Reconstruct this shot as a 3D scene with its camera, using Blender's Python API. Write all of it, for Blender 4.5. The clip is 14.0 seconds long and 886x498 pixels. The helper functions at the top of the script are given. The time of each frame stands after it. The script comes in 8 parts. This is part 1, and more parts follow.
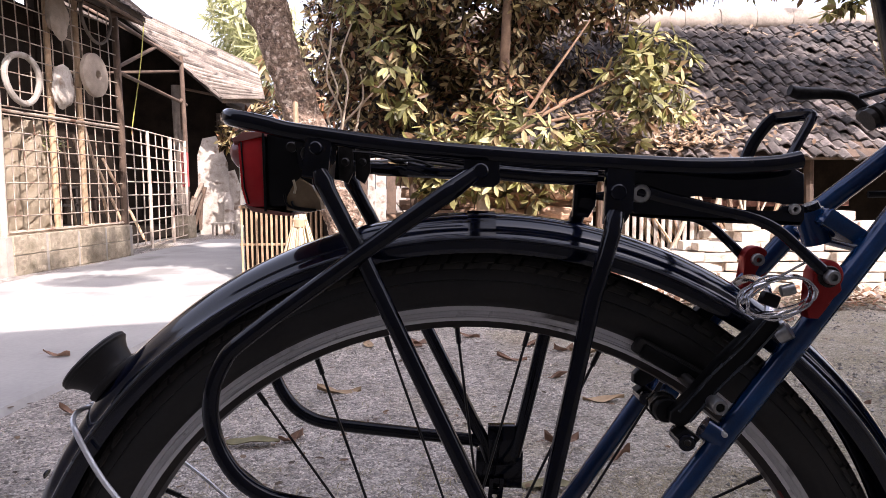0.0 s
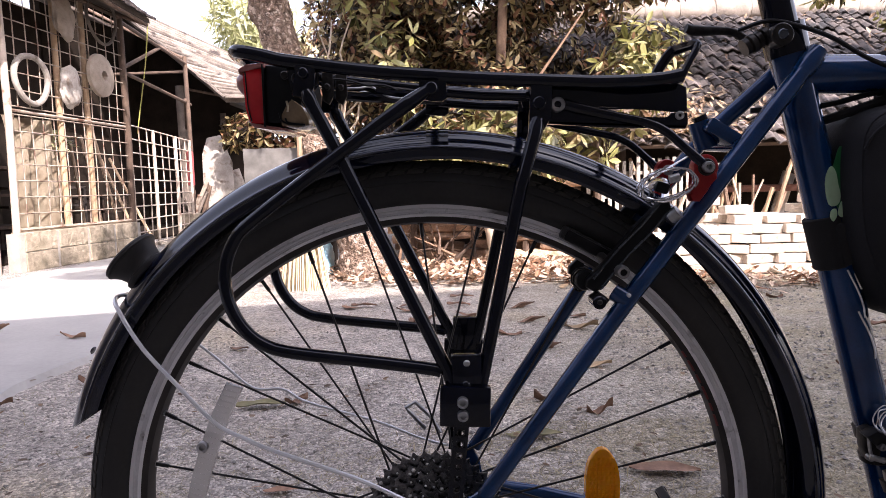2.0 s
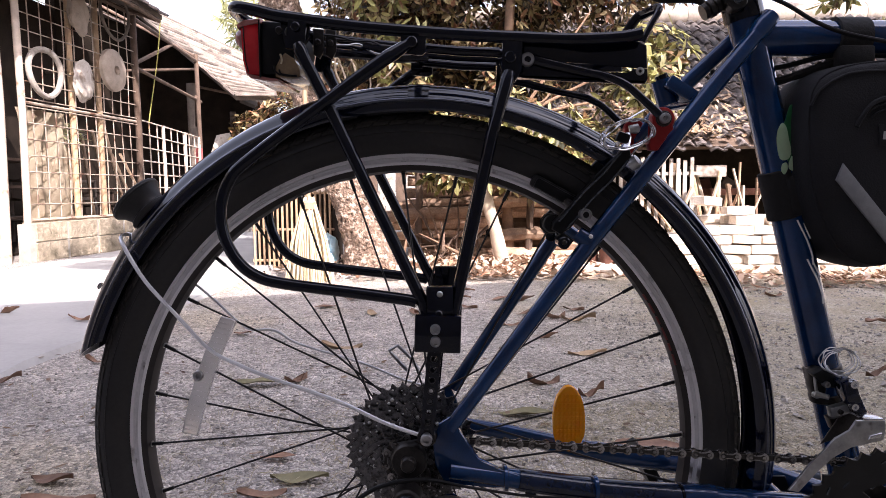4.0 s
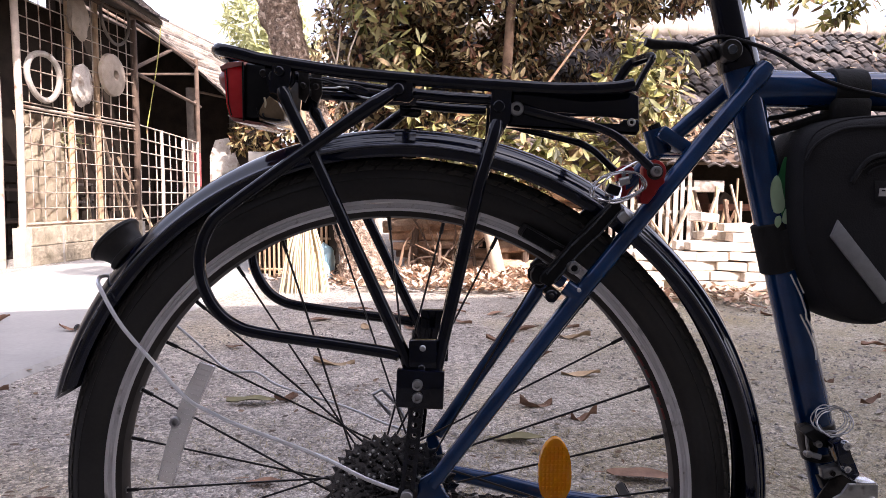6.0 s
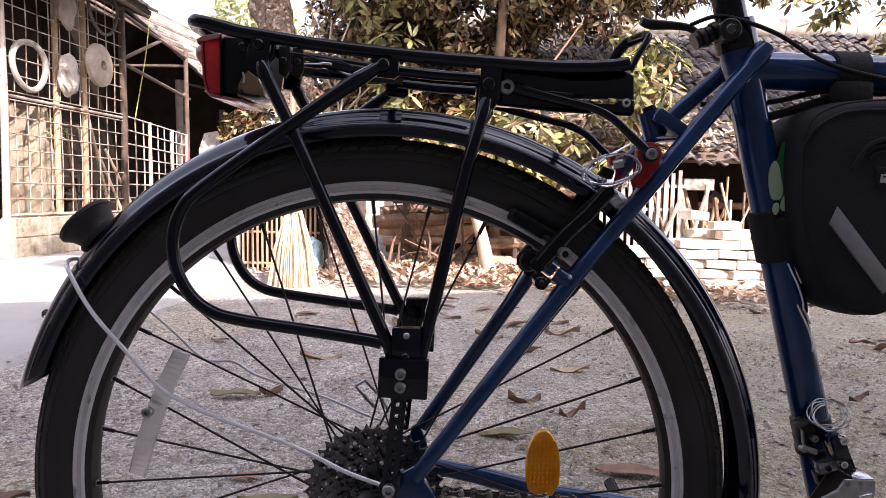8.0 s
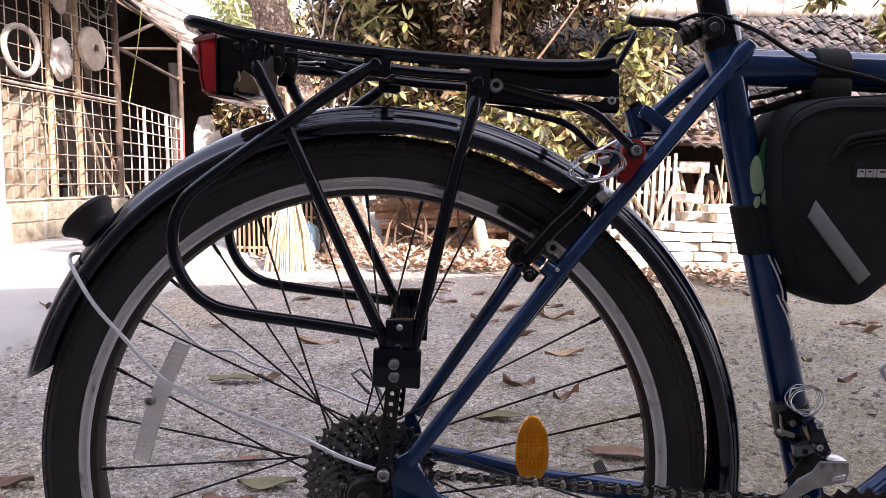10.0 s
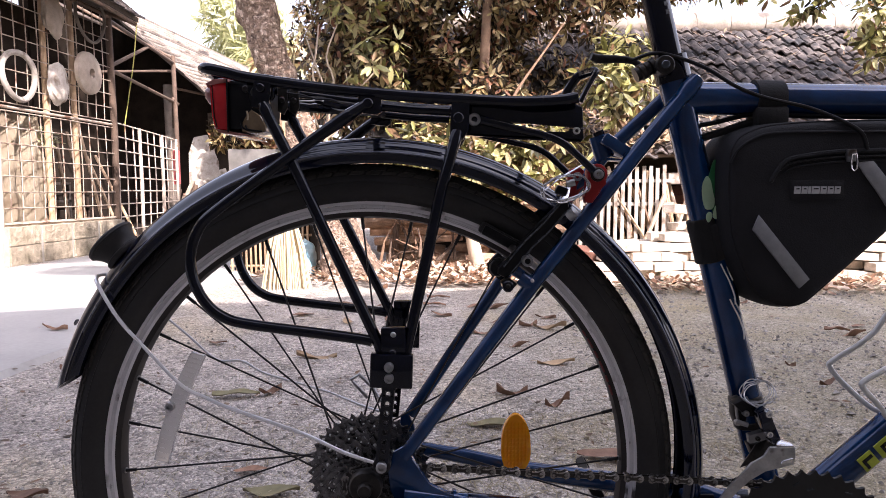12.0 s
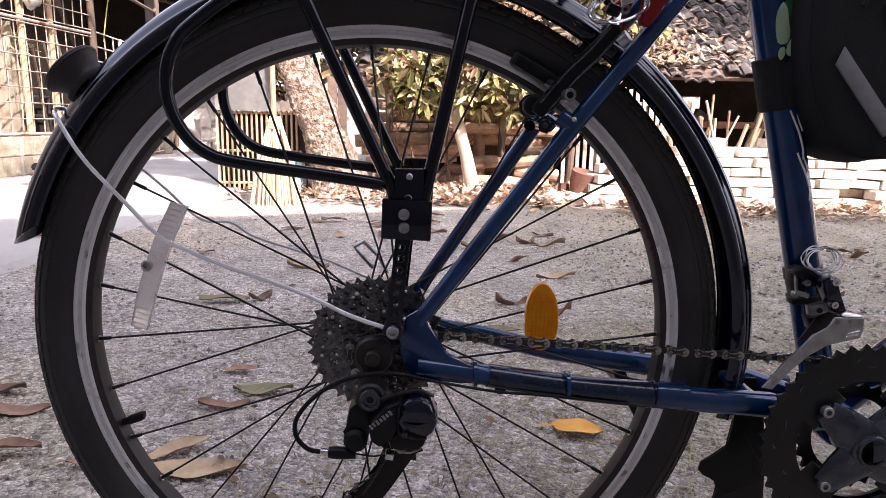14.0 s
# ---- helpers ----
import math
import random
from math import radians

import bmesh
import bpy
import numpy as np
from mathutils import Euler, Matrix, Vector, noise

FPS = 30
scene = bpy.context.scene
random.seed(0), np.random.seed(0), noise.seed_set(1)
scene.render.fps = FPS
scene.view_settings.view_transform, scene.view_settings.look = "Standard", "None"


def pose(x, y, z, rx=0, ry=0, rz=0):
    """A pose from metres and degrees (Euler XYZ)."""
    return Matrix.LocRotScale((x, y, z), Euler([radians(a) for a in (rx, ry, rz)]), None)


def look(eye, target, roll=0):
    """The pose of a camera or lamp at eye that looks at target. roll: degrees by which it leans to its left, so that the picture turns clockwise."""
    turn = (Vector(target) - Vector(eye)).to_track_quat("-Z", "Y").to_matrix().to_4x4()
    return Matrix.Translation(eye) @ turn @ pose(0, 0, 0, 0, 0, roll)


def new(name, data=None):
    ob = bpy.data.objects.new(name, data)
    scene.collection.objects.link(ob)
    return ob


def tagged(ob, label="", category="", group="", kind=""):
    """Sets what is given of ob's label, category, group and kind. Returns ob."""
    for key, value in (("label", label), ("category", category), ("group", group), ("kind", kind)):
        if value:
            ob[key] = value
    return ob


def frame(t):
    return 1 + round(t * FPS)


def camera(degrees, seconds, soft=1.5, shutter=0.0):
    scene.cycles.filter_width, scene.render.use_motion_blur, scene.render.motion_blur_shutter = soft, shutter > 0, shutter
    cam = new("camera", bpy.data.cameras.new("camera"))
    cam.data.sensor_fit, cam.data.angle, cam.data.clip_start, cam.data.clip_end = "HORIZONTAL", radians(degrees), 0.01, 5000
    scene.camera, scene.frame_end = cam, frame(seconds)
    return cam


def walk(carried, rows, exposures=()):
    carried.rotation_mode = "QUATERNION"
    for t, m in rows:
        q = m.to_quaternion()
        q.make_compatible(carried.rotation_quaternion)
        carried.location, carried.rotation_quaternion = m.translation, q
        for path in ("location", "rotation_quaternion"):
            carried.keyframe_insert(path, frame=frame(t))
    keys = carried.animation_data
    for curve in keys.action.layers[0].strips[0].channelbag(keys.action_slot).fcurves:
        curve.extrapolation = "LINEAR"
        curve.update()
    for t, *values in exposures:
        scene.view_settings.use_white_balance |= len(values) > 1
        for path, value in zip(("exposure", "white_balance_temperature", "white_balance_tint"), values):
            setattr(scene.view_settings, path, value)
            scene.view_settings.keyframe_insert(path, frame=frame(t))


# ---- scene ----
cam = camera(68.2, 14.0, soft=0.7)
PATH = [
    (0, (-0.009, -0.482, 0.711), (-0.041, 1.51, 0.525), -0.4),
    (0.5, (0.0, -0.493, 0.696), (-0.037, 1.497, 0.509), -0.5),
    (1, (0.008, -0.527, 0.682), (-0.06, 1.463, 0.49), -1.5),
    (1.5, (0.018, -0.567, 0.659), (-0.033, 1.424, 0.469), -1.5),
    (2, (0.028, -0.607, 0.641), (-0.02, 1.384, 0.452), -1.4),
    (2.5, (0.038, -0.655, 0.625), (-0.018, 1.333, 0.413), -1.5),
    (3, (0.048, -0.67, 0.601), (-0.018, 1.311, 0.336), -1.1),
    (3.5, (0.053, -0.67, 0.589), (-0.003, 1.319, 0.386), -0.7),
    (3.7, (0.054, -0.667, 0.587), (-0.01, 1.324, 0.409), -0.7),
    (5.8, (0.067, -0.641, 0.627), (-0.002, 1.35, 0.451), 1.0),
    (6, (0.067, -0.642, 0.628), (0.004, 1.351, 0.47), 0.5),
    (6.5, (0.067, -0.631, 0.622), (0.004, 1.36, 0.444), 0.5),
    (7, (0.07, -0.62, 0.618), (0.006, 1.371, 0.44), 0.2),
    (7.5, (0.071, -0.619, 0.616), (0.018, 1.373, 0.447), 0.8),
    (7.7, (0.07, -0.618, 0.615), (0.033, 1.375, 0.448), 1.0),
    (9.8, (0.077, -0.632, 0.623), (0.045, 1.357, 0.421), 1.5),
    (10, (0.075, -0.636, 0.627), (0.053, 1.352, 0.407), 0.9),
    (10.5, (0.076, -0.66, 0.622), (0.069, 1.324, 0.367), 1.7),
    (11, (0.076, -0.693, 0.63), (0.081, 1.293, 0.389), 0.5),
    (11.5, (0.082, -0.71, 0.649), (0.087, 1.282, 0.468), -0.0),
    (12, (0.084, -0.71, 0.636), (0.075, 1.282, 0.46), -0.2),
    (12.5, (0.071, -0.691, 0.595), (0.07, 1.296, 0.364), 0.1),
    (13, (0.059, -0.663, 0.554), (0.065, 1.313, 0.243), 1.1),
    (13.5, (0.055, -0.642, 0.538), (0.063, 1.319, 0.148), 1.1),
    (14, (0.054, -0.623, 0.542), (0.08, 1.34, 0.16), 1.1),
]
walk(cam, [(t, look(eye, target, roll)) for t, eye, target, roll in PATH], [(0.0, 1.51, 6200, 24), (2.0, 1.70, 6200, 24), (3.5, 1.80, 6200, 24), (7.0, 1.80, 6200, 24), (10.7, 1.96, 6200, 24), (11.6, 1.85, 6200, 24), (12.5, 1.87, 6200, 24), (14.0, 1.97, 6200, 24)])

# ---- world, sun ----
TO_SUN = Vector((0.45, -0.65, 0.72)).normalized()
world = bpy.data.worlds.new("sky")
scene.world = world
world.use_nodes = True
wn = world.node_tree
sky = wn.nodes.new("ShaderNodeTexSky")
sky.sky_type = "NISHITA"
sky.sun_disc = False
sky.sun_elevation = math.asin(TO_SUN.z)
sky.sun_rotation = math.atan2(TO_SUN.x, TO_SUN.y)
sky.dust_density = 4.0
wn.nodes["Background"].inputs["Strength"].default_value = 0.15
haze = wn.nodes.new("ShaderNodeHueSaturation")
haze.inputs["Saturation"].default_value = 0.4
haze.inputs["Value"].default_value = 1.1
wn.links.new(sky.outputs[0], haze.inputs["Color"])
wn.links.new(haze.outputs[0], wn.nodes["Background"].inputs[0])
sun = new("sun", bpy.data.lights.new("sun", "SUN"))
sun.data.energy = 3.3
sun.data.angle = radians(0.53)
sun.data.color = (1.0, 0.93, 0.82)
sun.matrix_world = look(TO_SUN * 30, (0, 0, 0))


# ---- materials ----
def material(name, dark, light, rough=0.5, metal=0.0, scale=30.0, bump=0.1, fine=6.0, coat=0.0, vary=0.0,
             stain=None, stain_scale=3.0, stain_at=0.55, spec=0.5, depth=0.002):
    """Two tones mixed by noise at two scales, with fine relief and, where given, stains of a third tone."""
    m = bpy.data.materials.new(name)
    m.use_nodes = True
    t = m.node_tree
    link, add = t.links.new, t.nodes.new
    b = t.nodes["Principled BSDF"]
    at = add("ShaderNodeTexCoord").outputs["Object"]
    big, small = add("ShaderNodeTexNoise"), add("ShaderNodeTexNoise")
    for n, s, d in ((big, scale, 4), (small, scale * fine, 3)):
        n.inputs["Scale"].default_value = s
        n.inputs["Detail"].default_value = d
        link(at, n.inputs["Vector"])
    mixed = add("ShaderNodeMath")
    mixed.operation = "MULTIPLY_ADD"
    link(small.outputs["Fac"], mixed.inputs[0])
    mixed.inputs[1].default_value = 0.6
    half = add("ShaderNodeMath")
    half.operation = "MULTIPLY_ADD"
    link(big.outputs["Fac"], half.inputs[0])
    half.inputs[1].default_value, half.inputs[2].default_value = 1.6, -0.6
    link(half.outputs[0], mixed.inputs[2])
    ramp = add("ShaderNodeMix")
    ramp.data_type = "RGBA"
    link(mixed.outputs[0], ramp.inputs[0])
    ramp.inputs[6].default_value, ramp.inputs[7].default_value = (*dark, 1), (*light, 1)
    colour = ramp.outputs[2]
    if stain:
        blot = add("ShaderNodeTexNoise")
        blot.inputs["Scale"].default_value, blot.inputs["Detail"].default_value = stain_scale, 6
        link(at, blot.inputs["Vector"])
        cut = add("ShaderNodeMapRange")
        cut.inputs[1].default_value, cut.inputs[2].default_value = stain_at, stain_at + 0.12
        link(blot.outputs["Fac"], cut.inputs[0])
        over = add("ShaderNodeMix")
        over.data_type = "RGBA"
        link(cut.outputs[0], over.inputs[0])
        link(colour, over.inputs[6])
        over.inputs[7].default_value = (*stain, 1)
        colour = over.outputs[2]
    if vary:
        info, hsv, rng = add("ShaderNodeObjectInfo"), add("ShaderNodeHueSaturation"), add("ShaderNodeMapRange")
        rng.inputs[3].default_value, rng.inputs[4].default_value = 1 - vary, 1 + vary
        link(info.outputs["Random"], rng.inputs[0])
        link(rng.outputs[0], hsv.inputs["Value"])
        link(colour, hsv.inputs["Color"])
        colour = hsv.outputs[0]
    link(colour, b.inputs["Base Color"])
    rr = add("ShaderNodeMapRange")
    rr.inputs[3].default_value, rr.inputs[4].default_value = max(0.03, rough - 0.1), min(1, rough + 0.12)
    link(big.outputs["Fac"], rr.inputs[0])
    link(rr.outputs[0], b.inputs["Roughness"])
    b.inputs["Metallic"].default_value = metal
    b.inputs["Specular IOR Level"].default_value = spec
    b.inputs["Coat Weight"].default_value = coat
    b.inputs["Coat Roughness"].default_value = 0.05
    if bump:
        bp = add("ShaderNodeBump")
        bp.inputs["Strength"].default_value, bp.inputs["Distance"].default_value = bump, depth
        link(mixed.outputs[0], bp.inputs["Height"])
        link(bp.outputs[0], b.inputs["Normal"])
    return m


def leafy(name, tones, passing=0.32):
    """Leaf blades: tone by blade, part of the light passing through."""
    m = bpy.data.materials.new(name)
    m.use_nodes = True
    t = m.node_tree
    link, add = t.links.new, t.nodes.new
    b = t.nodes["Principled BSDF"]
    geo, ramp = add("ShaderNodeNewGeometry"), add("ShaderNodeValToRGB")
    link(geo.outputs["Random Per Island"], ramp.inputs[0])
    el = ramp.color_ramp.elements
    while len(el) < len(tones):
        el.new(0.5)
    for k, c in enumerate(tones):
        el[k].position, el[k].color = k / (len(tones) - 1), (*c, 1)
    no = add("ShaderNodeTexNoise")
    no.inputs["Scale"].default_value = 40
    mx = add("ShaderNodeMix")
    mx.data_type, mx.blend_type = "RGBA", "MULTIPLY"
    mx.inputs[0].default_value = 0.35
    link(ramp.outputs[0], mx.inputs[6])
    link(no.outputs["Fac"], mx.inputs[7])
    link(mx.outputs[2], b.inputs["Base Color"])
    b.inputs["Roughness"].default_value = 0.46
    b.inputs["Specular IOR Level"].default_value = 0.3
    tr, mix = add("ShaderNodeBsdfTranslucent"), add("ShaderNodeMixShader")
    link(ramp.outputs[0], tr.inputs["Color"])
    mix.inputs[0].default_value = passing
    link(b.outputs[0], mix.inputs[1])
    link(tr.outputs[0], mix.inputs[2])
    link(mix.outputs[0], t.nodes["Material Output"].inputs[0])
    return m


def gravel_ground():
    """Trodden grit: stones of a centimetre, dust between them, broad patches of paler sand."""
    m = material("grit", (0.250, 0.224, 0.198), (0.540, 0.490, 0.442), rough=0.9, scale=5.0, fine=9, bump=0.0,
                 stain=(0.43, 0.37, 0.285), stain_scale=1.1, stain_at=0.52)
    t = m.node_tree
    link, add = t.links.new, t.nodes.new
    b = t.nodes["Principled BSDF"]
    at = add("ShaderNodeTexCoord").outputs["Object"]
    old = b.inputs["Base Color"].links[0].from_socket
    cells = add("ShaderNodeTexVoronoi")
    cells.inputs["Scale"].default_value = 105
    warp, mulw = add("ShaderNodeTexNoise"), add("ShaderNodeVectorMath")
    warp.inputs["Scale"].default_value = 60
    link(at, warp.inputs["Vector"])
    mulw.operation = "MULTIPLY_ADD"
    link(warp.outputs["Color"], mulw.inputs[0])
    mulw.inputs[1].default_value = (0.016, 0.016, 0.016)
    link(at, mulw.inputs[2])
    link(mulw.outputs[0], cells.inputs["Vector"])
    grey = add("ShaderNodeSeparateColor")
    link(cells.outputs["Color"], grey.inputs[0])
    rng = add("ShaderNodeMapRange")
    rng.inputs[3].default_value, rng.inputs[4].default_value = 0.52, 1.46
    link(grey.outputs[0], rng.inputs[0])
    hsv = add("ShaderNodeHueSaturation")
    link(rng.outputs[0], hsv.inputs["Value"])
    link(old, hsv.inputs["Color"])
    # moss and trodden hay gather away from the apron
    axes, far_side, patch, moss = add("ShaderNodeSeparateXYZ"), add("ShaderNodeMapRange"), add("ShaderNodeTexNoise"), add("ShaderNodeMix")
    link(at, axes.inputs[0])
    link(axes.outputs["X"], far_side.inputs[0])
    far_side.inputs[1].default_value, far_side.inputs[2].default_value = 0.05, 1.0
    patch.inputs["Scale"].default_value, patch.inputs["Detail"].default_value = 4.5, 6
    link(at, patch.inputs["Vector"])
    weigh = add("ShaderNodeMath")
    weigh.operation = "MULTIPLY"
    link(far_side.outputs[0], weigh.inputs[0])
    link(patch.outputs["Fac"], weigh.inputs[1])
    moss.data_type = "RGBA"
    link(weigh.outputs[0], moss.inputs[0])
    link(hsv.outputs[0], moss.inputs[6])
    moss.inputs[7].default_value = (0.27, 0.235, 0.135, 1)
    grain = add("ShaderNodeTexNoise")
    grain.inputs["Scale"].default_value, grain.inputs["Detail"].default_value, grain.inputs["Roughness"].default_value = 170, 4, 0.7
    link(at, grain.inputs["Vector"])
    spread = add("ShaderNodeMapRange")
    spread.inputs[1].default_value, spread.inputs[2].default_value = 0.3, 0.7
    spread.inputs[3].default_value, spread.inputs[4].default_value = 0.46, 1.54
    link(grain.outputs["Fac"], spread.inputs[0])
    second = add("ShaderNodeHueSaturation")
    link(spread.outputs[0], second.inputs["Value"])
    link(moss.outputs[2], second.inputs["Color"])
    link(second.outputs[0], b.inputs["Base Color"])
    rough_noise = add("ShaderNodeTexNoise")
    rough_noise.inputs["Scale"].default_value, rough_noise.inputs["Detail"].default_value = 34, 8
    link(at, rough_noise.inputs["Vector"])
    s = add("ShaderNodeMath")
    s.operation = "MULTIPLY_ADD"
    link(cells.outputs["Distance"], s.inputs[0])
    s.inputs[1].default_value = -0.5
    link(rough_noise.outputs["Fac"], s.inputs[2])
    bp = add("ShaderNodeBump")
    bp.inputs["Strength"].default_value, bp.inputs["Distance"].default_value = 1.0, 0.02
    link(s.outputs[0], bp.inputs["Height"])
    link(bp.outputs[0], b.inputs["Normal"])
    return m


GRIT = gravel_ground()
CONCRETE = material("worn concrete", (0.30, 0.29, 0.275), (0.44, 0.43, 0.41), rough=0.85, scale=2.5, fine=20, bump=0.25, depth=0.004,
                    stain=(0.26, 0.25, 0.235), stain_scale=1.7)
BLUE = material("dark blue frame paint", (0.0018, 0.0155, 0.060), (0.0055, 0.050, 0.168), rough=0.15, metal=0.2, scale=25, fine=30, bump=0.012, coat=0.7, spec=0.3,
                stain=(0.018, 0.028, 0.05), stain_scale=30, stain_at=0.74)
# the blue in this black stands for reflected sky
BLACK = material("sky-tinted black enamel", (0.0014, 0.0020, 0.0055), (0.0032, 0.0046, 0.0130), rough=0.12, scale=40, fine=8, bump=0.03, coat=0.35, spec=0.2,
                 stain=(0.02, 0.019, 0.018), stain_scale=90, stain_at=0.70)
# navy base paints the sky's blue reflection into black plastic
GLOSS = material("glossy sky-tinted black mudguard", (0.0012, 0.0024, 0.0095), (0.0026, 0.0056, 0.022), rough=0.10, scale=12, fine=10, bump=0.006, coat=0.6, spec=0.35,
                 stain=(0.012, 0.013, 0.016), stain_scale=120, stain_at=0.72)
RUBBER = material("dusty tyre rubber", (0.012, 0.0115, 0.012), (0.036, 0.034, 0.033), rough=0.5, scale=14, fine=20, bump=0.25, depth=0.001, spec=0.4,
                  stain=(0.055, 0.050, 0.046), stain_scale=9, stain_at=0.68)
TREAD = material("dusty tread blocks", (0.035, 0.032, 0.030), (0.085, 0.078, 0.070), rough=0.8, scale=30, fine=10, bump=0.3, depth=0.001)
PLASTIC = material("black plastic", (0.0025, 0.0025, 0.003), (0.0065, 0.0065, 0.0075), rough=0.38, scale=60, bump=0.08, depth=0.0006, spec=0.25)
ALLOY = material("brushed rim alloy", (0.84, 0.83, 0.85), (0.95, 0.94, 0.96), rough=0.36, metal=0.3, scale=50, fine=10, bump=0.08, depth=0.0005,
                 stain=(0.14, 0.13, 0.125), stain_scale=30, stain_at=0.6)
RIMDARK = material("dark anodised rim well", (0.020, 0.017, 0.016), (0.045, 0.038, 0.036), rough=0.5, metal=0.3, scale=40, bump=0.05)
NAVYTAPE = material("navy stay tape", (0.0016, 0.006, 0.020), (0.004, 0.014, 0.050), rough=0.2, scale=30, fine=12, bump=0.12, depth=0.001, coat=0.5, spec=0.3, stain=(0.02, 0.026, 0.04), stain_scale=40, stain_at=0.68)
ZINC = material("bright zinc wire", (0.88, 0.88, 0.90), (0.97, 0.97, 0.98), rough=0.2, metal=0.35, scale=60, bump=0.02, coat=0.8)
CHROME = material("bright steel wire", (0.62, 0.62, 0.64), (0.80, 0.80, 0.82), rough=0.16, metal=1.0, scale=60, bump=0.02)
# tone of the strip that paints the sky's streak on the mudguard lip
LIPGLINT = material("mudguard lip highlight", (0.06, 0.065, 0.085), (0.16, 0.17, 0.21), rough=0.22, metal=0.6, scale=30, fine=8, bump=0.05, depth=0.0003)
# pale for two bright screws and for glints painted on the sprockets
SPECK = material("bright metal and painted glints", (0.50, 0.49, 0.48), (0.78, 0.77, 0.76), rough=0.35, metal=0.2, scale=200, bump=0.1)
WORNTRACK = material("worn brake track", (0.62, 0.61, 0.63), (0.84, 0.83, 0.85), rough=0.38, metal=0.3, scale=60, fine=10, bump=0.1, depth=0.0005,
                     stain=(0.12, 0.115, 0.11), stain_scale=70, stain_at=0.6)
STEEL = material("worn steel", (0.26, 0.26, 0.265), (0.52, 0.52, 0.52), rough=0.34, metal=0.9, scale=80, bump=0.06, stain=(0.09, 0.07, 0.06), stain_scale=60, stain_at=0.6)
COG = material("worn sprocket steel", (0.003, 0.003, 0.003), (0.25, 0.243, 0.245), rough=0.27, metal=0.8, scale=140, fine=4, bump=0.3, depth=0.001)
OILY = material("oily dark steel", (0.007, 0.006, 0.006), (0.055, 0.050, 0.046), spec=0.3, rough=0.34, metal=0.5, scale=70, bump=0.2, depth=0.001)
CHAINMETAL = material("oily chain steel", (0.035, 0.033, 0.031), (0.46, 0.44, 0.42), rough=0.26, metal=0.85, scale=140, bump=0.15, vary=0.35)
GUNMETAL = material("grey crank alloy", (0.028, 0.033, 0.040), (0.085, 0.096, 0.115), rough=0.24, metal=0.6, scale=40, bump=0.05, depth=0.0005, coat=0.3)
RINGBLACK = material("black anodised chainring", (0.007, 0.007, 0.0075), (0.02, 0.02, 0.021), rough=0.42, metal=0.3, scale=60, bump=0.08, depth=0.0005, stain=(0.06, 0.056, 0.052), stain_scale=45, stain_at=0.66)
REDMARK = material("faded red rim mark", (0.10, 0.012, 0.012), (0.19, 0.03, 0.028), rough=0.4, scale=60, bump=0.0)
TANGLASS = material("tan lens corner", (0.16, 0.10, 0.05), (0.34, 0.24, 0.13), rough=0.18, scale=60, bump=0.0, coat=0.6)
SPOKEMAT = material("black spoke steel", (0.010, 0.010, 0.011), (0.03, 0.03, 0.032), rough=0.4, metal=0.5, scale=90, bump=0.0)
REDPLASTIC = material("red lamp lens", (0.55, 0.008, 0.014), (0.75, 0.02, 0.025), rough=0.14, scale=30, bump=0.0, coat=0.5)
PINKLENS = material("pale pink lens", (0.30, 0.10, 0.085), (0.52, 0.22, 0.19), rough=0.2, scale=30, bump=0.0, coat=0.4)
AMBER = material("amber reflector", (1.0, 0.33, 0.0), (1.0, 0.44, 0.004), spec=0.3, rough=0.2, scale=90, fine=5, bump=0.2, coat=0.4, depth=0.0012)
REDCLAMP = material("red anodised clamp", (0.24, 0.010, 0.010), (0.38, 0.022, 0.02), rough=0.35, metal=0.45, scale=60, bump=0.05)
CLOTH = material("black woven bag cloth", (0.009, 0.009, 0.0105), (0.020, 0.020, 0.023), spec=0.3, rough=0.76, scale=22, fine=34, bump=0.35, depth=0.003)
WEBBING = material("black strap webbing", (0.008, 0.008, 0.008), (0.017, 0.016, 0.016), rough=0.9, scale=200, bump=0.5, depth=0.0008)
GREYSTRIPE = material("grey reflective tape", (0.20, 0.205, 0.215), (0.29, 0.295, 0.305), rough=0.5, scale=120, bump=0.2, depth=0.0005)
GREENSTICK = material("green sticker", (0.012, 0.10, 0.03), (0.02, 0.16, 0.05), rough=0.4, scale=60, bump=0.0)
PALESTICK = material("pale green sticker", (0.34, 0.50, 0.30), (0.46, 0.62, 0.42), rough=0.4, scale=60, bump=0.0)
LIME = material("yellow green decal", (0.42, 0.50, 0.03), (0.55, 0.62, 0.06), rough=0.35, scale=60, bump=0.0)
WHITEPAINT = material("white enamel wire", (0.68, 0.68, 0.66), (0.82, 0.82, 0.80), rough=0.35, scale=50, bump=0.03)
RUSTWHITE = material("rusty cream bar paint", (0.27, 0.205, 0.152), (0.54, 0.45, 0.36), rough=0.75, scale=12, bump=0.15,
                     stain=(0.14, 0.07, 0.042), stain_scale=9, stain_at=0.54)
GREYPOST = material("grey weathered timber", (0.085, 0.066, 0.052), (0.22, 0.178, 0.142), rough=0.9, scale=8, fine=12, bump=0.4, depth=0.006)
DARKWOOD = material("dark old timber", (0.055, 0.036, 0.025), (0.17, 0.112, 0.077), rough=0.9, scale=9, fine=10, bump=0.4, depth=0.006, vary=0.25)
LOGWOOD = material("split firewood", (0.12, 0.066, 0.042), (0.62, 0.42, 0.28), rough=0.92, scale=11, fine=9, bump=0.7, depth=0.012, vary=0.6)
BAMBOO = material("dry bamboo", (0.30, 0.19, 0.11), (0.52, 0.37, 0.23), rough=0.7, scale=14, bump=0.2, vary=0.3)
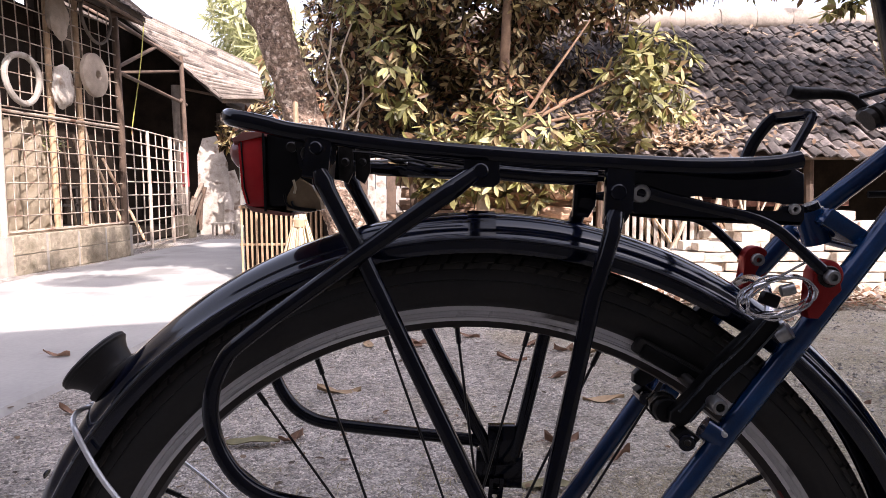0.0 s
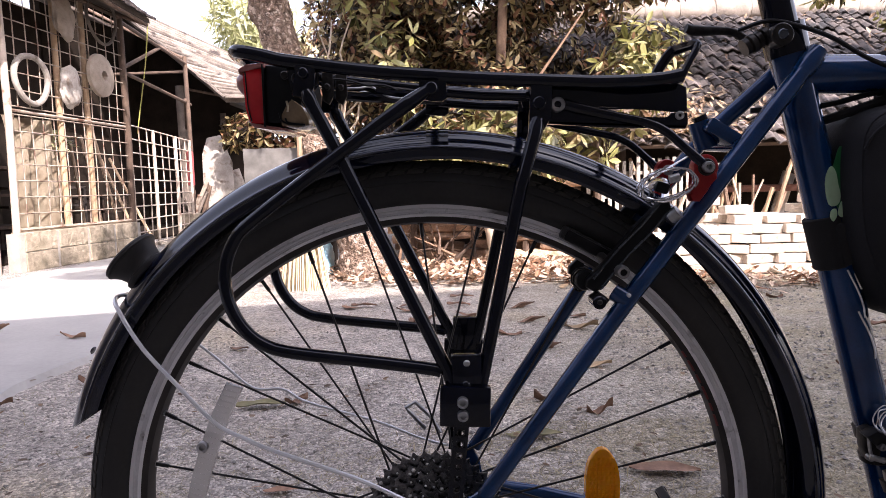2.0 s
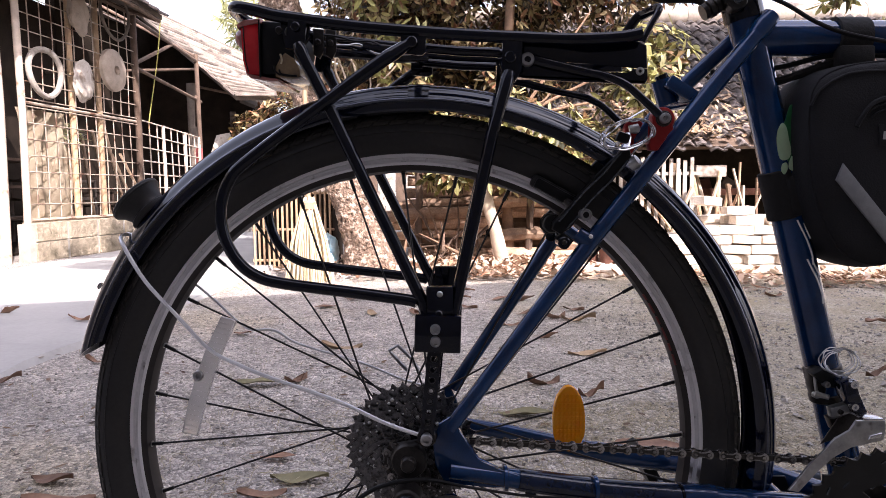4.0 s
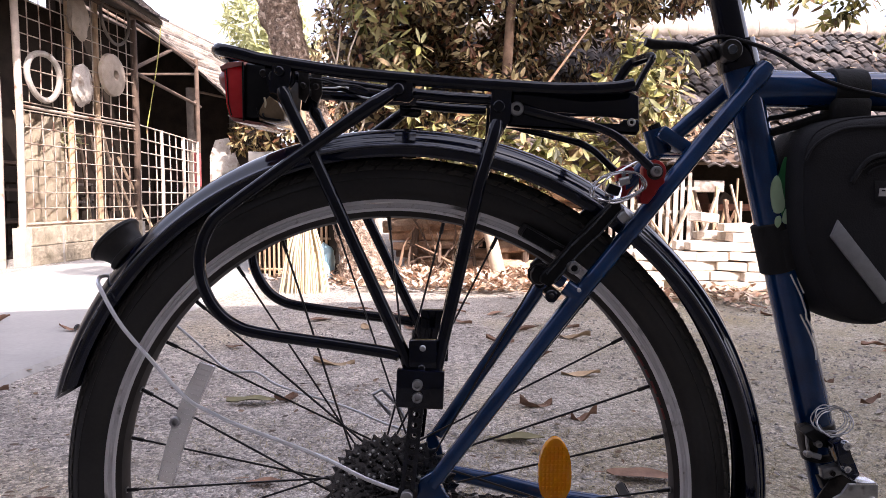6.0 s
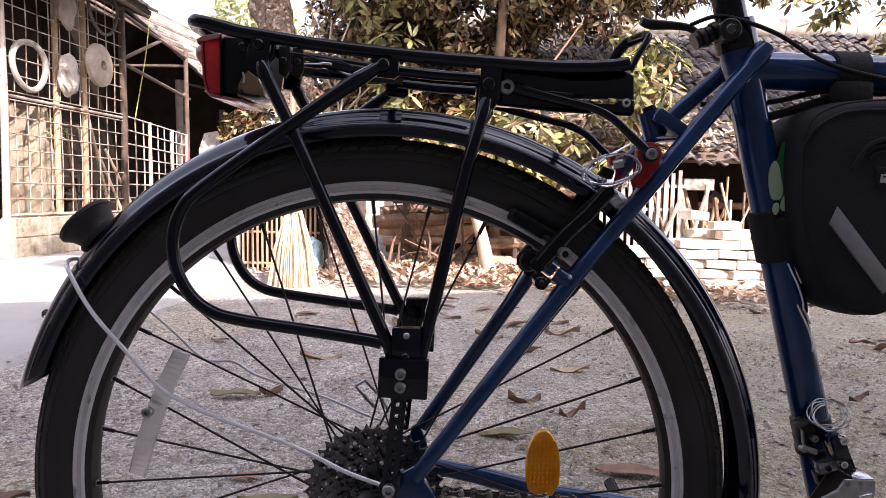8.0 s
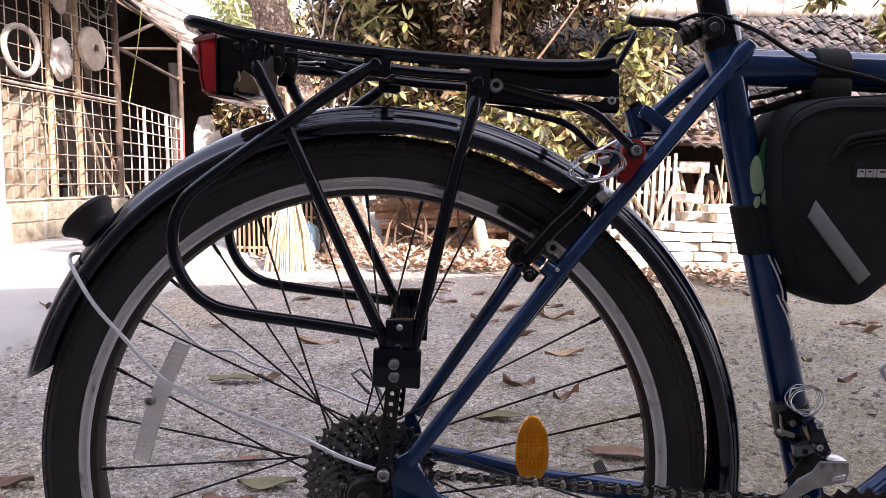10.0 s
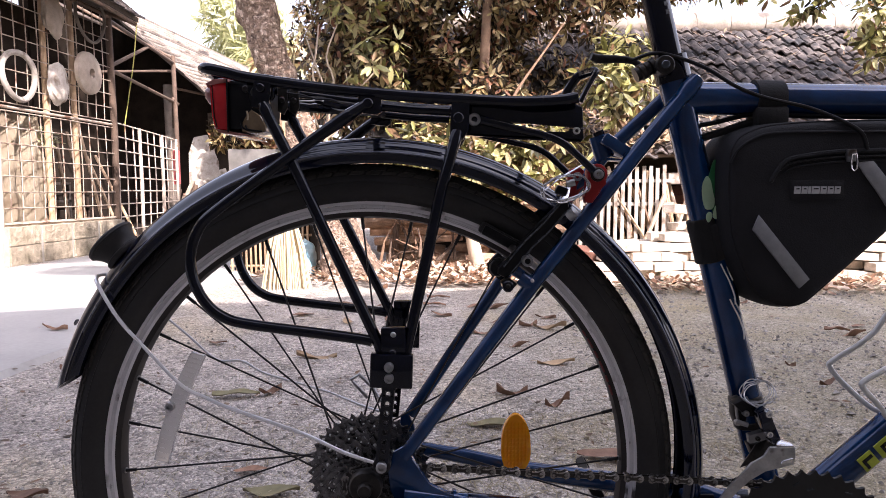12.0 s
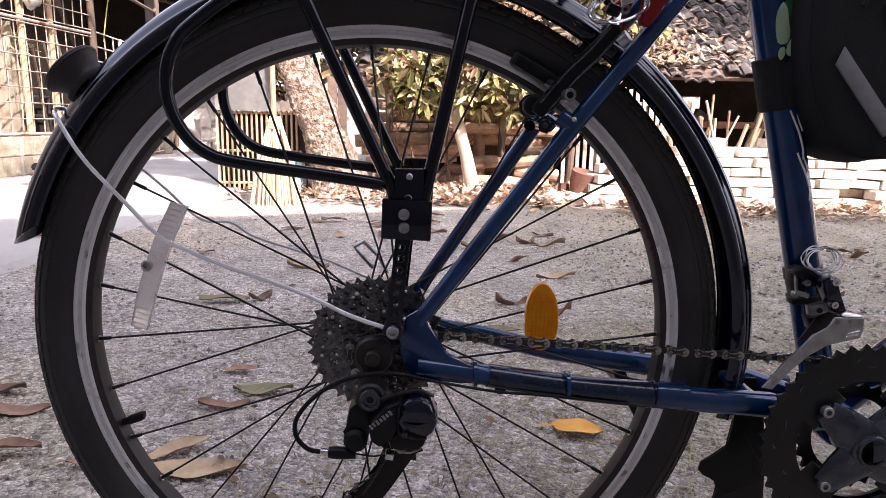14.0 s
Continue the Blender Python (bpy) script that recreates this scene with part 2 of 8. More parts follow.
STRAW = material("dry palm rib broom", (0.58, 0.47, 0.30), (0.80, 0.70, 0.50), rough=0.8, scale=40, bump=0.3)
BARK = material("flaking brown bark", (0.026, 0.013, 0.008), (0.52, 0.36, 0.255), rough=0.95, scale=30, fine=3, bump=1.0, depth=0.05,
                stain=(0.74, 0.585, 0.455), stain_scale=24, stain_at=0.54)
PALEBARK = material("pale smooth bark", (0.38, 0.29, 0.20), (0.64, 0.53, 0.40), rough=0.85, scale=10, bump=0.4, depth=0.006)
TWIG = material("brown twig bark", (0.12, 0.070, 0.042), (0.34, 0.215, 0.135), rough=0.9, scale=14, bump=0.3)
TILE = material("old clay roof tile", (0.026, 0.023, 0.024), (0.235, 0.195, 0.175), rough=0.92, scale=9, fine=6, bump=0.35, depth=0.006, vary=0.5,
                stain=(0.055, 0.053, 0.055), stain_scale=5, stain_at=0.53)
# paler copy of TILE, with the sun on the far slope put into its colour
SUNTILE = material("clay tile in sunlit tone", (0.085, 0.067, 0.054), (0.30, 0.25, 0.205), rough=0.92, scale=6, fine=8, bump=0.5, depth=0.01, vary=0.45, stain=(0.05, 0.04, 0.034), stain_scale=5, stain_at=0.56)
RIDGECAP = material("pale ridge plaster", (0.19, 0.155, 0.125), (0.42, 0.36, 0.30), rough=0.92, scale=7, fine=6, bump=0.5, depth=0.008, stain=(0.12, 0.10, 0.085), stain_scale=4, stain_at=0.55)
REDWOOD = material("reddish old timber", (0.07, 0.028, 0.018), (0.24, 0.105, 0.068), rough=0.9, scale=9, fine=10, bump=0.4, depth=0.006)
# dulled so the shade on the hung hat and sacking sits in the colour
HATSTRAW = material("brown straw toned for shade", (0.26, 0.205, 0.155), (0.44, 0.36, 0.285), rough=0.9, scale=14, fine=8, bump=0.4, depth=0.004)
CREAMBAR = material("cream gate paint", (0.42, 0.335, 0.265), (0.72, 0.61, 0.50), rough=0.75, scale=12, bump=0.15, stain=(0.24, 0.12, 0.07), stain_scale=9, stain_at=0.6)
BLOCK = material("pale sunbleached brick", (0.44, 0.36, 0.28), (0.80, 0.72, 0.62), rough=0.95, scale=12, fine=8, bump=0.6, depth=0.008, vary=0.24, stain=(0.36, 0.27, 0.19), stain_scale=9, stain_at=0.6)
WALLBLOCK = material("rough cream wall block", (0.21, 0.17, 0.115), (0.51, 0.43, 0.32), rough=0.95, scale=16, fine=7, bump=1.0, depth=0.014, vary=0.14, stain=(0.15, 0.13, 0.075), stain_scale=3, stain_at=0.58)
MORTAR = material("wall mortar", (0.30, 0.27, 0.23), (0.44, 0.41, 0.36), rough=0.95, scale=14, bump=0.4, depth=0.004)
PLASTER = material("house plaster", (0.12, 0.11, 0.10), (0.19, 0.178, 0.162), rough=0.9, scale=2, bump=0.2)
# near-black tone that puts the shade of closed interiors into the colour
GLOOM = material("shaded interior tone", (0.012, 0.009, 0.007), (0.038, 0.028, 0.021), spec=0.08, rough=0.95, scale=4, fine=10, bump=0.3)
SHEET = material("stained cream sheeting", (0.40, 0.315, 0.215), (0.61, 0.52, 0.39), rough=0.85, scale=5, bump=0.25, depth=0.006, stain=(0.28, 0.205, 0.135), stain_scale=3)
BOARD = material("whitewashed board", (0.29, 0.245, 0.20), (0.57, 0.515, 0.45), rough=0.85, scale=9, fine=8, bump=0.4, vary=0.22, stain=(0.18, 0.13, 0.095), stain_scale=7, stain_at=0.54)
GREYTARP = material("grey sack cloth", (0.10, 0.092, 0.082), (0.22, 0.205, 0.185), rough=0.9, scale=6, bump=0.3)
BLUEBAG = material("pale blue plastic bag", (0.22, 0.50, 0.62), (0.62, 0.78, 0.82), rough=0.3, scale=18, bump=0.3)
DRYLEAF = material("dry fallen leaf", (0.12, 0.062, 0.038), (0.36, 0.215, 0.14), rough=0.75, scale=18, bump=0.4, vary=0.35)
PALELEAF = material("straw coloured fallen leaf", (0.27, 0.175, 0.095), (0.46, 0.34, 0.21), rough=0.7, scale=18, bump=0.4, vary=0.2)
ORANGELEAF = material("orange yellow fallen leaf", (0.62, 0.26, 0.03), (0.80, 0.42, 0.07), rough=0.6, scale=16, bump=0.3, vary=0.1)
GREENLEAF = material("withered green fallen leaf", (0.12, 0.115, 0.055), (0.27, 0.235, 0.125), rough=0.7, scale=18, bump=0.3)
LITTER = leafy("leaf litter", [(0.30, 0.16, 0.09), (0.66, 0.48, 0.34), (0.80, 0.65, 0.51), (0.42, 0.23, 0.135), (0.14, 0.075, 0.045), (0.74, 0.58, 0.44)], 0.1)
# cream blades paint sun highlights, near-black ones the shade between them
FOLIAGE = leafy("shrub leaves", [(0.020, 0.019, 0.006), (0.10, 0.098, 0.026), (0.34, 0.325, 0.10), (0.70, 0.66, 0.34), (0.24, 0.13, 0.06), (0.04, 0.034, 0.011), (0.56, 0.52, 0.21)])
# near-black tones stand for shaded gaps, the palest for sunlit leaves
DAPPLELEAF = leafy("tree leaves toned for sun and gaps", [(0.008, 0.005, 0.0025), (0.022, 0.014, 0.006), (0.080, 0.056, 0.019), (0.28, 0.205, 0.075), (0.70, 0.58, 0.31), (0.34, 0.155, 0.08), (0.036, 0.018, 0.010)])
PALMLEAF = leafy("yellow green fronds", [(0.30, 0.32, 0.13), (0.46, 0.46, 0.22), (0.60, 0.58, 0.34)])


# ---- mesh helpers ----
def part(name, bm, mat, parent=None, label="", smooth=True):
    """One bmesh as one mesh object, under a thing or a part."""
    me = bpy.data.meshes.new(name)
    bmesh.ops.recalc_face_normals(bm, faces=bm.faces)
    bm.to_mesh(me)
    bm.free()
    me.materials.append(mat)
    if smooth:
        me.shade_smooth()
        me.set_sharp_from_angle(angle=radians(38))
    ob = new(name, me)
    ob.parent = parent
    if label:
        tagged(ob, label)
    return ob


def plain_mesh(name, verts, faces, mat, parent=None, smooth=False):
    me = bpy.data.meshes.new(name)
    me.from_pydata([tuple(v) for v in verts], [], faces)
    me.materials.append(mat)
    if smooth:
        me.shade_smooth()
        me.set_sharp_from_angle(angle=radians(45))
    ob = new(name, me)
    ob.parent = parent
    return ob


def thing(name, at, label, category, group=""):
    ob = new(name)
    ob.location = at
    ob.empty_display_size = 0.05
    return tagged(ob, label, category, group)


def curve_points(pts, per=6, closed=False):
    """A smooth line through the points."""
    p = [Vector(q) for q in pts]
    n = len(p)
    out = []
    for i in range(n if closed else n - 1):
        a, b, c, d = (p[(i - 1) % n] if closed or i else p[0], p[i], p[(i + 1) % n], p[(i + 2) % n] if closed or i + 2 < n else p[-1])
        for k in range(per):
            t = k / per
            out.append(0.5 * (2 * b + (c - a) * t + (2 * a - 5 * b + 4 * c - d) * t * t + (3 * b - a - 3 * c + d) * t ** 3))
    return out if closed else out + [p[-1]]


def tube(bm, pts, r, seg=10, closed=False, flat=1.0):
    """A round bar swept along points; r: one radius or one for each point; flat squeezes it sideways."""
    p = [Vector(q) for q in pts]
    n = len(p)
    rad = r if hasattr(r, "__len__") else [r] * n
    side = None
    rings = []
    for i in range(n):
        a = p[(i - 1) % n] if closed or i else p[0]
        b = p[(i + 1) % n] if closed or i + 1 < n else p[-1]
        d = (b - a).normalized()
        if side is None:
            side = d.cross(Vector((0, 0, 1)) if abs(d.z) < 0.9 else Vector((0, 1, 0))).normalized()
        side = (side - d * side.dot(d)).normalized()
        up = d.cross(side)
        rings.append([bm.verts.new(p[i] + rad[i] * (flat * math.cos(k * math.tau / seg) * side + math.sin(k * math.tau / seg) * up)) for k in range(seg)])
    for i in range(n if closed else n - 1):
        u, v = rings[i], rings[(i + 1) % n]
        for k in range(seg):
            bm.faces.new((u[k], u[(k + 1) % seg], v[(k + 1) % seg], v[k]))
    if not closed:
        bm.faces.new(rings[0][::-1])
        bm.faces.new(rings[-1])
    return bm


def bar(pts, r, seg=10, closed=False, flat=1.0):
    return tube(bmesh.new(), pts, r, seg, closed, flat)


def box(bm, centre, size, turn=None, bevel=0.0):
    made = bmesh.ops.create_cube(bm, size=1.0)["verts"]
    m = Matrix.Translation(centre) @ (turn or Matrix.Identity(4)) @ Matrix.Diagonal((*size, 1))
    bmesh.ops.transform(bm, matrix=m, verts=made)
    if bevel:
        edges = list({e for v in made for e in v.link_edges})
        bmesh.ops.bevel(bm, geom=edges, offset=bevel, segments=2, affect="EDGES", profile=0.5)
    return bm


def block(centre, size, turn=None, bevel=0.0):
    return box(bmesh.new(), centre, size, turn, bevel)


def plate(outline, y0, y1, bevel=0.0, bm=None):
    """A flat shape given in x and z, standing along the bicycle, from y0 to y1."""
    bm = bm or bmesh.new()
    a = [bm.verts.new((x, y0, z)) for x, z in outline]
    b = [bm.verts.new((x, y1, z)) for x, z in outline]
    n = len(a)
    faces = [bm.faces.new(a), bm.faces.new(b[::-1])]
    faces += [bm.faces.new((a[i], b[i], b[(i + 1) % n], a[(i + 1) % n])) for i in range(n)]
    if bevel:
        rim = [e for f in faces[:2] for e in f.edges]
        bmesh.ops.bevel(bm, geom=rim, offset=bevel, segments=2, affect="EDGES", profile=0.5)
    return bm


def turned(profile, centre, axis=(0, 1, 0), seg=48, start=0.0, sweep=math.tau, closed=False, bm=None):
    """A profile of (radius, distance along the axis) turned about the axis; closed joins the profile's end to its start."""
    bm = bm or bmesh.new()
    ax = Vector(axis).normalized()
    u = (Vector((1, 0, 0)) - ax * ax.x).normalized() if abs(ax.x) < 0.9 else Vector((0, 0, 1))
    w = u.cross(ax) if abs(ax.y) > 0.9 else ax.cross(u)
    if w.z < 0 and abs(ax.y) > 0.9:
        w = -w
    full = abs(sweep - math.tau) < 1e-6
    rings = []
    for k in range(seg if full else seg + 1):
        a = start + sweep * k / seg
        out = math.cos(a) * u + math.sin(a) * w
        rings.append([bm.verts.new(Vector(centre) + out * r + ax * h) for r, h in profile])
    n = len(profile)
    for k in range(seg):
        p, q = rings[k], rings[(k + 1) % len(rings)]
        for i in range(n if closed else n - 1):
            bm.faces.new((p[i], p[(i + 1) % n], q[(i + 1) % n], q[i]))
    if not closed and full:
        for i, r in ((0, profile[0][0]), (n - 1, profile[-1][0])):
            if r > 1e-4:
                bm.faces.new([ring[i] for ring in rings])
    if not full and closed:
        bm.faces.new(rings[0])
        bm.faces.new(rings[-1][::-1])
    return bm


def pin(centre, r, y0, y1, seg=18, bm=None, edge=0.0008):
    """A short round pin across the bicycle, with eased edges."""
    x, z = centre
    return turned([(r - edge, y0), (r, y0 + edge), (r, y1 - edge), (r - edge, y1)], (x, 0, z), seg=seg, bm=bm)


def socket_bolt(centre, r, y):
    """A bolt head towards -y with a hexagon socket."""
    x, z = centre
    bm = turned([(r * 0.5, y + 0.003), (r * 0.5, y), (r * 0.9, y), (r, y + 0.0008), (r, y + 0.006)], (x, 0, z), seg=18)
    return bm


def toothed(bm, centre, y, thick, r_tip, r_root, r_in, teeth, turn=0.0):
    """A flat sprocket ring with teeth."""
    cx, cz = centre
    n = teeth * 4
    def ring(rs, yy):
        return [bm.verts.new((cx + rs[k % 4] * math.cos(turn + k * math.tau / n), yy, cz + rs[k % 4] * math.sin(turn + k * math.tau / n))) for k in range(n)]
    wave, flat = (r_root, r_tip * 0.3 + r_root * 0.7, r_tip, r_tip * 0.3 + r_root * 0.7), (r_in,) * 4
    o0, i0, o1, i1 = ring(wave, y), ring(flat, y), ring(wave, y + thick), ring(flat, y + thick)
    for k in range(n):
        j = (k + 1) % n
        for a, b in ((o0, i0), (i0, i1), (i1, o1), (o1, o0)):
            bm.faces.new((a[k], a[j], b[j], b[k]))
    return bm


# ---- ground ----
def ground():
    near = list(np.arange(-6, 8.01, 0.2))
    xs = [-400, -150, -60, -30, -18, -12, -9, -7.5] + near + [9.5, 12, 18, 30, 60, 150, 400]
    verts = []
    for y in xs:
        for x in xs:
            calm = min(1.0, max(0.0, (math.hypot(x - 0.2, y) - 0.6) / 1.5))
            verts.append((x, y, 0.012 * calm * noise.noise((x * 0.9, y * 0.9, 0)) if abs(x) < 9 and abs(y) < 9 else 0.0))
    n = len(xs)
    faces = [(j * n + i, j * n + i + 1, (j + 1) * n + i + 1, (j + 1) * n + i) for j in range(n - 1) for i in range(n - 1)]
    ob = plain_mesh("ground", verts, faces, GRIT, smooth=True)
    return tagged(ob, "grey brown trodden gravel yard, dusty and flat", "ground", kind="structure")


ground()


def slab():
    """The old concrete apron before the sheds; its edge is ragged."""
    edge = [(-1.43 + 0.05 * noise.noise((0, y * 2.2, 3)) + 0.02 * noise.noise((0, y * 9, 3)), y) for y in np.arange(-1.4, 8.6, 0.12)]
    bm = bmesh.new()
    top_a = [bm.verts.new((x, y, 0.022)) for x, y in edge]
    top_b = [bm.verts.new((-3.4, y, 0.022)) for x, y in edge]
    low_a = [bm.verts.new((x + 0.03, y, -0.03)) for x, y in edge]
    for i in range(len(edge) - 1):
        bm.faces.new((top_a[i], top_a[i + 1], top_b[i + 1], top_b[i]))
        bm.faces.new((low_a[i], low_a[i + 1], top_a[i + 1], top_a[i]))
    ob = part("pavement", bm, CONCRETE, smooth=False)
    tagged(ob, "worn grey concrete apron with a ragged edge", "pavement", kind="structure")


slab()


# ---- the house whose shade lies over the yard ----
def house():
    left, peak, right = (-3.5, 3.3), (4.3, 5.66), (8.7, 4.95)
    bm = bmesh.new()
    ring = [(-3.2, 0), (8.4, 0), (8.4, 4.85), (4.3, 5.5), (-3.2, 3.25)]
    a = [bm.verts.new((x, -1.75, z)) for x, z in ring]
    b = [bm.verts.new((x, -8.0, z)) for x, z in ring]
    bm.faces.new(a)
    bm.faces.new(b[::-1])
    for i in range(5):
        bm.faces.new((a[i], a[(i + 1) % 5], b[(i + 1) % 5], b[i]))
    tagged(part("wall_south", bm, PLASTER, smooth=False), "plain plastered gable wall of a house", "wall", kind="structure")
    bm = bmesh.new()
    for p, q in ((left, peak), (peak, right)):
        top = [bm.verts.new((x, y, z + 0.05)) for x, z in (p, q) for y in (-1.5, -8.3)]
        low = [bm.verts.new((x, y, z - 0.07)) for x, z in (p, q) for y in (-1.5, -8.3)]
        for f in ((0, 1, 3, 2),):
            bm.faces.new([top[i] for i in f])
            bm.faces.new([low[i] for i in f][::-1])
        for i, j in ((0, 1), (1, 3), (3, 2), (2, 0)):
            bm.faces.new((top[i], low[i], low[j], top[j]))
    tagged(part("roof", bm, TILE, smooth=False), "tiled gable roof of a house", "roof", kind="structure")


house()
# out of view; added so the mudguard mirrors something dark at its left
tagged(part("wall_4", block((-4.35, 0.8, 1.3), (0.2, 6.6, 2.6)), PLASTER, smooth=False), "plain unseen side wall added to darken reflections from the left", "wall", kind="structure")
# two more unseen walls, added to close off bright ground and sky in reflections
for nm, x0, x1 in (("wall_2", -16.0, -3.3), ("wall_3", 8.5, 18.0)):
    tagged(part(nm, block(((x0 + x1) / 2, -2.6, 1.45), (x1 - x0, 0.2, 2.9)), PLASTER, smooth=False), "plain unseen wall added behind the yard to darken reflections", "wall", kind="structure")


# ---- foliage ----
def leaf_blades(rng, clusters, length, droop=0.25, width=0.34):
    """Whorls of folded blades. clusters: (place, outward way, count)."""
    verts, faces = [], []
    for place, way, count in clusters:
        way = Vector(way).normalized()
        side = way.orthogonal().normalized()
        up = way.cross(side)
        spin = rng.uniform(0, 6.28)
        for k in range(count):
            a = spin + k * 6.283 / count + rng.uniform(-0.3, 0.3)
            out = (math.cos(a) * side + math.sin(a) * up)
            d = (out + way * rng.uniform(-0.05, 0.9)).normalized()
            d = (d + Vector((0, 0, -droop * rng.uniform(0.2, 1.6)))).normalized()
            s = d.cross(way + Vector((0, 0, 0.3))).normalized()
            nrm = s.cross(d)
            L = length * rng.uniform(0.6, 1.2)
            w = L * width * rng.uniform(0.42, 0.62)
            fold = w * rng.uniform(0.1, 0.6)
            bend = -L * rng.uniform(0.0, 0.22)
            base = place + d * 0.02
            o = len(verts)
            verts += [base, base + d * (L * 0.5) - nrm * fold, base + d * L + nrm * bend,
                      base + d * (L * 0.28) + s * (w * 0.8), base + d * (L * 0.68) + s * (w * 0.85) + nrm * bend * 0.4,
                      base + d * (L * 0.28) - s * (w * 0.8), base + d * (L * 0.68) - s * (w * 0.85) + nrm * bend * 0.4]
            faces += [(o, o + 1, o + 3), (o + 3, o + 1, o + 4), (o + 1, o + 2, o + 4), (o, o + 5, o + 1), (o + 5, o + 6, o + 1), (o + 1, o + 6, o + 2)]
    return verts, faces


def crown_clusters(rng, lobes, count):
    """Whorl places in uneven lobes (centre, radii), thicker to the outside."""
    out = []
    sizes = [a[1][0] * a[1][1] + a[1][2] * a[1][0] for a in lobes]
    for _ in range(count):
        c, r = rng.choices(lobes, sizes)[0]
        d = Vector((rng.gauss(0, 1), rng.gauss(0, 1), rng.gauss(0, 1))).normalized()
        k = rng.uniform(0.35, 1.05) ** 0.6
        p = Vector(c) + Vector((d.x * r[0], d.y * r[1], d.z * r[2])) * k
        if noise.noise(p * 2.3) < -0.22:
            continue
        out.append((p, d + Vector((0, -0.35, 0.45)), rng.randint(5, 8)))
    return out


def limbs(rng, start, ends, r0, r1, wobble=0.08):
    """Branches from a fork to their ends."""
    bm = bmesh.new()
    for e in ends:
        a, b = Vector(start), Vector(e)
        pts = [a.lerp(b, k / 4) + (Vector((rng.uniform(-1, 1), rng.uniform(-1, 1), rng.uniform(-0.5, 0.5))) * wobble if 0 < k < 4 else Vector()) for k in range(5)]
        pts = curve_points(pts, 3)
        tube(bm, pts, [r0 + (r1 - r0) * i / (len(pts) - 1) for i in range(len(pts))], 7)
    return bm


def tree(name, label, trunk_pts, radii, bark, lobes, count, leaf, length, seed, ends=(), category="tree", limb_bark=None, width=0.34):
    rng = random.Random(seed)
    root = thing(name, trunk_pts[0], label, category)
    back = Matrix.Translation(-Vector(trunk_pts[0]))
    pts = curve_points(trunk_pts, 6)
    n = len(pts)
    rr = [np.interp(i / (n - 1) * (len(radii) - 1), range(len(radii)), radii) for i in range(n)]
    rough = bark is BARK
    if rough:
        pts = curve_points(pts, 7)
        rr = [float(np.interp(i / (len(pts) - 1), np.linspace(0, 1, n), rr)) for i in range(len(pts))]
    bm = bar(pts, [float(r) for r in rr], 44 if rough else 14)
    if rough:
        # plates and fissures of the bark
        for v in bm.verts:
            c = min(pts, key=lambda p: (p - v.co).length_squared)
            out = (v.co - c).normalized()
            q = Vector((v.co.x * 26, v.co.y * 26, v.co.z * 11))
            v.co += out * (0.020 * abs(noise.noise(q)) + 0.012 * noise.noise(q * 2.3) - 0.006)
    for v in bm.verts:
        v.co += Vector((noise.noise(v.co * 6), noise.noise(v.co * 6 + Vector((9, 0, 0))), 0)) * 0.16 * max(radii)
    bm.transform(back)
    part("trunk", bm, bark, root)
    if ends:
        for e in ends:
            bm = limbs(rng, trunk_pts[-1], [e], radii[-1] * 0.5, 0.006)
            bm.transform(back)
            part("limb", bm, limb_bark or bark, root)
    if lobes:
        v, f = leaf_blades(rng, crown_clusters(rng, lobes, count), length, width=width)
        plain_mesh("crown", [back @ p for p in v], f, leaf, root)
    return root


# only the trunk is in view; high crown lobes are added to cast dapples
tree("shade_tree", "leaning tree with rough flaking brown bark", [(-0.60, 4.10, -0.02), (-0.74, 4.16, 0.4), (-1.0, 4.25, 1.0), (-1.36, 4.35, 2.07), (-1.66, 4.45, 3.1)],
     [0.24, 0.15, 0.128, 0.135, 0.13], BARK,
     [((-2.75, 5.3, 4.2), (0.6, 0.6, 0.4)), ((-0.8, 5.1, 4.3), (0.8, 0.7, 0.5)), ((-0.2, 5.4, 3.9), (1.0, 0.9, 0.7)), ((0.2, 2.8, 4.1), (1.1, 0.7, 0.45)), ((-0.7, 3.2, 4.3), (0.5, 0.4, 0.3)), ((1.2, 3.2, 4.2), (0.7, 0.7, 0.5)),
      ((-2.45, 3.6, 4.3), (0.5, 0.7, 0.35)), ((-0.2, 2.3, 4.3), (0.8, 0.6, 0.4)), ((1.7, 3.0, 4.3), (0.9, 0.5, 0.35)), ((-0.6, 1.4, 4.3), (0.35, 0.3, 0.10)), ((-0.1, 0.6, 4.3), (0.35, 0.22, 0.10)), ((-0.3, 2.0, 4.3), (0.3, 0.25, 0.10)), ((0.55, 1.75, 4.25), (0.36, 0.30, 0.15))], 3400, DAPPLELEAF, 0.17, 11,
     ends=[(-2.6, 5.0, 4.0), (-1.2, 4.8, 4.4), (-0.3, 5.4, 3.9), (-2.0, 4.2, 4.2), (0.0, 2.8, 4.0), (1.2, 3.2, 4.2), (-0.9, 3.2, 4.4), (-2.2, 3.7, 4.3), (1.9, 3.1, 4.2), (-0.2, 2.3, 4.3), (-0.3, 0.7, 4.3)])
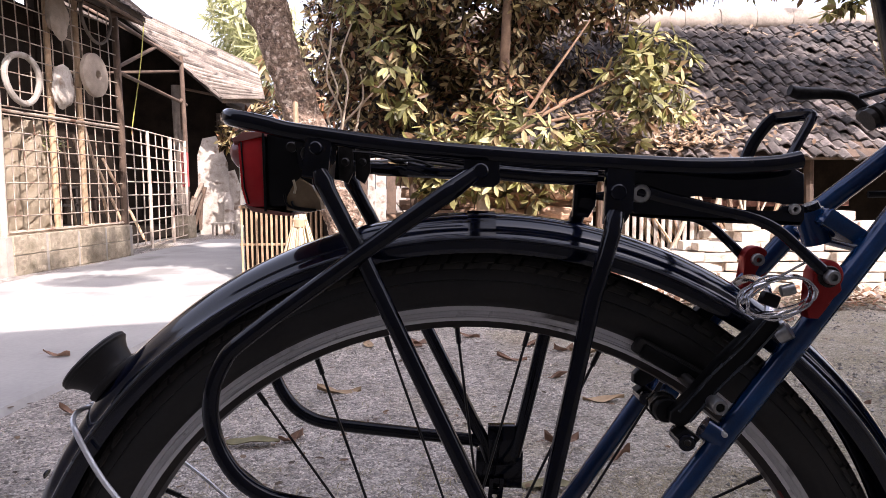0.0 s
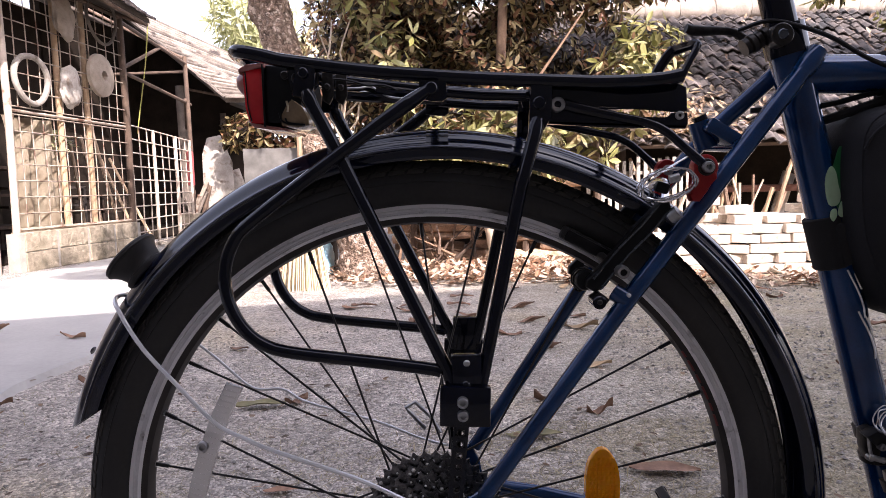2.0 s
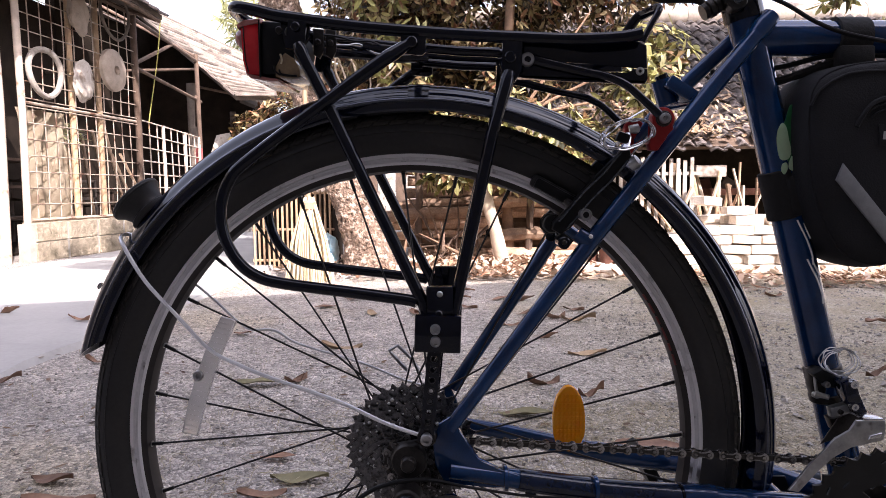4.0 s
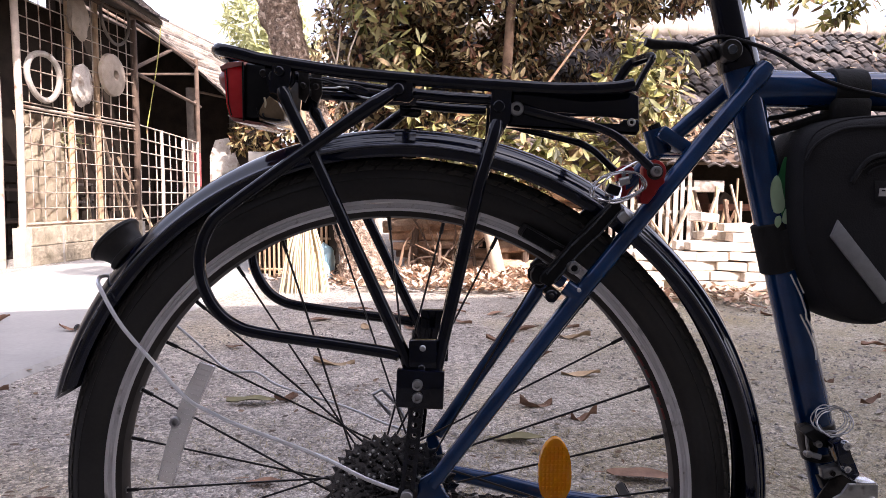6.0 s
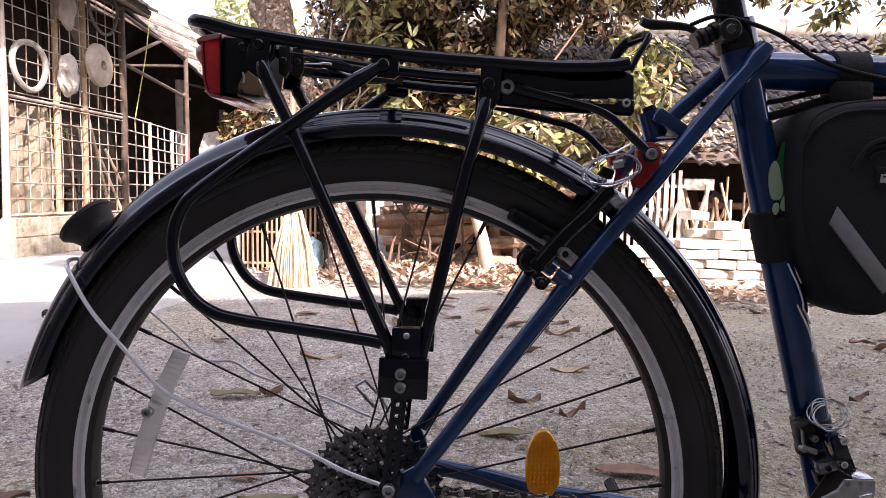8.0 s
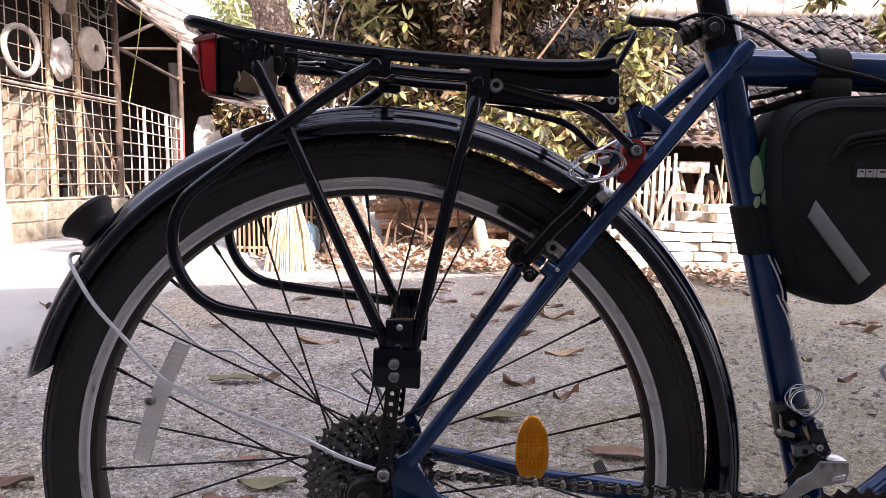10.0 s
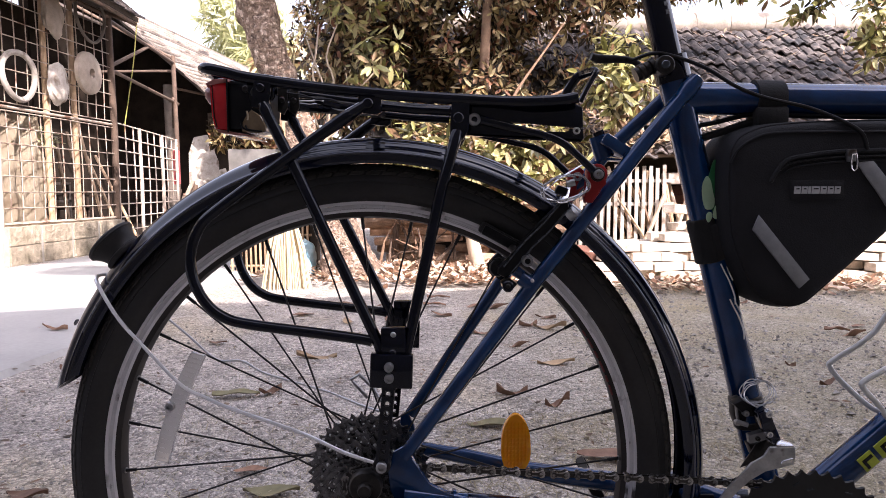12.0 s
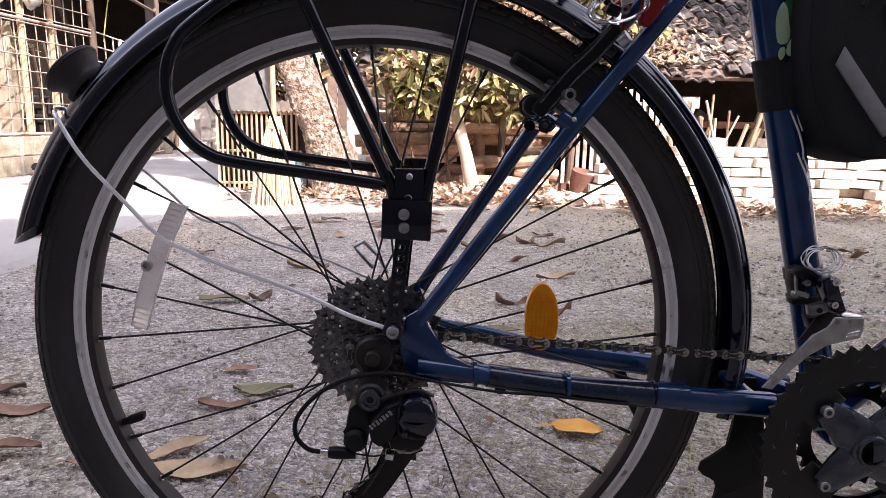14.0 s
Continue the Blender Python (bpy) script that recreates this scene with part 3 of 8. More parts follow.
tree("shrub", "leafy shrub with broad drooping leaves, sun flecks and dark gaps in their tones", [(0.42, 4.9, 0), (0.40, 4.95, 1.0), (0.43, 5.0, 2.0), (0.5, 5.0, 2.8)], [0.05, 0.045, 0.04, 0.03], TWIG,
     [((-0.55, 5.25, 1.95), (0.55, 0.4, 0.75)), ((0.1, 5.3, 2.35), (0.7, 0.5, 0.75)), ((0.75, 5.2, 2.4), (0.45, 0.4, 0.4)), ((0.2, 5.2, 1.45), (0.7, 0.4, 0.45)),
      ((1.2, 5.3, 2.5), (0.6, 0.5, 0.5)), ((-0.5, 5.6, 2.6), (0.5, 0.5, 0.6)), ((0.3, 5.9, 2.0), (1.2, 0.4, 1.0)), ((0.2, 5.5, 3.0), (1.2, 0.6, 0.5)), ((1.7, 5.6, 2.85), (0.7, 0.5, 0.35)), ((-0.7, 5.4, 1.4), (0.35, 0.3, 0.6)), ((-0.85, 5.6, 2.3), (0.45, 0.4, 0.7)), ((-1.0, 5.7, 1.7), (0.35, 0.3, 0.5)), ((1.9, 6.2, 2.75), (0.9, 0.5, 0.3)), ((-0.2, 6.4, 2.4), (1.4, 0.5, 0.9))], 7000, DAPPLELEAF, 0.096, 12,
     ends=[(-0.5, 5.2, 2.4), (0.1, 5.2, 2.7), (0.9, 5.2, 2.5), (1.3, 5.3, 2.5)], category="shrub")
tree("sapling", "pale barked young tree with whorled green leaves", [(0.35, 4.42, 0), (0.28, 4.45, 0.32), (0.205, 4.48, 0.60), (0.25, 4.5, 0.85), (0.34, 4.5, 1.05)], [0.060, 0.048, 0.042, 0.038, 0.034], PALEBARK,
     [((0.45, 4.4, 1.05), (0.55, 0.3, 0.26)), ((1.45, 4.6, 1.42), (0.36, 0.3, 0.36)), ((0.9, 4.55, 0.95), (0.4, 0.3, 0.22)), ((-0.1, 4.5, 0.95), (0.35, 0.3, 0.22)), ((1.55, 4.65, 1.70), (0.28, 0.25, 0.24)), ((1.02, 4.6, 1.95), (0.16, 0.2, 0.14)), ((0.5, 4.4, 0.74), (0.42, 0.25, 0.16)), ((-0.05, 4.45, 0.78), (0.25, 0.2, 0.14))],
     520, FOLIAGE, 0.118, 13, ends=[(0.35, 4.45, 1.4), (0.72, 4.5, 1.35), (1.45, 4.6, 1.42), (1.02, 4.55, 1.95), (0.2, 4.4, 1.2), (1.58, 4.65, 1.7)], limb_bark=TWIG)
tree("forked_sapling", "thin pale forked sapling beside the tree", [(-0.82, 4.62, 0), (-0.85, 4.62, 0.6), (-0.88, 4.60, 1.05)], [0.025, 0.022, 0.02], PALEBARK,
     [((-0.45, 4.45, 1.6), (0.22, 0.2, 0.4)), ((-0.6, 4.5, 2.2), (0.4, 0.3, 0.3))], 110, FOLIAGE, 0.12, 14,
     ends=[(-1.02, 4.6, 1.85), (-0.92, 4.6, 1.95), (-0.76, 4.55, 1.95), (-0.70, 4.5, 1.6), (-0.42, 4.45, 1.6)], limb_bark=PALEBARK)
# its leaf masses stay out of view, placed only to shade the low roof
tree("roof_shading_tree", "unseen tall tree with dense leaf masses added to shade the shed roof", [(4.6, 5.2, 0), (4.5, 5.1, 1.6), (4.2, 4.9, 2.7)], [0.09, 0.07, 0.05], TWIG,
     [((4.7, 3.75, 4.3), (0.95, 0.45, 0.25)), ((3.9, 4.7, 4.35), (0.95, 0.42, 0.22)), ((2.9, 4.3, 4.35), (0.5, 0.4, 0.2)),
      ((3.0, 3.35, 4.3), (0.5, 0.35, 0.25)), ((5.6, 3.4, 4.4), (0.5, 0.35, 0.25)), ((5.85, 3.95, 4.35), (0.7, 0.42, 0.2))], 3150, FOLIAGE, 0.11, 15,
     ends=[(4.6, 3.75, 4.3), (3.9, 4.7, 4.35), (3.0, 3.35, 4.3), (5.6, 3.4, 4.4), (5.8, 3.9, 4.35)])
tree("leaning_tree", "slender tree with thin leafy sprays hanging before the shed roof", [(4.9, 4.9, 0), (4.8, 4.9, 1.6), (4.4, 4.85, 2.6), (3.9, 4.8, 2.75)], [0.06, 0.05, 0.035, 0.02], TWIG,
     [((2.95, 4.8, 2.20), (0.34, 0.22, 0.16)), ((2.42, 4.8, 2.34), (0.26, 0.2, 0.10)), ((3.62, 4.78, 2.05), (0.20, 0.2, 0.42)), ((1.95, 4.9, 2.42), (0.3, 0.2, 0.10)), ((3.35, 4.8, 2.45), (0.4, 0.2, 0.10))], 250, FOLIAGE, 0.11, 19,
     ends=[(2.85, 4.8, 2.15), (2.3, 4.8, 2.34), (3.6, 4.75, 1.7), (1.9, 4.9, 2.42), (3.2, 4.8, 2.5)])
tree("far_palm", "sunlit yellow green palm beyond the roofs", [(-5.6, 18.4, 0), (-5.6, 18.4, 2.6), (-5.6, 18.4, 4.6)], [0.2, 0.17, 0.15], TWIG,
     [((-5.6, 18, 5.6), (1.1, 1.0, 1.1)), ((-4.9, 18, 4.4), (0.9, 0.9, 1.2)), ((-6.4, 19, 4.3), (0.8, 0.9, 0.8))], 420, PALMLEAF, 0.62, 16,
     ends=[(-5.2, 18, 5.2), (-6.4, 19, 4.6)], width=0.12)
tree("far_shrub", "dark leafy shrub beside the store, beyond the gate", [(-2.85, 9.5, 0), (-2.85, 9.5, 0.8), (-2.8, 9.45, 1.4)], [0.04, 0.035, 0.03], TWIG,
     [((-3.1, 9.6, 1.55), (0.5, 0.3, 0.32)), ((-2.55, 9.0, 1.60), (0.5, 0.3, 0.42)), ((-2.3, 9.2, 1.2), (0.35, 0.3, 0.35))], 430, DAPPLELEAF, 0.15, 18,
     ends=[(-3.1, 9.6, 1.7), (-2.55, 9.0, 1.8)], category="shrub")
tree("far_tree", "dark broadleaf tree far behind the shed", [(3.0, 17, 0), (3.0, 17, 2.2)], [0.3, 0.25], TWIG,
     [((1.0, 17, 3.6), (3.2, 1.5, 1.7)), ((-2.5, 16, 3.2), (2.4, 1.5, 1.6))], 420, DAPPLELEAF, 0.55, 17)


# ---- low shed with a tiled roof ----
EAVE, RIDGE = (4.95, 0.96), (7.20, 2.546)
ROOF_LEFT, ROOF_RIGHT = -0.6, 7.4


def low_shed():
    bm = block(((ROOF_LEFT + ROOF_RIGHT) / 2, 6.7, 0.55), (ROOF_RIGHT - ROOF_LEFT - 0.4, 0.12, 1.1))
    # the shade under the eave is put into this wall's colour
    tagged(part("wall_north", bm, GLOOM, smooth=False), "boarded back wall of a low shed, darkened for its shade", "wall", kind="structure")
    for x in (-0.3, 1.45, 3.0, 4.6, 6.2):
        tagged(part("shed_post", bar([(x, 5.15, 0), (x + 0.02, 5.16, 0.5), (x, 5.15, 1.0)], 0.04, 9), DARKWOOD), "dark round timber post holding up the shed eave", "post", "shed posts")
    tagged(part("eave_beam", block(((ROOF_LEFT + ROOF_RIGHT) / 2, 5.15, 1.02), (ROOF_RIGHT - ROOF_LEFT, 0.07, 0.09)), REDWOOD, smooth=False), "dark timber beam under the shed eave", "beam")
    slope = math.atan2(RIDGE[1] - EAVE[1], RIDGE[0] - EAVE[0])
    mid = ((ROOF_LEFT + ROOF_RIGHT) / 2, (EAVE[0] + RIDGE[0]) / 2, (EAVE[1] + RIDGE[1]) / 2 - 0.03)
    deck = part("roof", block(mid, (ROOF_RIGHT - ROOF_LEFT, math.hypot(RIDGE[0] - EAVE[0], RIDGE[1] - EAVE[1]), 0.03), pose(0, 0, 0, math.degrees(slope))), DARKWOOD, smooth=False)
    tagged(deck, "low shed roof of old brown clay tiles, partly shaded", "roof", kind="structure")
    back = part("roof_back", block((mid[0], 2 * RIDGE[0] - mid[1], mid[2]), (ROOF_RIGHT - ROOF_LEFT, 2.6, 0.04), pose(0, 0, 0, -math.degrees(slope))), TILE, smooth=False)
    tagged(back, "far slope of the low tiled shed roof", "roof", kind="structure")
    tagged(part("workbench", block((2.85, 5.5, 0.56), (1.2, 0.4, 0.06), bevel=0.006), REDWOOD), "rough brown timber bench top under the shed eave", "bench")
    return deck, slope


SHED_ROOF, SLOPE = low_shed()


def board_fence():
    """Old boards closing the yard beyond the gate."""
    rng = random.Random(33)
    root = thing("board_fence", (-3.55, 10.6, 0), "weathered grey board fence beyond the gate", "fence")
    x = 0.0
    while x < 2.75:
        w, h = rng.uniform(0.12, 0.2), rng.uniform(1.05, 1.3)
        part("board", block((x + w / 2, rng.uniform(-0.012, 0.012), h / 2), (w - 0.012, 0.022, h), pose(0, 0, 0, 0, rng.uniform(-1.2, 1.2), 0), 0.003), rng.choice((GREYPOST, GREYPOST, DARKWOOD, BOARD)), root)
        x += w
    for z in (0.3, 0.95):
        part("rail", block((1.4, 0.035, z), (2.8, 0.04, 0.07)), DARKWOOD, root)


board_fence()


def picket_fence():
    root = thing("picket_fence", (1.8, 5.0, 0), "low whitewashed bamboo picket fence before the shed", "fence")
    for k in range(15):
        h = 0.84 + 0.05 * noise.noise((k * 3.1, 0, 0))
        part("picket", block((-0.66 + k * 0.060, 0, h / 2), (0.032, 0.014, h), pose(0, 0, 0, 0, 1.5 * noise.noise((k * 1.7, 4, 0)), 0), 0.003), BOARD, root)
    for z in (0.52, 0.72):
        part("rail", block((-0.22, 0.016, z), (0.98, 0.016, 0.028)), BOARD, root)
    box_thing = thing("white_crate", (2.18, 5.15, 0.0), "whitewashed wooden crate standing by the fence", "crate")
    part("side", block((-0.02, 0, 0.74), (0.26, 0.2, 0.10), bevel=0.008), BOARD, box_thing)
    for x in (-0.12, 0.08):
        part("leg", block((x, 0, 0.35), (0.03, 0.03, 0.70)), BOARD, box_thing)


picket_fence()


# ---- firewood, broom, basket, bags by the tree ----
def firewood():
    rng = random.Random(5)
    root = thing("firewood_stack", (0.5, 5.0, 0), "stacked split firewood logs, brown and dusty", "firewood")
    z = 0.05
    for row in range(12):
        for col in range(3):
            r = rng.uniform(0.035, 0.058)
            length = rng.uniform(0.55, 0.85) if col < 2 else rng.uniform(0.3, 0.48)
            cx = (-0.62, 0.04, 0.42)[col] + rng.uniform(-0.1, 0.1)
            y = rng.uniform(-0.17, 0.06)
            tilt = rng.uniform(-0.03, 0.03)
            pts = [(cx - length / 2, y, z - tilt), (cx - length / 6, y + rng.uniform(-0.02, 0.02), z), (cx + length / 6, y + rng.uniform(-0.02, 0.02), z), (cx + length / 2, y, z + tilt)]
            part("log", bar(pts, [r, r * 1.06, r * 0.97, r * 0.9], 8, flat=rng.uniform(0.8, 1.1)), LOGWOOD, root)
        z += 0.088
    for x in (-0.85, 0.08, 0.66):
        part("stake", bar([(x, -0.16, 0), (x + 0.02, -0.17, 0.6), (x, -0.16, 1.12)], 0.03, 8), DARKWOOD, root)


firewood()


def broom():
    rng = random.Random(6)
    root = thing("palm_rib_broom", (-0.96, 3.55, 0), "straw coloured palm rib broom standing on its bristles", "broom")
    bm = bmesh.new()
    for k in range(130):
        a, r = rng.uniform(0, 6.28), rng.uniform(0, 1) ** 0.5
        foot = Vector((math.cos(a) * r * 0.17 - 0.01, math.sin(a) * r * 0.09, 0.0))
        neck = Vector((math.cos(a) * r * 0.035 + 0.0, math.sin(a) * r * 0.035, 0.52 + rng.uniform(-0.02, 0.04)))
        tube(bm, [foot, foot.lerp(neck, 0.5) + Vector((math.cos(a), math.sin(a), 0)) * 0.02 * r, neck], 0.0035, 4)
    part("bristles", bm, STRAW, root)
    part("binding", turned([(0.04, -0.03), (0.048, -0.02), (0.048, 0.02), (0.04, 0.03)], (0, 0, 0.5), (0, 0, 1), 16), BAMBOO, root)
    part("handle", bar([(0, 0, 0.48), (-0.015, 0.05, 0.9), (-0.03, 0.1, 1.25)], 0.017, 8), BAMBOO, root)


broom()


def basket():
    root = thing("bamboo_cage", (-1.28, 4.55, 0), "upright bamboo slat cage under a grey sack", "cage")
    for k in range(17):
        x = -0.3 + k * 0.037
        part("slat", bar([(x, -0.2, 0.0), (x, -0.205, 0.3), (x, -0.2, 0.6)], 0.009, 6), BAMBOO, root)
    for z in (0.06, 0.3, 0.58):
        part("rail", bar([(-0.32, -0.19, z), (0.32, -0.19, z)], 0.011, 6), BAMBOO, root)
    # solid dark block stands in for the cage's unlit hollow
    part("inside", block((0, 0.05, 0.3), (0.6, 0.4, 0.58)), GLOOM, root, "solid block coloured for the shade inside the cage")
    rng = random.Random(3)
    bm = bmesh.new()
    bmesh.ops.create_grid(bm, x_segments=14, y_segments=10, size=0.5)
    for v in bm.verts:
        x, y = v.co.x, v.co.y
        v.co = Vector((-0.08 + x * 0.42, -0.24 + 0.02 * noise.noise((x * 7, y * 4, 1)), 0.78 + y * 0.36 + 0.01 * noise.noise((x * 9, 2, 0))))
    bmesh.ops.solidify(bm, geom=bm.faces[:], thickness=0.006)
    sack = part("sack", bm, GREYTARP)
    sack.location = (-1.28, 4.55, 0)
    tagged(sack, "grey sack cloth hung over the bamboo cage", "sack")


basket()


def plastic_bag():
    bm = bmesh.new()
    bmesh.ops.create_icosphere(bm, subdivisions=3, radius=0.1)
    for v in bm.verts:
        v.co *= 1 + 0.4 * noise.noise(v.co * 14) + 0.2 * noise.noise(v.co * 40)
        v.co.z = v.co.z * 1.4 + 0.12
        v.co.x *= 0.75
        v.co.z = max(v.co.z, 0.0)
    ob = part("plastic_bag", bm, BLUEBAG)
    ob.location = (-0.98, 4.3, 0.0)
    tagged(ob, "crumpled pale blue and white plastic bag on the ground", "plastic bag")


plastic_bag()


# ---- mesh fronted store house along the yard's edge ----
CAGE = [Vector((-3.74, 4.30, 0)), Vector((-3.72, 4.85, 0)), Vector((-3.57, 6.55, 0)), Vector((-3.90, 9.05, 0)), Vector((-4.1, 13.0, 0))]


def mesh_panel(name, label, a, b, z0, z1, across, up, r=0.005, paint=None):
    """A welded bar panel between two posts; across, up: bar spacing."""
    root = thing(name, a, label, "mesh panel")
    d = b - a
    n = max(2, round(d.length / across))
    m = max(2, round((z1 - z0) / up))
    for k in range(n + 1):
        p = d * (k / n)
        bend = 0.012 * noise.noise((k * 2.7, a.y, 0))
        part("upright_bar", bar([p + Vector((0, 0, z0)), p + Vector((0.01, bend, (z0 + z1) / 2)), p + Vector((0, 0, z1))], r, 5), paint or RUSTWHITE, root)
    for k in range(m + 1):
        z = z0 + (z1 - z0) * k / m
        sag = 0.012 * noise.noise((k * 1.9, a.y, 5))
        part("cross_bar", bar([Vector((0.012, 0, z)), d * 0.5 + Vector((0.012, 0, z + sag)), d + Vector((0.012, 0, z))], r, 5), paint or RUSTWHITE, root)
    return root


def store_house():
    # posts
    for p, h, r, mat in ((CAGE[1], 2.66, 0.030, CREAMBAR), (Vector((-3.80, 4.66, 0)), 2.66, 0.052, CREAMBAR), (CAGE[2], 2.56, 0.036, DARKWOOD), (CAGE[3], 2.62, 0.032, DARKWOOD), (Vector((-4.5, 10.3, 0)), 2.4, 0.09, GREYPOST), (Vector((-4.6, 12.5, 0)), 2.2, 0.06, GREYPOST)):
        tagged(part("roof_post", bar([p, p + Vector((0.012, 0.01, h / 2)), p + Vector((0, 0, h))], r, 10), mat), "weathered timber post under the store roof", "post", "store posts")
    mesh_panel("upper_mesh", "tall cream painted welded wire mesh wall hung with rings", CAGE[1], CAGE[2], 1.41, 2.56, 0.143, 0.142, 0.0055)
    mesh_panel("lower_mesh", "cream painted welded wire mesh above a low block wall", CAGE[1], CAGE[2], 0.36, 1.34, 0.143, 0.142, 0.0055)
    mesh_panel("mesh_gate", "cream painted welded bar gate between two posts", CAGE[2] + Vector((0, 0.08, 0)), CAGE[3], 0.06, 1.40, 0.27, 0.145, 0.008, CREAMBAR)
    for f in (0.30, 0.68, 0.97):
        p = (CAGE[2] + Vector((0, 0.08, 0))).lerp(CAGE[3], f) + Vector((0.015, 0, 0))
        tagged(part("gate_stile", bar([p, p + Vector((0.004, 0.0, 0.70)), p + Vector((0, 0, 1.41))], 0.021, 8), CREAMBAR), "cream painted upright of the barred gate", "gate stile", "gate stiles")
    for z, k in ((1.375, 0.014), (0.36, 0.015)):
        tagged(part("mesh_rail", bar([CAGE[1] + Vector((0, 0, z)), CAGE[2] + Vector((0, 0, z))], k, 8), RUSTWHITE), "cream painted rail of the mesh wall", "rail", "mesh rails")
    for f in (0.42, 0.66):
        p = CAGE[1].lerp(CAGE[2], f) + Vector((-0.04, 0, 0))
        tagged(part("mesh_stud", bar([p + Vector((0, 0, 0.36)), p + Vector((0, 0, 2.56))], 0.028, 8), BAMBOO), "pale bamboo stud behind the mesh", "stud", "mesh studs")
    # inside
    # inner walls, floor and gable carry the store's shade in their colour
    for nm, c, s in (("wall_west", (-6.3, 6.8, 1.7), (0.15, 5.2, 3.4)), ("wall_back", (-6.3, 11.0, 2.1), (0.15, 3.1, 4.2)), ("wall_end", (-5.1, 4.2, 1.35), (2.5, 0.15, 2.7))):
        tagged(part(nm, block(c, s), GLOOM, smooth=False), "inner wall of the store house, coloured near black for its shade", "wall", kind="structure")
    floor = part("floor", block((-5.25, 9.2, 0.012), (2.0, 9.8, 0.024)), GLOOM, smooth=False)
    tagged(floor, "trodden earth floor of the store, darkened for its shade", "floor", kind="structure")
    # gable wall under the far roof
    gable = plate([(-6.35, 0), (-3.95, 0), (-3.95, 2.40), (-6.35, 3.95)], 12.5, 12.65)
    tagged(part("wall_far", gable, GLOOM, smooth=False), "inner gable wall of the store house, darkened for its shade", "wall", kind="structure")
    # lean-to roof over the mesh, rising away from the yard
    (x0, y0, z0), (x1, y1, z1), run, rise = (-3.25, 3.3, 2.60), (-3.25, 6.58, 2.52), 3.25, 1.2
    bm = bmesh.new()
    rings = [[bm.verts.new(p) for p in ((x, y, z), (x - run, y, z + rise), (x - run, y, z + rise - 0.05), (x, y, z - 0.05))] for x, y, z in ((x0, y0, z0), (x1, y1, z1))]
    for i in range(4):
        bm.faces.new((rings[0][i], rings[1][i], rings[1][(i + 1) % 4], rings[0][(i + 1) % 4]))
    for ring in rings:
        bm.faces.new(ring)
    # extra slab, added only to keep sun off the inner west wall
    slab = [bm.verts.new((x1 + a, y1 + b, z1 - a * rise / run + c)) for c in (0.0, -0.04) for a, b in ((-2.0, 0.002), (-2.0, 3.2), (-run, 3.2), (-run, 0.002))]
    for f in ((0, 1, 2, 3), (7, 6, 5, 4), (0, 4, 5, 1), (1, 5, 6, 2), (2, 6, 7, 3), (3, 7, 4, 0)):
        bm.faces.new([slab[i] for i in f])
    bmesh.ops.recalc_face_normals(bm, faces=bm.faces)
    roof = part("store_roof", bm, GREYPOST, smooth=False)
    tagged(roof, "low lean-to roof over the mesh wall", "roof", kind="structure")
    for k in range(30):
        u = (k + 0.5) / 30
        part("eave_tile", block((x0, y0 + (y1 - y0) * u, z0 + (z1 - z0) * u + 0.012 + 0.008 * (k % 2)), (0.16, (y1 - y0) / 30 * 0.94, 0.022), pose(0, 0, 0, 0, 20, 0)), TILE, roof, smooth=False)
    # sunlit tiled roof beyond, its slope turned to the yard
    low_a, low_b, top_a, top_b = Vector((-3.46, 9.4, 2.06)), Vector((-2.85, 9.55, 2.07)), Vector((-5.55, 9.85, 3.80)), Vector((-3.35, 10.9, 2.78))
    bm = bmesh.new()
    upper = [bm.verts.new(p) for p in (low_a, low_b, top_b, top_a)]
    lower = [bm.verts.new(p + Vector((0, 0.05, -0.06))) for p in (low_a, low_b, top_b, top_a)]
    bm.faces.new(upper)
    bm.faces.new(lower[::-1])
    for i in range(4):
        bm.faces.new((upper[i], lower[i], lower[(i + 1) % 4], upper[(i + 1) % 4]))
    bmesh.ops.recalc_face_normals(bm, faces=bm.faces)
    roof = part("far_store_roof", bm, SUNTILE, smooth=False)
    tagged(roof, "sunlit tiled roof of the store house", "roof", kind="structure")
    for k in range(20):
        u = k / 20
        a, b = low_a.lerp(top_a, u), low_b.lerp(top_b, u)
        part("tile_course", bar([a + Vector((0, -0.02, 0.015)), b + Vector((0, -0.02, 0.015))], 0.024, 6, flat=0.6), SUNTILE, roof, smooth=False)
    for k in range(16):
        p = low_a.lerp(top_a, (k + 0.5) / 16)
        part("verge_tile", block(p + Vector((0.0, -0.02, 0.02 + 0.012 * (k % 2))), (0.20, 0.14, 0.026), pose(0, 0, 0, 0, 40, 0)), SUNTILE, roof, smooth=False)
    # added slab: keeps skylight out and is itself coloured as shade
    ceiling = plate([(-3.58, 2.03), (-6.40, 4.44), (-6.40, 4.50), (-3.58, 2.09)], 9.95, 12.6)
    tagged(part("ceiling", ceiling, GLOOM, smooth=False), "boarding added under the store roof to keep its inside dark", "ceiling", kind="structure")
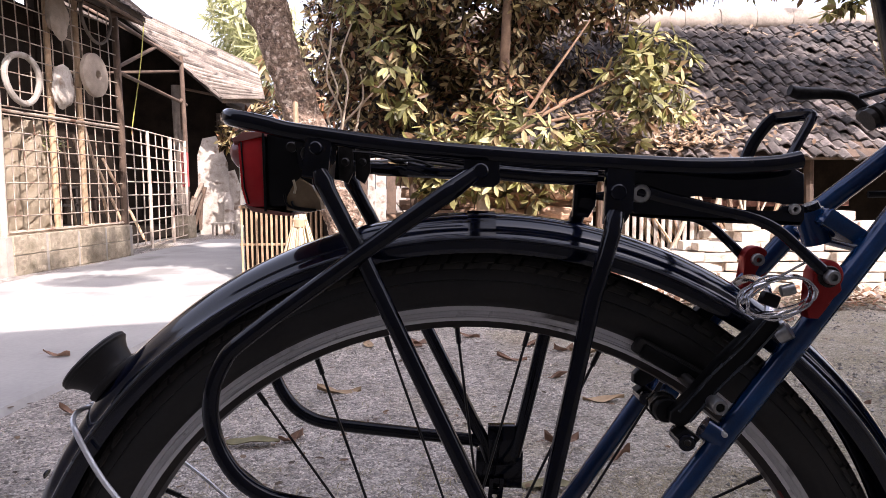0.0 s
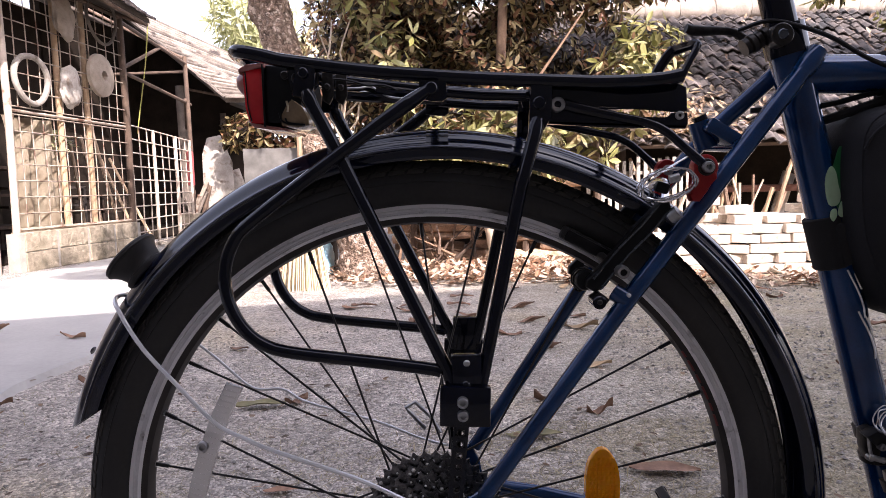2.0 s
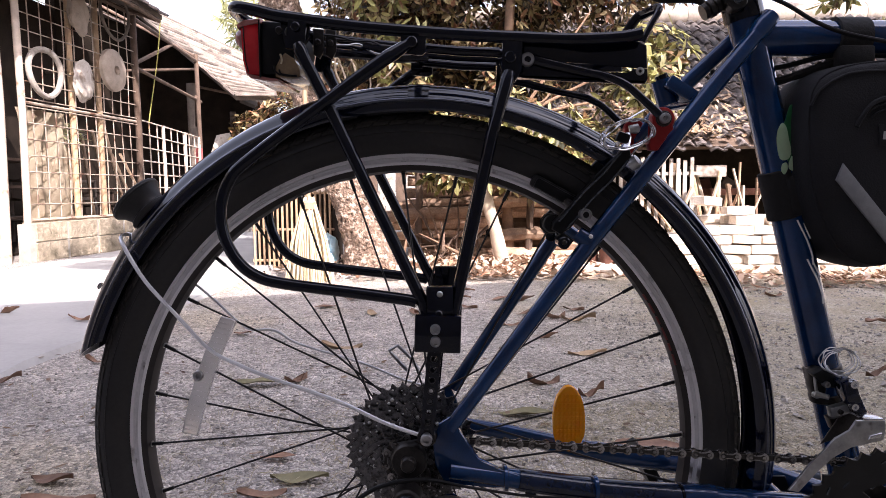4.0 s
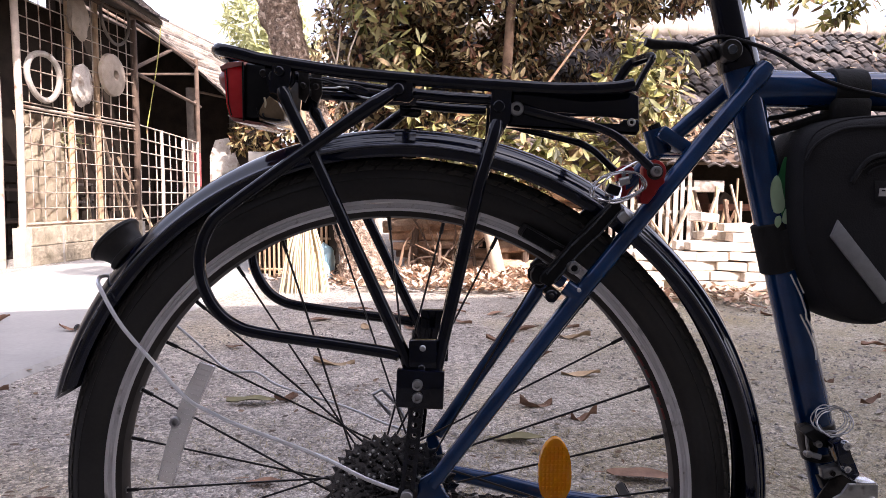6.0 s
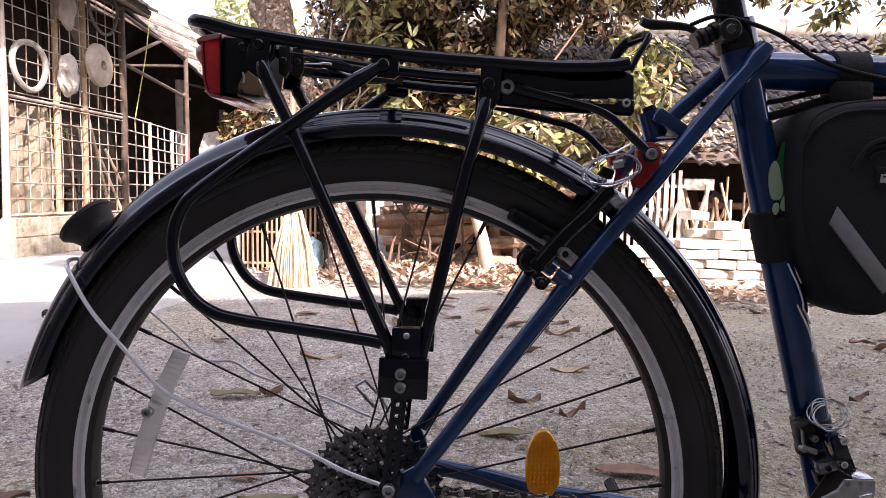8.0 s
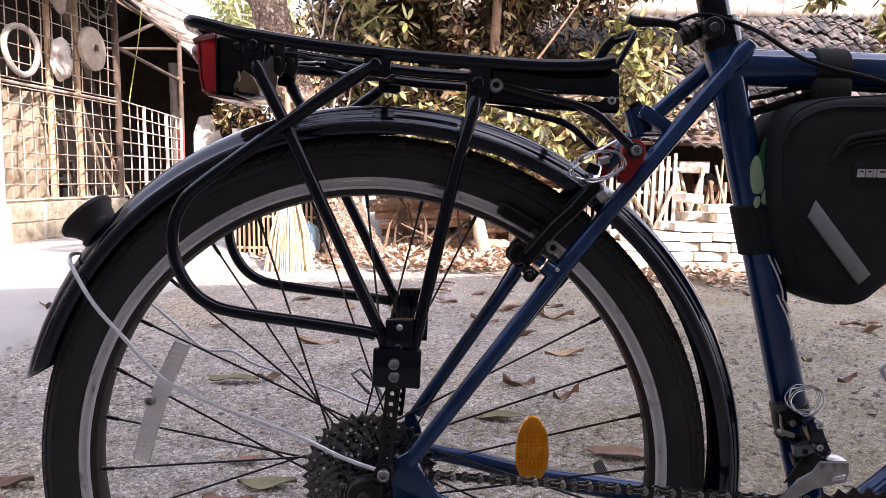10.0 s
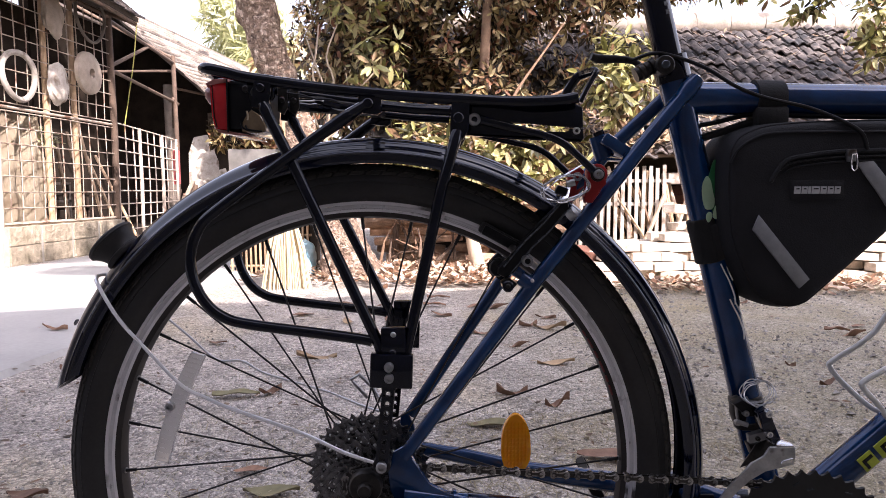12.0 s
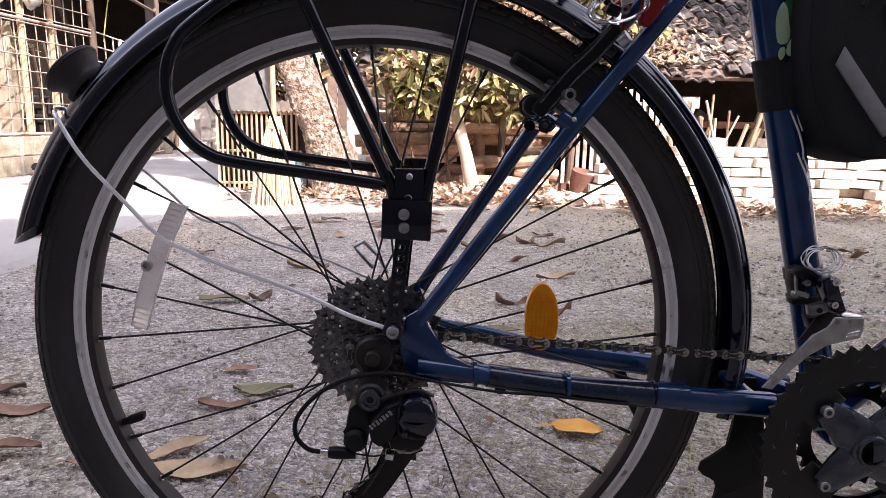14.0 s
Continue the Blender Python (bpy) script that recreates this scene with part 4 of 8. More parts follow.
    # rafters, braces
    for a, b in (((-3.57, 6.55, 2.50), (-3.9, 9.05, 2.52)), ((-3.6, 6.6, 1.98), (-3.95, 9.3, 1.96)), ((-3.62, 6.6, 2.0), (-3.75, 7.9, 2.5)), ((-3.25, 3.5, 2.52), (-3.25, 6.5, 2.44)), ((-3.25, 6.45, 2.44), (-5.9, 6.5, 3.40)), ((-3.9, 9.05, 2.58), (-5.6, 9.6, 3.5)), ((-3.9, 9.0, 2.0), (-4.4, 10.2, 1.7)),
                 ((-3.72, 4.3, 2.56), (-3.56, 6.55, 2.53)), ((-3.9, 9.05, 2.40), (-6.2, 9.1, 2.4)), ((-4.4, 10.3, 2.35), (-3.8, 11.4, 2.3))):
        # dark timber colour here stands for the shade under the roof
        tagged(part("brace", bar([a, b], 0.022, 7), DARKWOOD), "thin timber brace toned dark for the shade under the store roof", "brace", "roof braces")


store_house()


# ---- the bicycle: x along it, its right side towards -y, hub over the origin ----
HUB = Vector((0, 0, 0.332))
R_TYRE, R_RIM = 0.332, 0.283
BIKE = thing("bicycle", (0, 0, 0), "dark blue city bicycle with black rack and mudguard, parked on gravel", "bicycle")


def rear_wheel():
    wheel = part("rear_wheel", turned([(0.2825, -0.0118), (0.2775, -0.009), (0.2755, 0), (0.2775, 0.009), (0.2825, 0.0118), (0.287, 0.009), (0.287, -0.009)], HUB, seg=120, closed=True),
                 RIMDARK, BIKE, "dark rim with pale brake track and black spokes")
    for s in (-1, 1):
        for nm, prof, mat in (("brake_track", [(0.2820, 0.0113), (0.2834, 0.0124), (0.2852, 0.0128), (0.2857, 0.0122), (0.2855, 0.0095), (0.2820, 0.0095)], ALLOY),
                              ("worn_track", [(0.2858, 0.0119), (0.2866, 0.0122), (0.2876, 0.0118), (0.2886, 0.0122), (0.2900, 0.0120), (0.2900, 0.0095), (0.2858, 0.0095)], WORNTRACK),
                              ("brake_track", [(0.2902, 0.0122), (0.2908, 0.0129), (0.2937, 0.0127), (0.2940, 0.0105), (0.2902, 0.0095)], ALLOY)):
            part(nm, turned([(r, s * y) for r, y in prof], HUB, seg=120, closed=True), mat, wheel, "brushed grey brake track")
    # tyre: carcass, raised tread cap cut by slanted sipes
    prof = []
    for k in range(29):
        a = math.radians(-152 + k * 304 / 28)
        prof.append((0.3112 + 0.0210 * math.cos(a), 0.0234 * math.sin(a)))
    part("tyre", turned(prof, HUB, seg=160, closed=True), RUBBER, wheel, "dusty black tyre with slanted tread cuts")
    n = 120
    pitch = math.tau / n
    verts, faces = [], []
    for k in range(n):
        for side in (-1, 1):
            for first, last, lag in ((4, 24, 0.0), (26, 47, 0.35), (49, 60, 0.55)):
                o = len(verts)
                for lift in (0.0016 if last < 55 else 0.0011, -0.001):
                    for step in range(3):
                        a = math.radians(first + (last - first) * step / 2)
                        for u in (0.06, 0.90):
                            th = (k + u + lag + 0.55 * (first + (last - first) * step / 2 - 4) / 56 + (0.5 if side > 0 else 0)) * pitch
                            r = 0.3112 + (0.0210 + lift) * math.cos(a)
                            verts.append(HUB + Vector((math.cos(th) * r, side * (0.0234 + lift) * math.sin(a), math.sin(th) * r)))
                faces += [(o, o + 1, o + 3, o + 2), (o + 2, o + 3, o + 5, o + 4), (o, o + 6, o + 7, o + 1), (o + 4, o + 5, o + 11, o + 10),
                          (o, o + 2, o + 8, o + 6), (o + 2, o + 4, o + 10, o + 8), (o + 1, o + 7, o + 9, o + 3), (o + 3, o + 9, o + 11, o + 5)]
    tread = plain_mesh("tread", verts, faces, TREAD, wheel)
    tagged(tread, "dusty tread cap with slanted cuts", kind="stuff")
    for k, (a0, ln) in enumerate(((17, 2.4), (20.2, 1.6), (22.6, 2.8), (26.2, 1.8), (28.8, 2.4), (32.0, 1.4))):
        part("rim_mark", turned([(0.2785, -0.0109), (0.2772, -0.0104), (0.2766, -0.0092), (0.2772, -0.0092)], HUB, seg=4, start=math.radians(a0), sweep=math.radians(ln), closed=True), REDMARK, wheel, "plain red mark on the rim")
    part("sidewall_line", turned([(0.3135, -0.0226), (0.3142, -0.0238), (0.3152, -0.0224)], HUB, seg=120, closed=True), RUBBER, wheel)
    # spokes
    for side, flange, hole in ((-1, -0.020, 0.027), (1, 0.034, 0.024)):
        meshes = {}
        for k in range(16):
            rim_a = math.radians(181.4 + 22.5 * k + (0 if side < 0 else 11.25))
            lead = 1 if k % 2 else -1
            hub_a = rim_a + lead * math.radians(62)
            p = HUB + Vector((math.cos(rim_a) * 0.2765, -0.002 * -side, math.sin(rim_a) * 0.2765))
            q = HUB + Vector((math.cos(hub_a) * hole, flange + 0.0015 * lead, math.sin(hub_a) * hole))
            d = q - p
            key = round(d.length, 5)
            if key not in meshes:
                bm = bar([(0, 0, 0), (0, 0, 0.013), (0, 0, 0.0135), (0, 0, d.length)], [0.0019, 0.0019, 0.00105, 0.00105], 6)
                me = bpy.data.meshes.new("spoke")
                bm.to_mesh(me)
                bm.free()
                me.materials.append(SPOKEMAT)
                meshes[key] = me
            ob = new("spoke", meshes[key])
            ob.parent = wheel
            ob.matrix_basis = Matrix.Translation(p) @ d.to_track_quat("Z", "Y").to_matrix().to_4x4()
            seat = part("nipple_seat", turned([(0.0012, -0.001), (0.0032, 0), (0.0034, 0.0012)], p, d, 8), STEEL, wheel)
    part("hub", turned([(0.008, -0.052), (0.012, -0.03), (0.03, -0.0225), (0.03, -0.0185), (0.017, -0.012), (0.015, 0.0), (0.016, 0.025), (0.028, 0.0325), (0.028, 0.0365), (0.012, 0.045), (0.008, 0.06)], HUB, seg=28), OILY, wheel)
    a = math.radians(180 + 20.3)
    p = HUB + Vector((math.cos(a), 0, math.sin(a))) * 0.2765
    d = -Vector((math.cos(a), 0, math.sin(a)))
    part("valve", turned([(0.0042, 0), (0.0042, 0.006), (0.0052, 0.007), (0.0052, 0.021), (0.004, 0.0235), (0.0005, 0.024)], p, d, 12), PLASTIC, wheel, "black valve cap")
    # clear reflector, bowed along its arc
    bm = bmesh.new()
    cen = Vector((-0.205, 0, 0.402))
    pts = [(-0.1835, 0.462), (-0.1985, 0.432), (-0.2105, 0.402), (-0.2205, 0.372), (-0.2285, 0.342)]
    outer = [(x - 0.0078, z + 0.0022) for x, z in pts]
    inner = [(x + 0.0078, z - 0.0022) for x, z in pts]
    part("reflector", plate(outer + inner[::-1], -0.019, -0.012, 0.0012), CLEAR, wheel, "clear ribbed spoke reflector")
    bm = bmesh.new()
    for (x0, z0), (x1, z1) in zip(pts, pts[1:]):
        for k in range(6):
            x, z = x0 + (x1 - x0) * k / 6, z0 + (z1 - z0) * k / 6
            box(bm, (x, -0.0193, z), (0.0125, 0.0009, 0.0016), pose(0, 0, 0, 0, 16, 0))
    part("rib_field", bm, CLEAR, wheel)
    part("reflector_screw", socket_bolt((-0.2155, 0.4045), 0.0052, -0.0235), STEEL, wheel)
    ring = [(0.162 + 0.0165 * math.cos(a) * (1 - 0.12 * math.sin(a)), 0.352 + 0.035 * math.copysign(abs(math.sin(a)) ** 0.8, math.sin(a))) for a in (k * math.tau / 28 for k in range(28))]
    part("amber_reflector", plate(ring, 0.003, 0.012, 0.002), AMBER, wheel, "amber oval spoke reflector")
    bm = bmesh.new()
    rng = random.Random(4)
    for i in range(7):
        for j in range(12):
            x, z = -0.012 + i * 0.004, -0.026 + j * 0.0046
            if (x / 0.0145) ** 2 + (z / 0.031) ** 2 < 1:
                box(bm, (0.162 + x, 0.0028, 0.352 + z), (0.0030, 0.0008, 0.0034), pose(0, 0, 0, 12, 0, 30))
    part("prism_field", bm, AMBER, wheel)
    return wheel


CLEAR = material("clear reflector plastic", (0.90, 0.89, 0.88), (0.97, 0.96, 0.96), rough=0.18, scale=120, bump=0.25, coat=0.7, depth=0.0005)
CLEAR.node_tree.nodes["Principled BSDF"].inputs["Transmission Weight"].default_value = 0.70
rear_wheel()


def cassette():
    """Nine sprockets on the hub's right."""
    base = part("cassette", turned([(0.016, -0.055), (0.019, -0.054), (0.019, -0.02), (0.016, -0.02)], HUB, seg=24), OILY, BIKE, "oily black nine speed cassette")
    for k, teeth in enumerate((32, 28, 24, 21, 18, 16, 14, 12, 11)):
        root = teeth * 0.0127 / math.tau - 0.0036
        y = -0.0225 - k * 0.0040
        bm = toothed(bmesh.new(), (0, 0.332), y, 0.0019, root + 0.0064, root + 0.0008, max(root * 0.80, 0.0175), round(teeth * 1.22), 0.2 * k)
        if teeth > 16:
            arms = 6 if teeth < 28 else 9
            for a in range(arms):
                ang = a * 360 / arms + 17 * k
                mid, ln = (root * 0.82 + 0.018) / 2, root * 0.82 - 0.016
                part("sprocket_arm", block((math.cos(math.radians(ang)) * mid, y + 0.001, 0.332 + math.sin(math.radians(ang)) * mid), (ln, 0.0018, 0.0085), pose(0, 0, 0, 0, -ang, 0)), COG, base, smooth=False)
            # pale dots paint the glints of rivets and holes
            dots = bmesh.new()
            for a in range(teeth * 2):
                ang = a * math.pi / teeth + 0.1 + 0.7 * k + 0.05 * ((a * 11) % 5)
                rr = root * (0.80 + 0.04 * ((a * 7 + k) % 6))
                sz = 0.35 + 0.22 * ((a * 5 + k) % 4)
                turned([(0.0005 * sz, -0.0014), (0.0021 * sz, -0.0003)], (math.cos(ang) * rr, y, 0.332 + math.sin(ang) * rr), seg=6, bm=dots)
            part("rivet_glints", dots, SPECK, base)
        part("sprocket", bm, COG, base, smooth=False)
    part("lock_ring", turned([(0.009, -0.060), (0.0165, -0.060), (0.0175, -0.058), (0.0175, -0.055)], HUB, seg=24), OILY, base)


cassette()


def tube_part(name, pts, r, mat=None, parent=None, seg=16, label="", flat=1.0, smooth_line=False, per=6):
    line = curve_points(pts, per) if smooth_line else pts
    if hasattr(r, "__len__") and len(r) != len(line):
        r = [float(np.interp(i / (len(line) - 1) * (len(r) - 1), range(len(r)), r)) for i in range(len(line))]
    return part(name, bar(line, r, seg, flat=flat), mat or BLUE, parent or BIKE, label)


def bike_frame():
    axis_top, axis_low = Vector((0.3215, 0, 0.772)), Vector((0.453, 0, 0.262))
    seat = tube_part("seat_tube", [axis_top, axis_low], 0.0162, seg=24)
    up = (axis_top - axis_low).normalized()
    tube_part("seat_post", [axis_top - up * 0.05, axis_top + up * 0.19], 0.0138, BLACK, seg=20, label="black seat post")
    for k, ln in enumerate((0.007, 0.006, 0.007, 0.005, 0.006)):
        p = axis_top + up * (0.050 + 0.0085 * k)
        part("post_mark", block((p.x + 0.005, -0.0131, p.z), (0.0034, 0.001, ln * 0.7), pose(0, 0, 0, 0, -14.5, 0)), GREYSTRIPE, BIKE)
    tube_part("seat_collar", [axis_top - up * 0.022, axis_top + up * 0.004], 0.0185, BLACK, seg=24, label="black seat clamp")
    part("clamp_nut", pin((0.309, 0.764), 0.0098, -0.027, -0.012), OILY, BIKE)
    part("clamp_nut_socket", pin((0.309, 0.764), 0.0045, -0.0285, -0.026), GUNMETAL, BIKE)
    tube_part("clamp_screw", [(0.2985, -0.014, 0.763), (0.2985, 0.02, 0.763)], 0.006, OILY, seg=12)
    for k in range(4):
        p = Vector((0.2830 + 0.0050 * k, -0.010 - 0.001 * k, 0.7560 + 0.0026 * k))
        tube_part("clamp_barrel", [p, p + Vector((0.0038, 0, 0.0020))], 0.0088 if k % 2 else 0.0078, OILY, seg=14)
    tube_part("clamp_lever", [(0.302, 0.022, 0.766), (0.292, 0.026, 0.777), (0.275, 0.027, 0.780), (0.254, 0.024, 0.780), (0.243, 0.02, 0.782)], [0.0040, 0.0034, 0.0040, 0.0050, 0.0040], OILY, seg=12, label="worn quick release lever", smooth_line=True, flat=0.6)
    tube_part("top_tube", [(0.330, 0, 0.7335), (0.50, 0, 0.7305), (0.90, 0, 0.722)], 0.0172, seg=24)
    bb = Vector((0.453, 0, 0.258))
    dn = (Vector((0.578, 0, 0.372)) - bb).normalized()
    down = tube_part("down_tube", [bb, bb + dn * 0.62], 0.0185, seg=24)
    tube_part("head_tube", [(0.915, 0, 0.655), (0.885, 0, 0.755)], 0.021, seg=24)
    part("bottom_bracket", turned([(0.0205, -0.036), (0.0215, -0.034), (0.0215, 0.034), (0.0205, 0.036)], bb, seg=28), BLUE, BIKE)
    # decal of the down tube: plain blocks
    for k, (s, w) in enumerate(((0.123, 0.018), (0.150, 0.026), (0.19, 0.024))):
        p = bb + dn * s
        tn = Vector((-dn.z, 0, dn.x))
        bm = bmesh.new()
        box(bm, (0, 0, 0), (w, 0.0012, 0.018), bevel=0.0004)
        bm.transform(Matrix.Translation(p + Vector((0, -0.0184, 0)) + tn * 0.001) @ pose(0, 0, 0, 0, -math.degrees(math.atan2(dn.z, dn.x)), 0))
        part("decal", bm, LIME, down, "plain yellow green decal block")
        bm = bmesh.new()
        box(bm, (0.002, -0.0008, 0.003), (w * 0.55, 0.001, 0.0035))
        box(bm, (-w * 0.22, -0.0008, -0.001), (0.0035, 0.001, 0.0115))
        bm.transform(Matrix.Translation(p + Vector((0, -0.0188, 0)) + tn * 0.001) @ pose(0, 0, 0, 0, -math.degrees(math.atan2(dn.z, dn.x)), 0))
        part("decal_bar", bm, BLACK, down)
    for s, names in ((-1, "near"), (1, "far")):
        line = [(0.340, -0.0165, 0.745), (0.281, -0.033, 0.676), (0.17, -0.049, 0.538), (0.040, -0.062, 0.366)] if s < 0 else \
            [(0.336, 0.0165, 0.748), (0.270, 0.046, 0.682), (0.160, 0.064, 0.546), (0.040, 0.066, 0.366)]
        tube_part("seat_stay", line, [0.0080, 0.0081, 0.0077, 0.0072], seg=16)
        part("stay_cap", turned([(0.0085, -0.012), (0.0105, 0.0), (0.0085, 0.014), (0.003, 0.018)], (0.336, s * 0.0175, 0.7405), (0.62, -s * 0.12, 0.74), 14), BLUE, BIKE)
        tube_part("chain_stay", [(0.040, s * 0.0635, 0.326), (0.10, s * 0.06, 0.3165), (0.178, s * 0.050, 0.302), (0.275, s * 0.044, 0.291), (0.377, s * 0.038, 0.281), (0.44, s * 0.028, 0.262)],
                  [0.008, 0.0095, 0.0105, 0.012, 0.0125, 0.0125], seg=16)
        drop = [(0.026, 0.352), (0.029, 0.366), (0.036, 0.371), (0.045, 0.354), (0.0470, 0.342), (0.050, 0.331), (0.045, 0.319), (0.036, 0.3185), (0.029, 0.330)]
        if s < 0:
            drop = [(0.024, 0.352), (0.030, 0.372), (0.040, 0.378), (0.050, 0.366), (0.0565, 0.350), (0.066, 0.336), (0.085, 0.3285), (0.106, 0.3235), (0.106, 0.310), (0.080, 0.3105), (0.050, 0.3135), (0.034, 0.316), (0.026, 0.332)]
        part("dropout", plate(drop, s * 0.060, s * 0.0668, 0.0016), BLUE, BIKE)
        plate_in = [(-0.016, 0.338), (-0.010, 0.352), (0.012, 0.356), (0.016, 0.332), (0.012, 0.316), (-0.008, 0.318)]
        part("axle_plate", plate(plate_in, s * 0.0605, s * 0.066, 0.001), OILY, BIKE)
    part("stay_bridge", bar([(0.272, -0.034, 0.670), (0.266, 0.046, 0.676)], 0.0062, 14), BLUE, BIKE)
    part("bridge_stub", block((0.2615, -0.014, 0.6810), (0.036, 0.034, 0.013), pose(0, 0, 0, 0, 33, 0), 0.003), BLUE, BIKE)
    part("bridge_boss", bar([(0.2520, -0.010, 0.6700), (0.2445, -0.010, 0.6935)], 0.0098, 16), BLUE, BIKE)
    part("bridge_bolt", bar([(0.2475, -0.012, 0.690), (0.2440, -0.012, 0.698)], 0.0062, 12), BLACK, BIKE)
    part("chain_stay_bridge", bar([(0.36, -0.04, 0.287), (0.36, 0.04, 0.287)], 0.007, 12), BLUE, BIKE)
    # wraps and cable stop on the near chain stay
    for x in (0.092, 0.178, 0.262, 0.290):
        t = (x - 0.10) / 0.175
        z, y = 0.3165 - 0.0255 * t, -0.060 + 0.016 * t
        part("tape_ring", turned([(0.0115, -0.0022), (0.0125, -0.0016), (0.0125, 0.0016), (0.0115, 0.0022)], (x, y, z), (1, 0.1, -0.15), 18), BLACK if x > 0.2 else BLUE, BIKE)
    tube_part("stay_wrap", [(0.104, -0.0598, 0.3159), (0.178, -0.0502, 0.3020), (0.258, -0.0450, 0.2930)], [0.0106, 0.0116, 0.0127], NAVYTAPE, seg=16, label="glossy dark tape round the chain stay", smooth_line=True)
    tube_part("stay_wrap", [(0.262, -0.0450, 0.2935), (0.294, -0.043, 0.2905)], 0.0130, BLUE, seg=16, label="dark protective wrap on the chain stay")
    part("cable_stop", pin((0.1165, 0.3035), 0.0055, -0.062, -0.05), PLASTIC, BIKE)
    # stickers on the seat tube
    def on_tube(pts, y, mat, label):
        part("sticker", plate([(p.x, p.z) for p in curve_points([(x, 0, z) for x, z in pts], 3, True)], y, y + 0.0012, 0.0003), mat, seat, label)
    on_tube([(0.366, 0.668), (0.362, 0.655), (0.358, 0.640), (0.359, 0.628), (0.371, 0.606), (0.376, 0.612), (0.375, 0.64), (0.372, 0.662)], -0.0165, GREENSTICK, "dark green sticker on the seat tube")
    on_tube([(0.3585, 0.651), (0.3545, 0.644), (0.354, 0.632), (0.3575, 0.617), (0.365, 0.6165), (0.3675, 0.624), (0.365, 0.635), (0.3625, 0.646)], -0.0178, PALESTICK, "pale green blob on a sticker")
    on_tube([(0.360, 0.612), (0.359, 0.606), (0.362, 0.602), (0.365, 0.607), (0.364, 0.613)], -0.0178, PALESTICK, "pale green blob on a sticker")
    on_tube([(0.367, 0.616), (0.366, 0.608), (0.371, 0.606), (0.372, 0.616), (0.3705, 0.622)], -0.0178, PALESTICK, "pale green blob on a sticker")
    for off, z0 in ((0.0, 0.0), (0.011, -0.038)):
        pts = [(0.3765 + off, -0.0162, 0.558 + z0), (0.380 + off, -0.0164, 0.551 + z0), (0.387 + off, -0.0160, 0.538 + z0), (0.393 + off, -0.0150, 0.523 + z0), (0.394 + off, -0.0146, 0.514 + z0)]
        part("pinstripe", bar(curve_points(pts, 5), 0.0009, 6), ZINC, seat, "thin silver decal line")
        pts = [(x + 0.004, y + 0.002, z + 0.002) for x, y, z in pts[:3]]
        part("pinstripe", bar(curve_points(pts, 5), 0.0008, 6), ZINC, seat, "thin silver decal line")
    # thin cable from the post to the bag
    tube_part("brake_cable", [(0.283, 0.0, 0.774), (0.300, -0.017, 0.7775), (0.324, -0.021, 0.772), (0.353, -0.024, 0.760), (0.382, -0.026, 0.742), (0.412, -0.028, 0.730), (0.453, -0.034, 0.719), (0.483, -0.044, 0.704), (0.498, -0.05, 0.692), (0.505, -0.049, 0.676)], 0.0020, PLASTIC, seg=8, label="black cable housing", smooth_line=True)
    tube_part("rear_cable", [(0.30, 0.012, 0.704), (0.36, 0.0, 0.706), (0.41, -0.006, 0.716), (0.47, -0.008, 0.7135), (0.60, -0.012, 0.7115)], 0.0026, PLASTIC, seg=8, label="black cable housing", smooth_line=True)


bike_frame()


GUARD = HUB + Vector((0.0062, 0, 0))


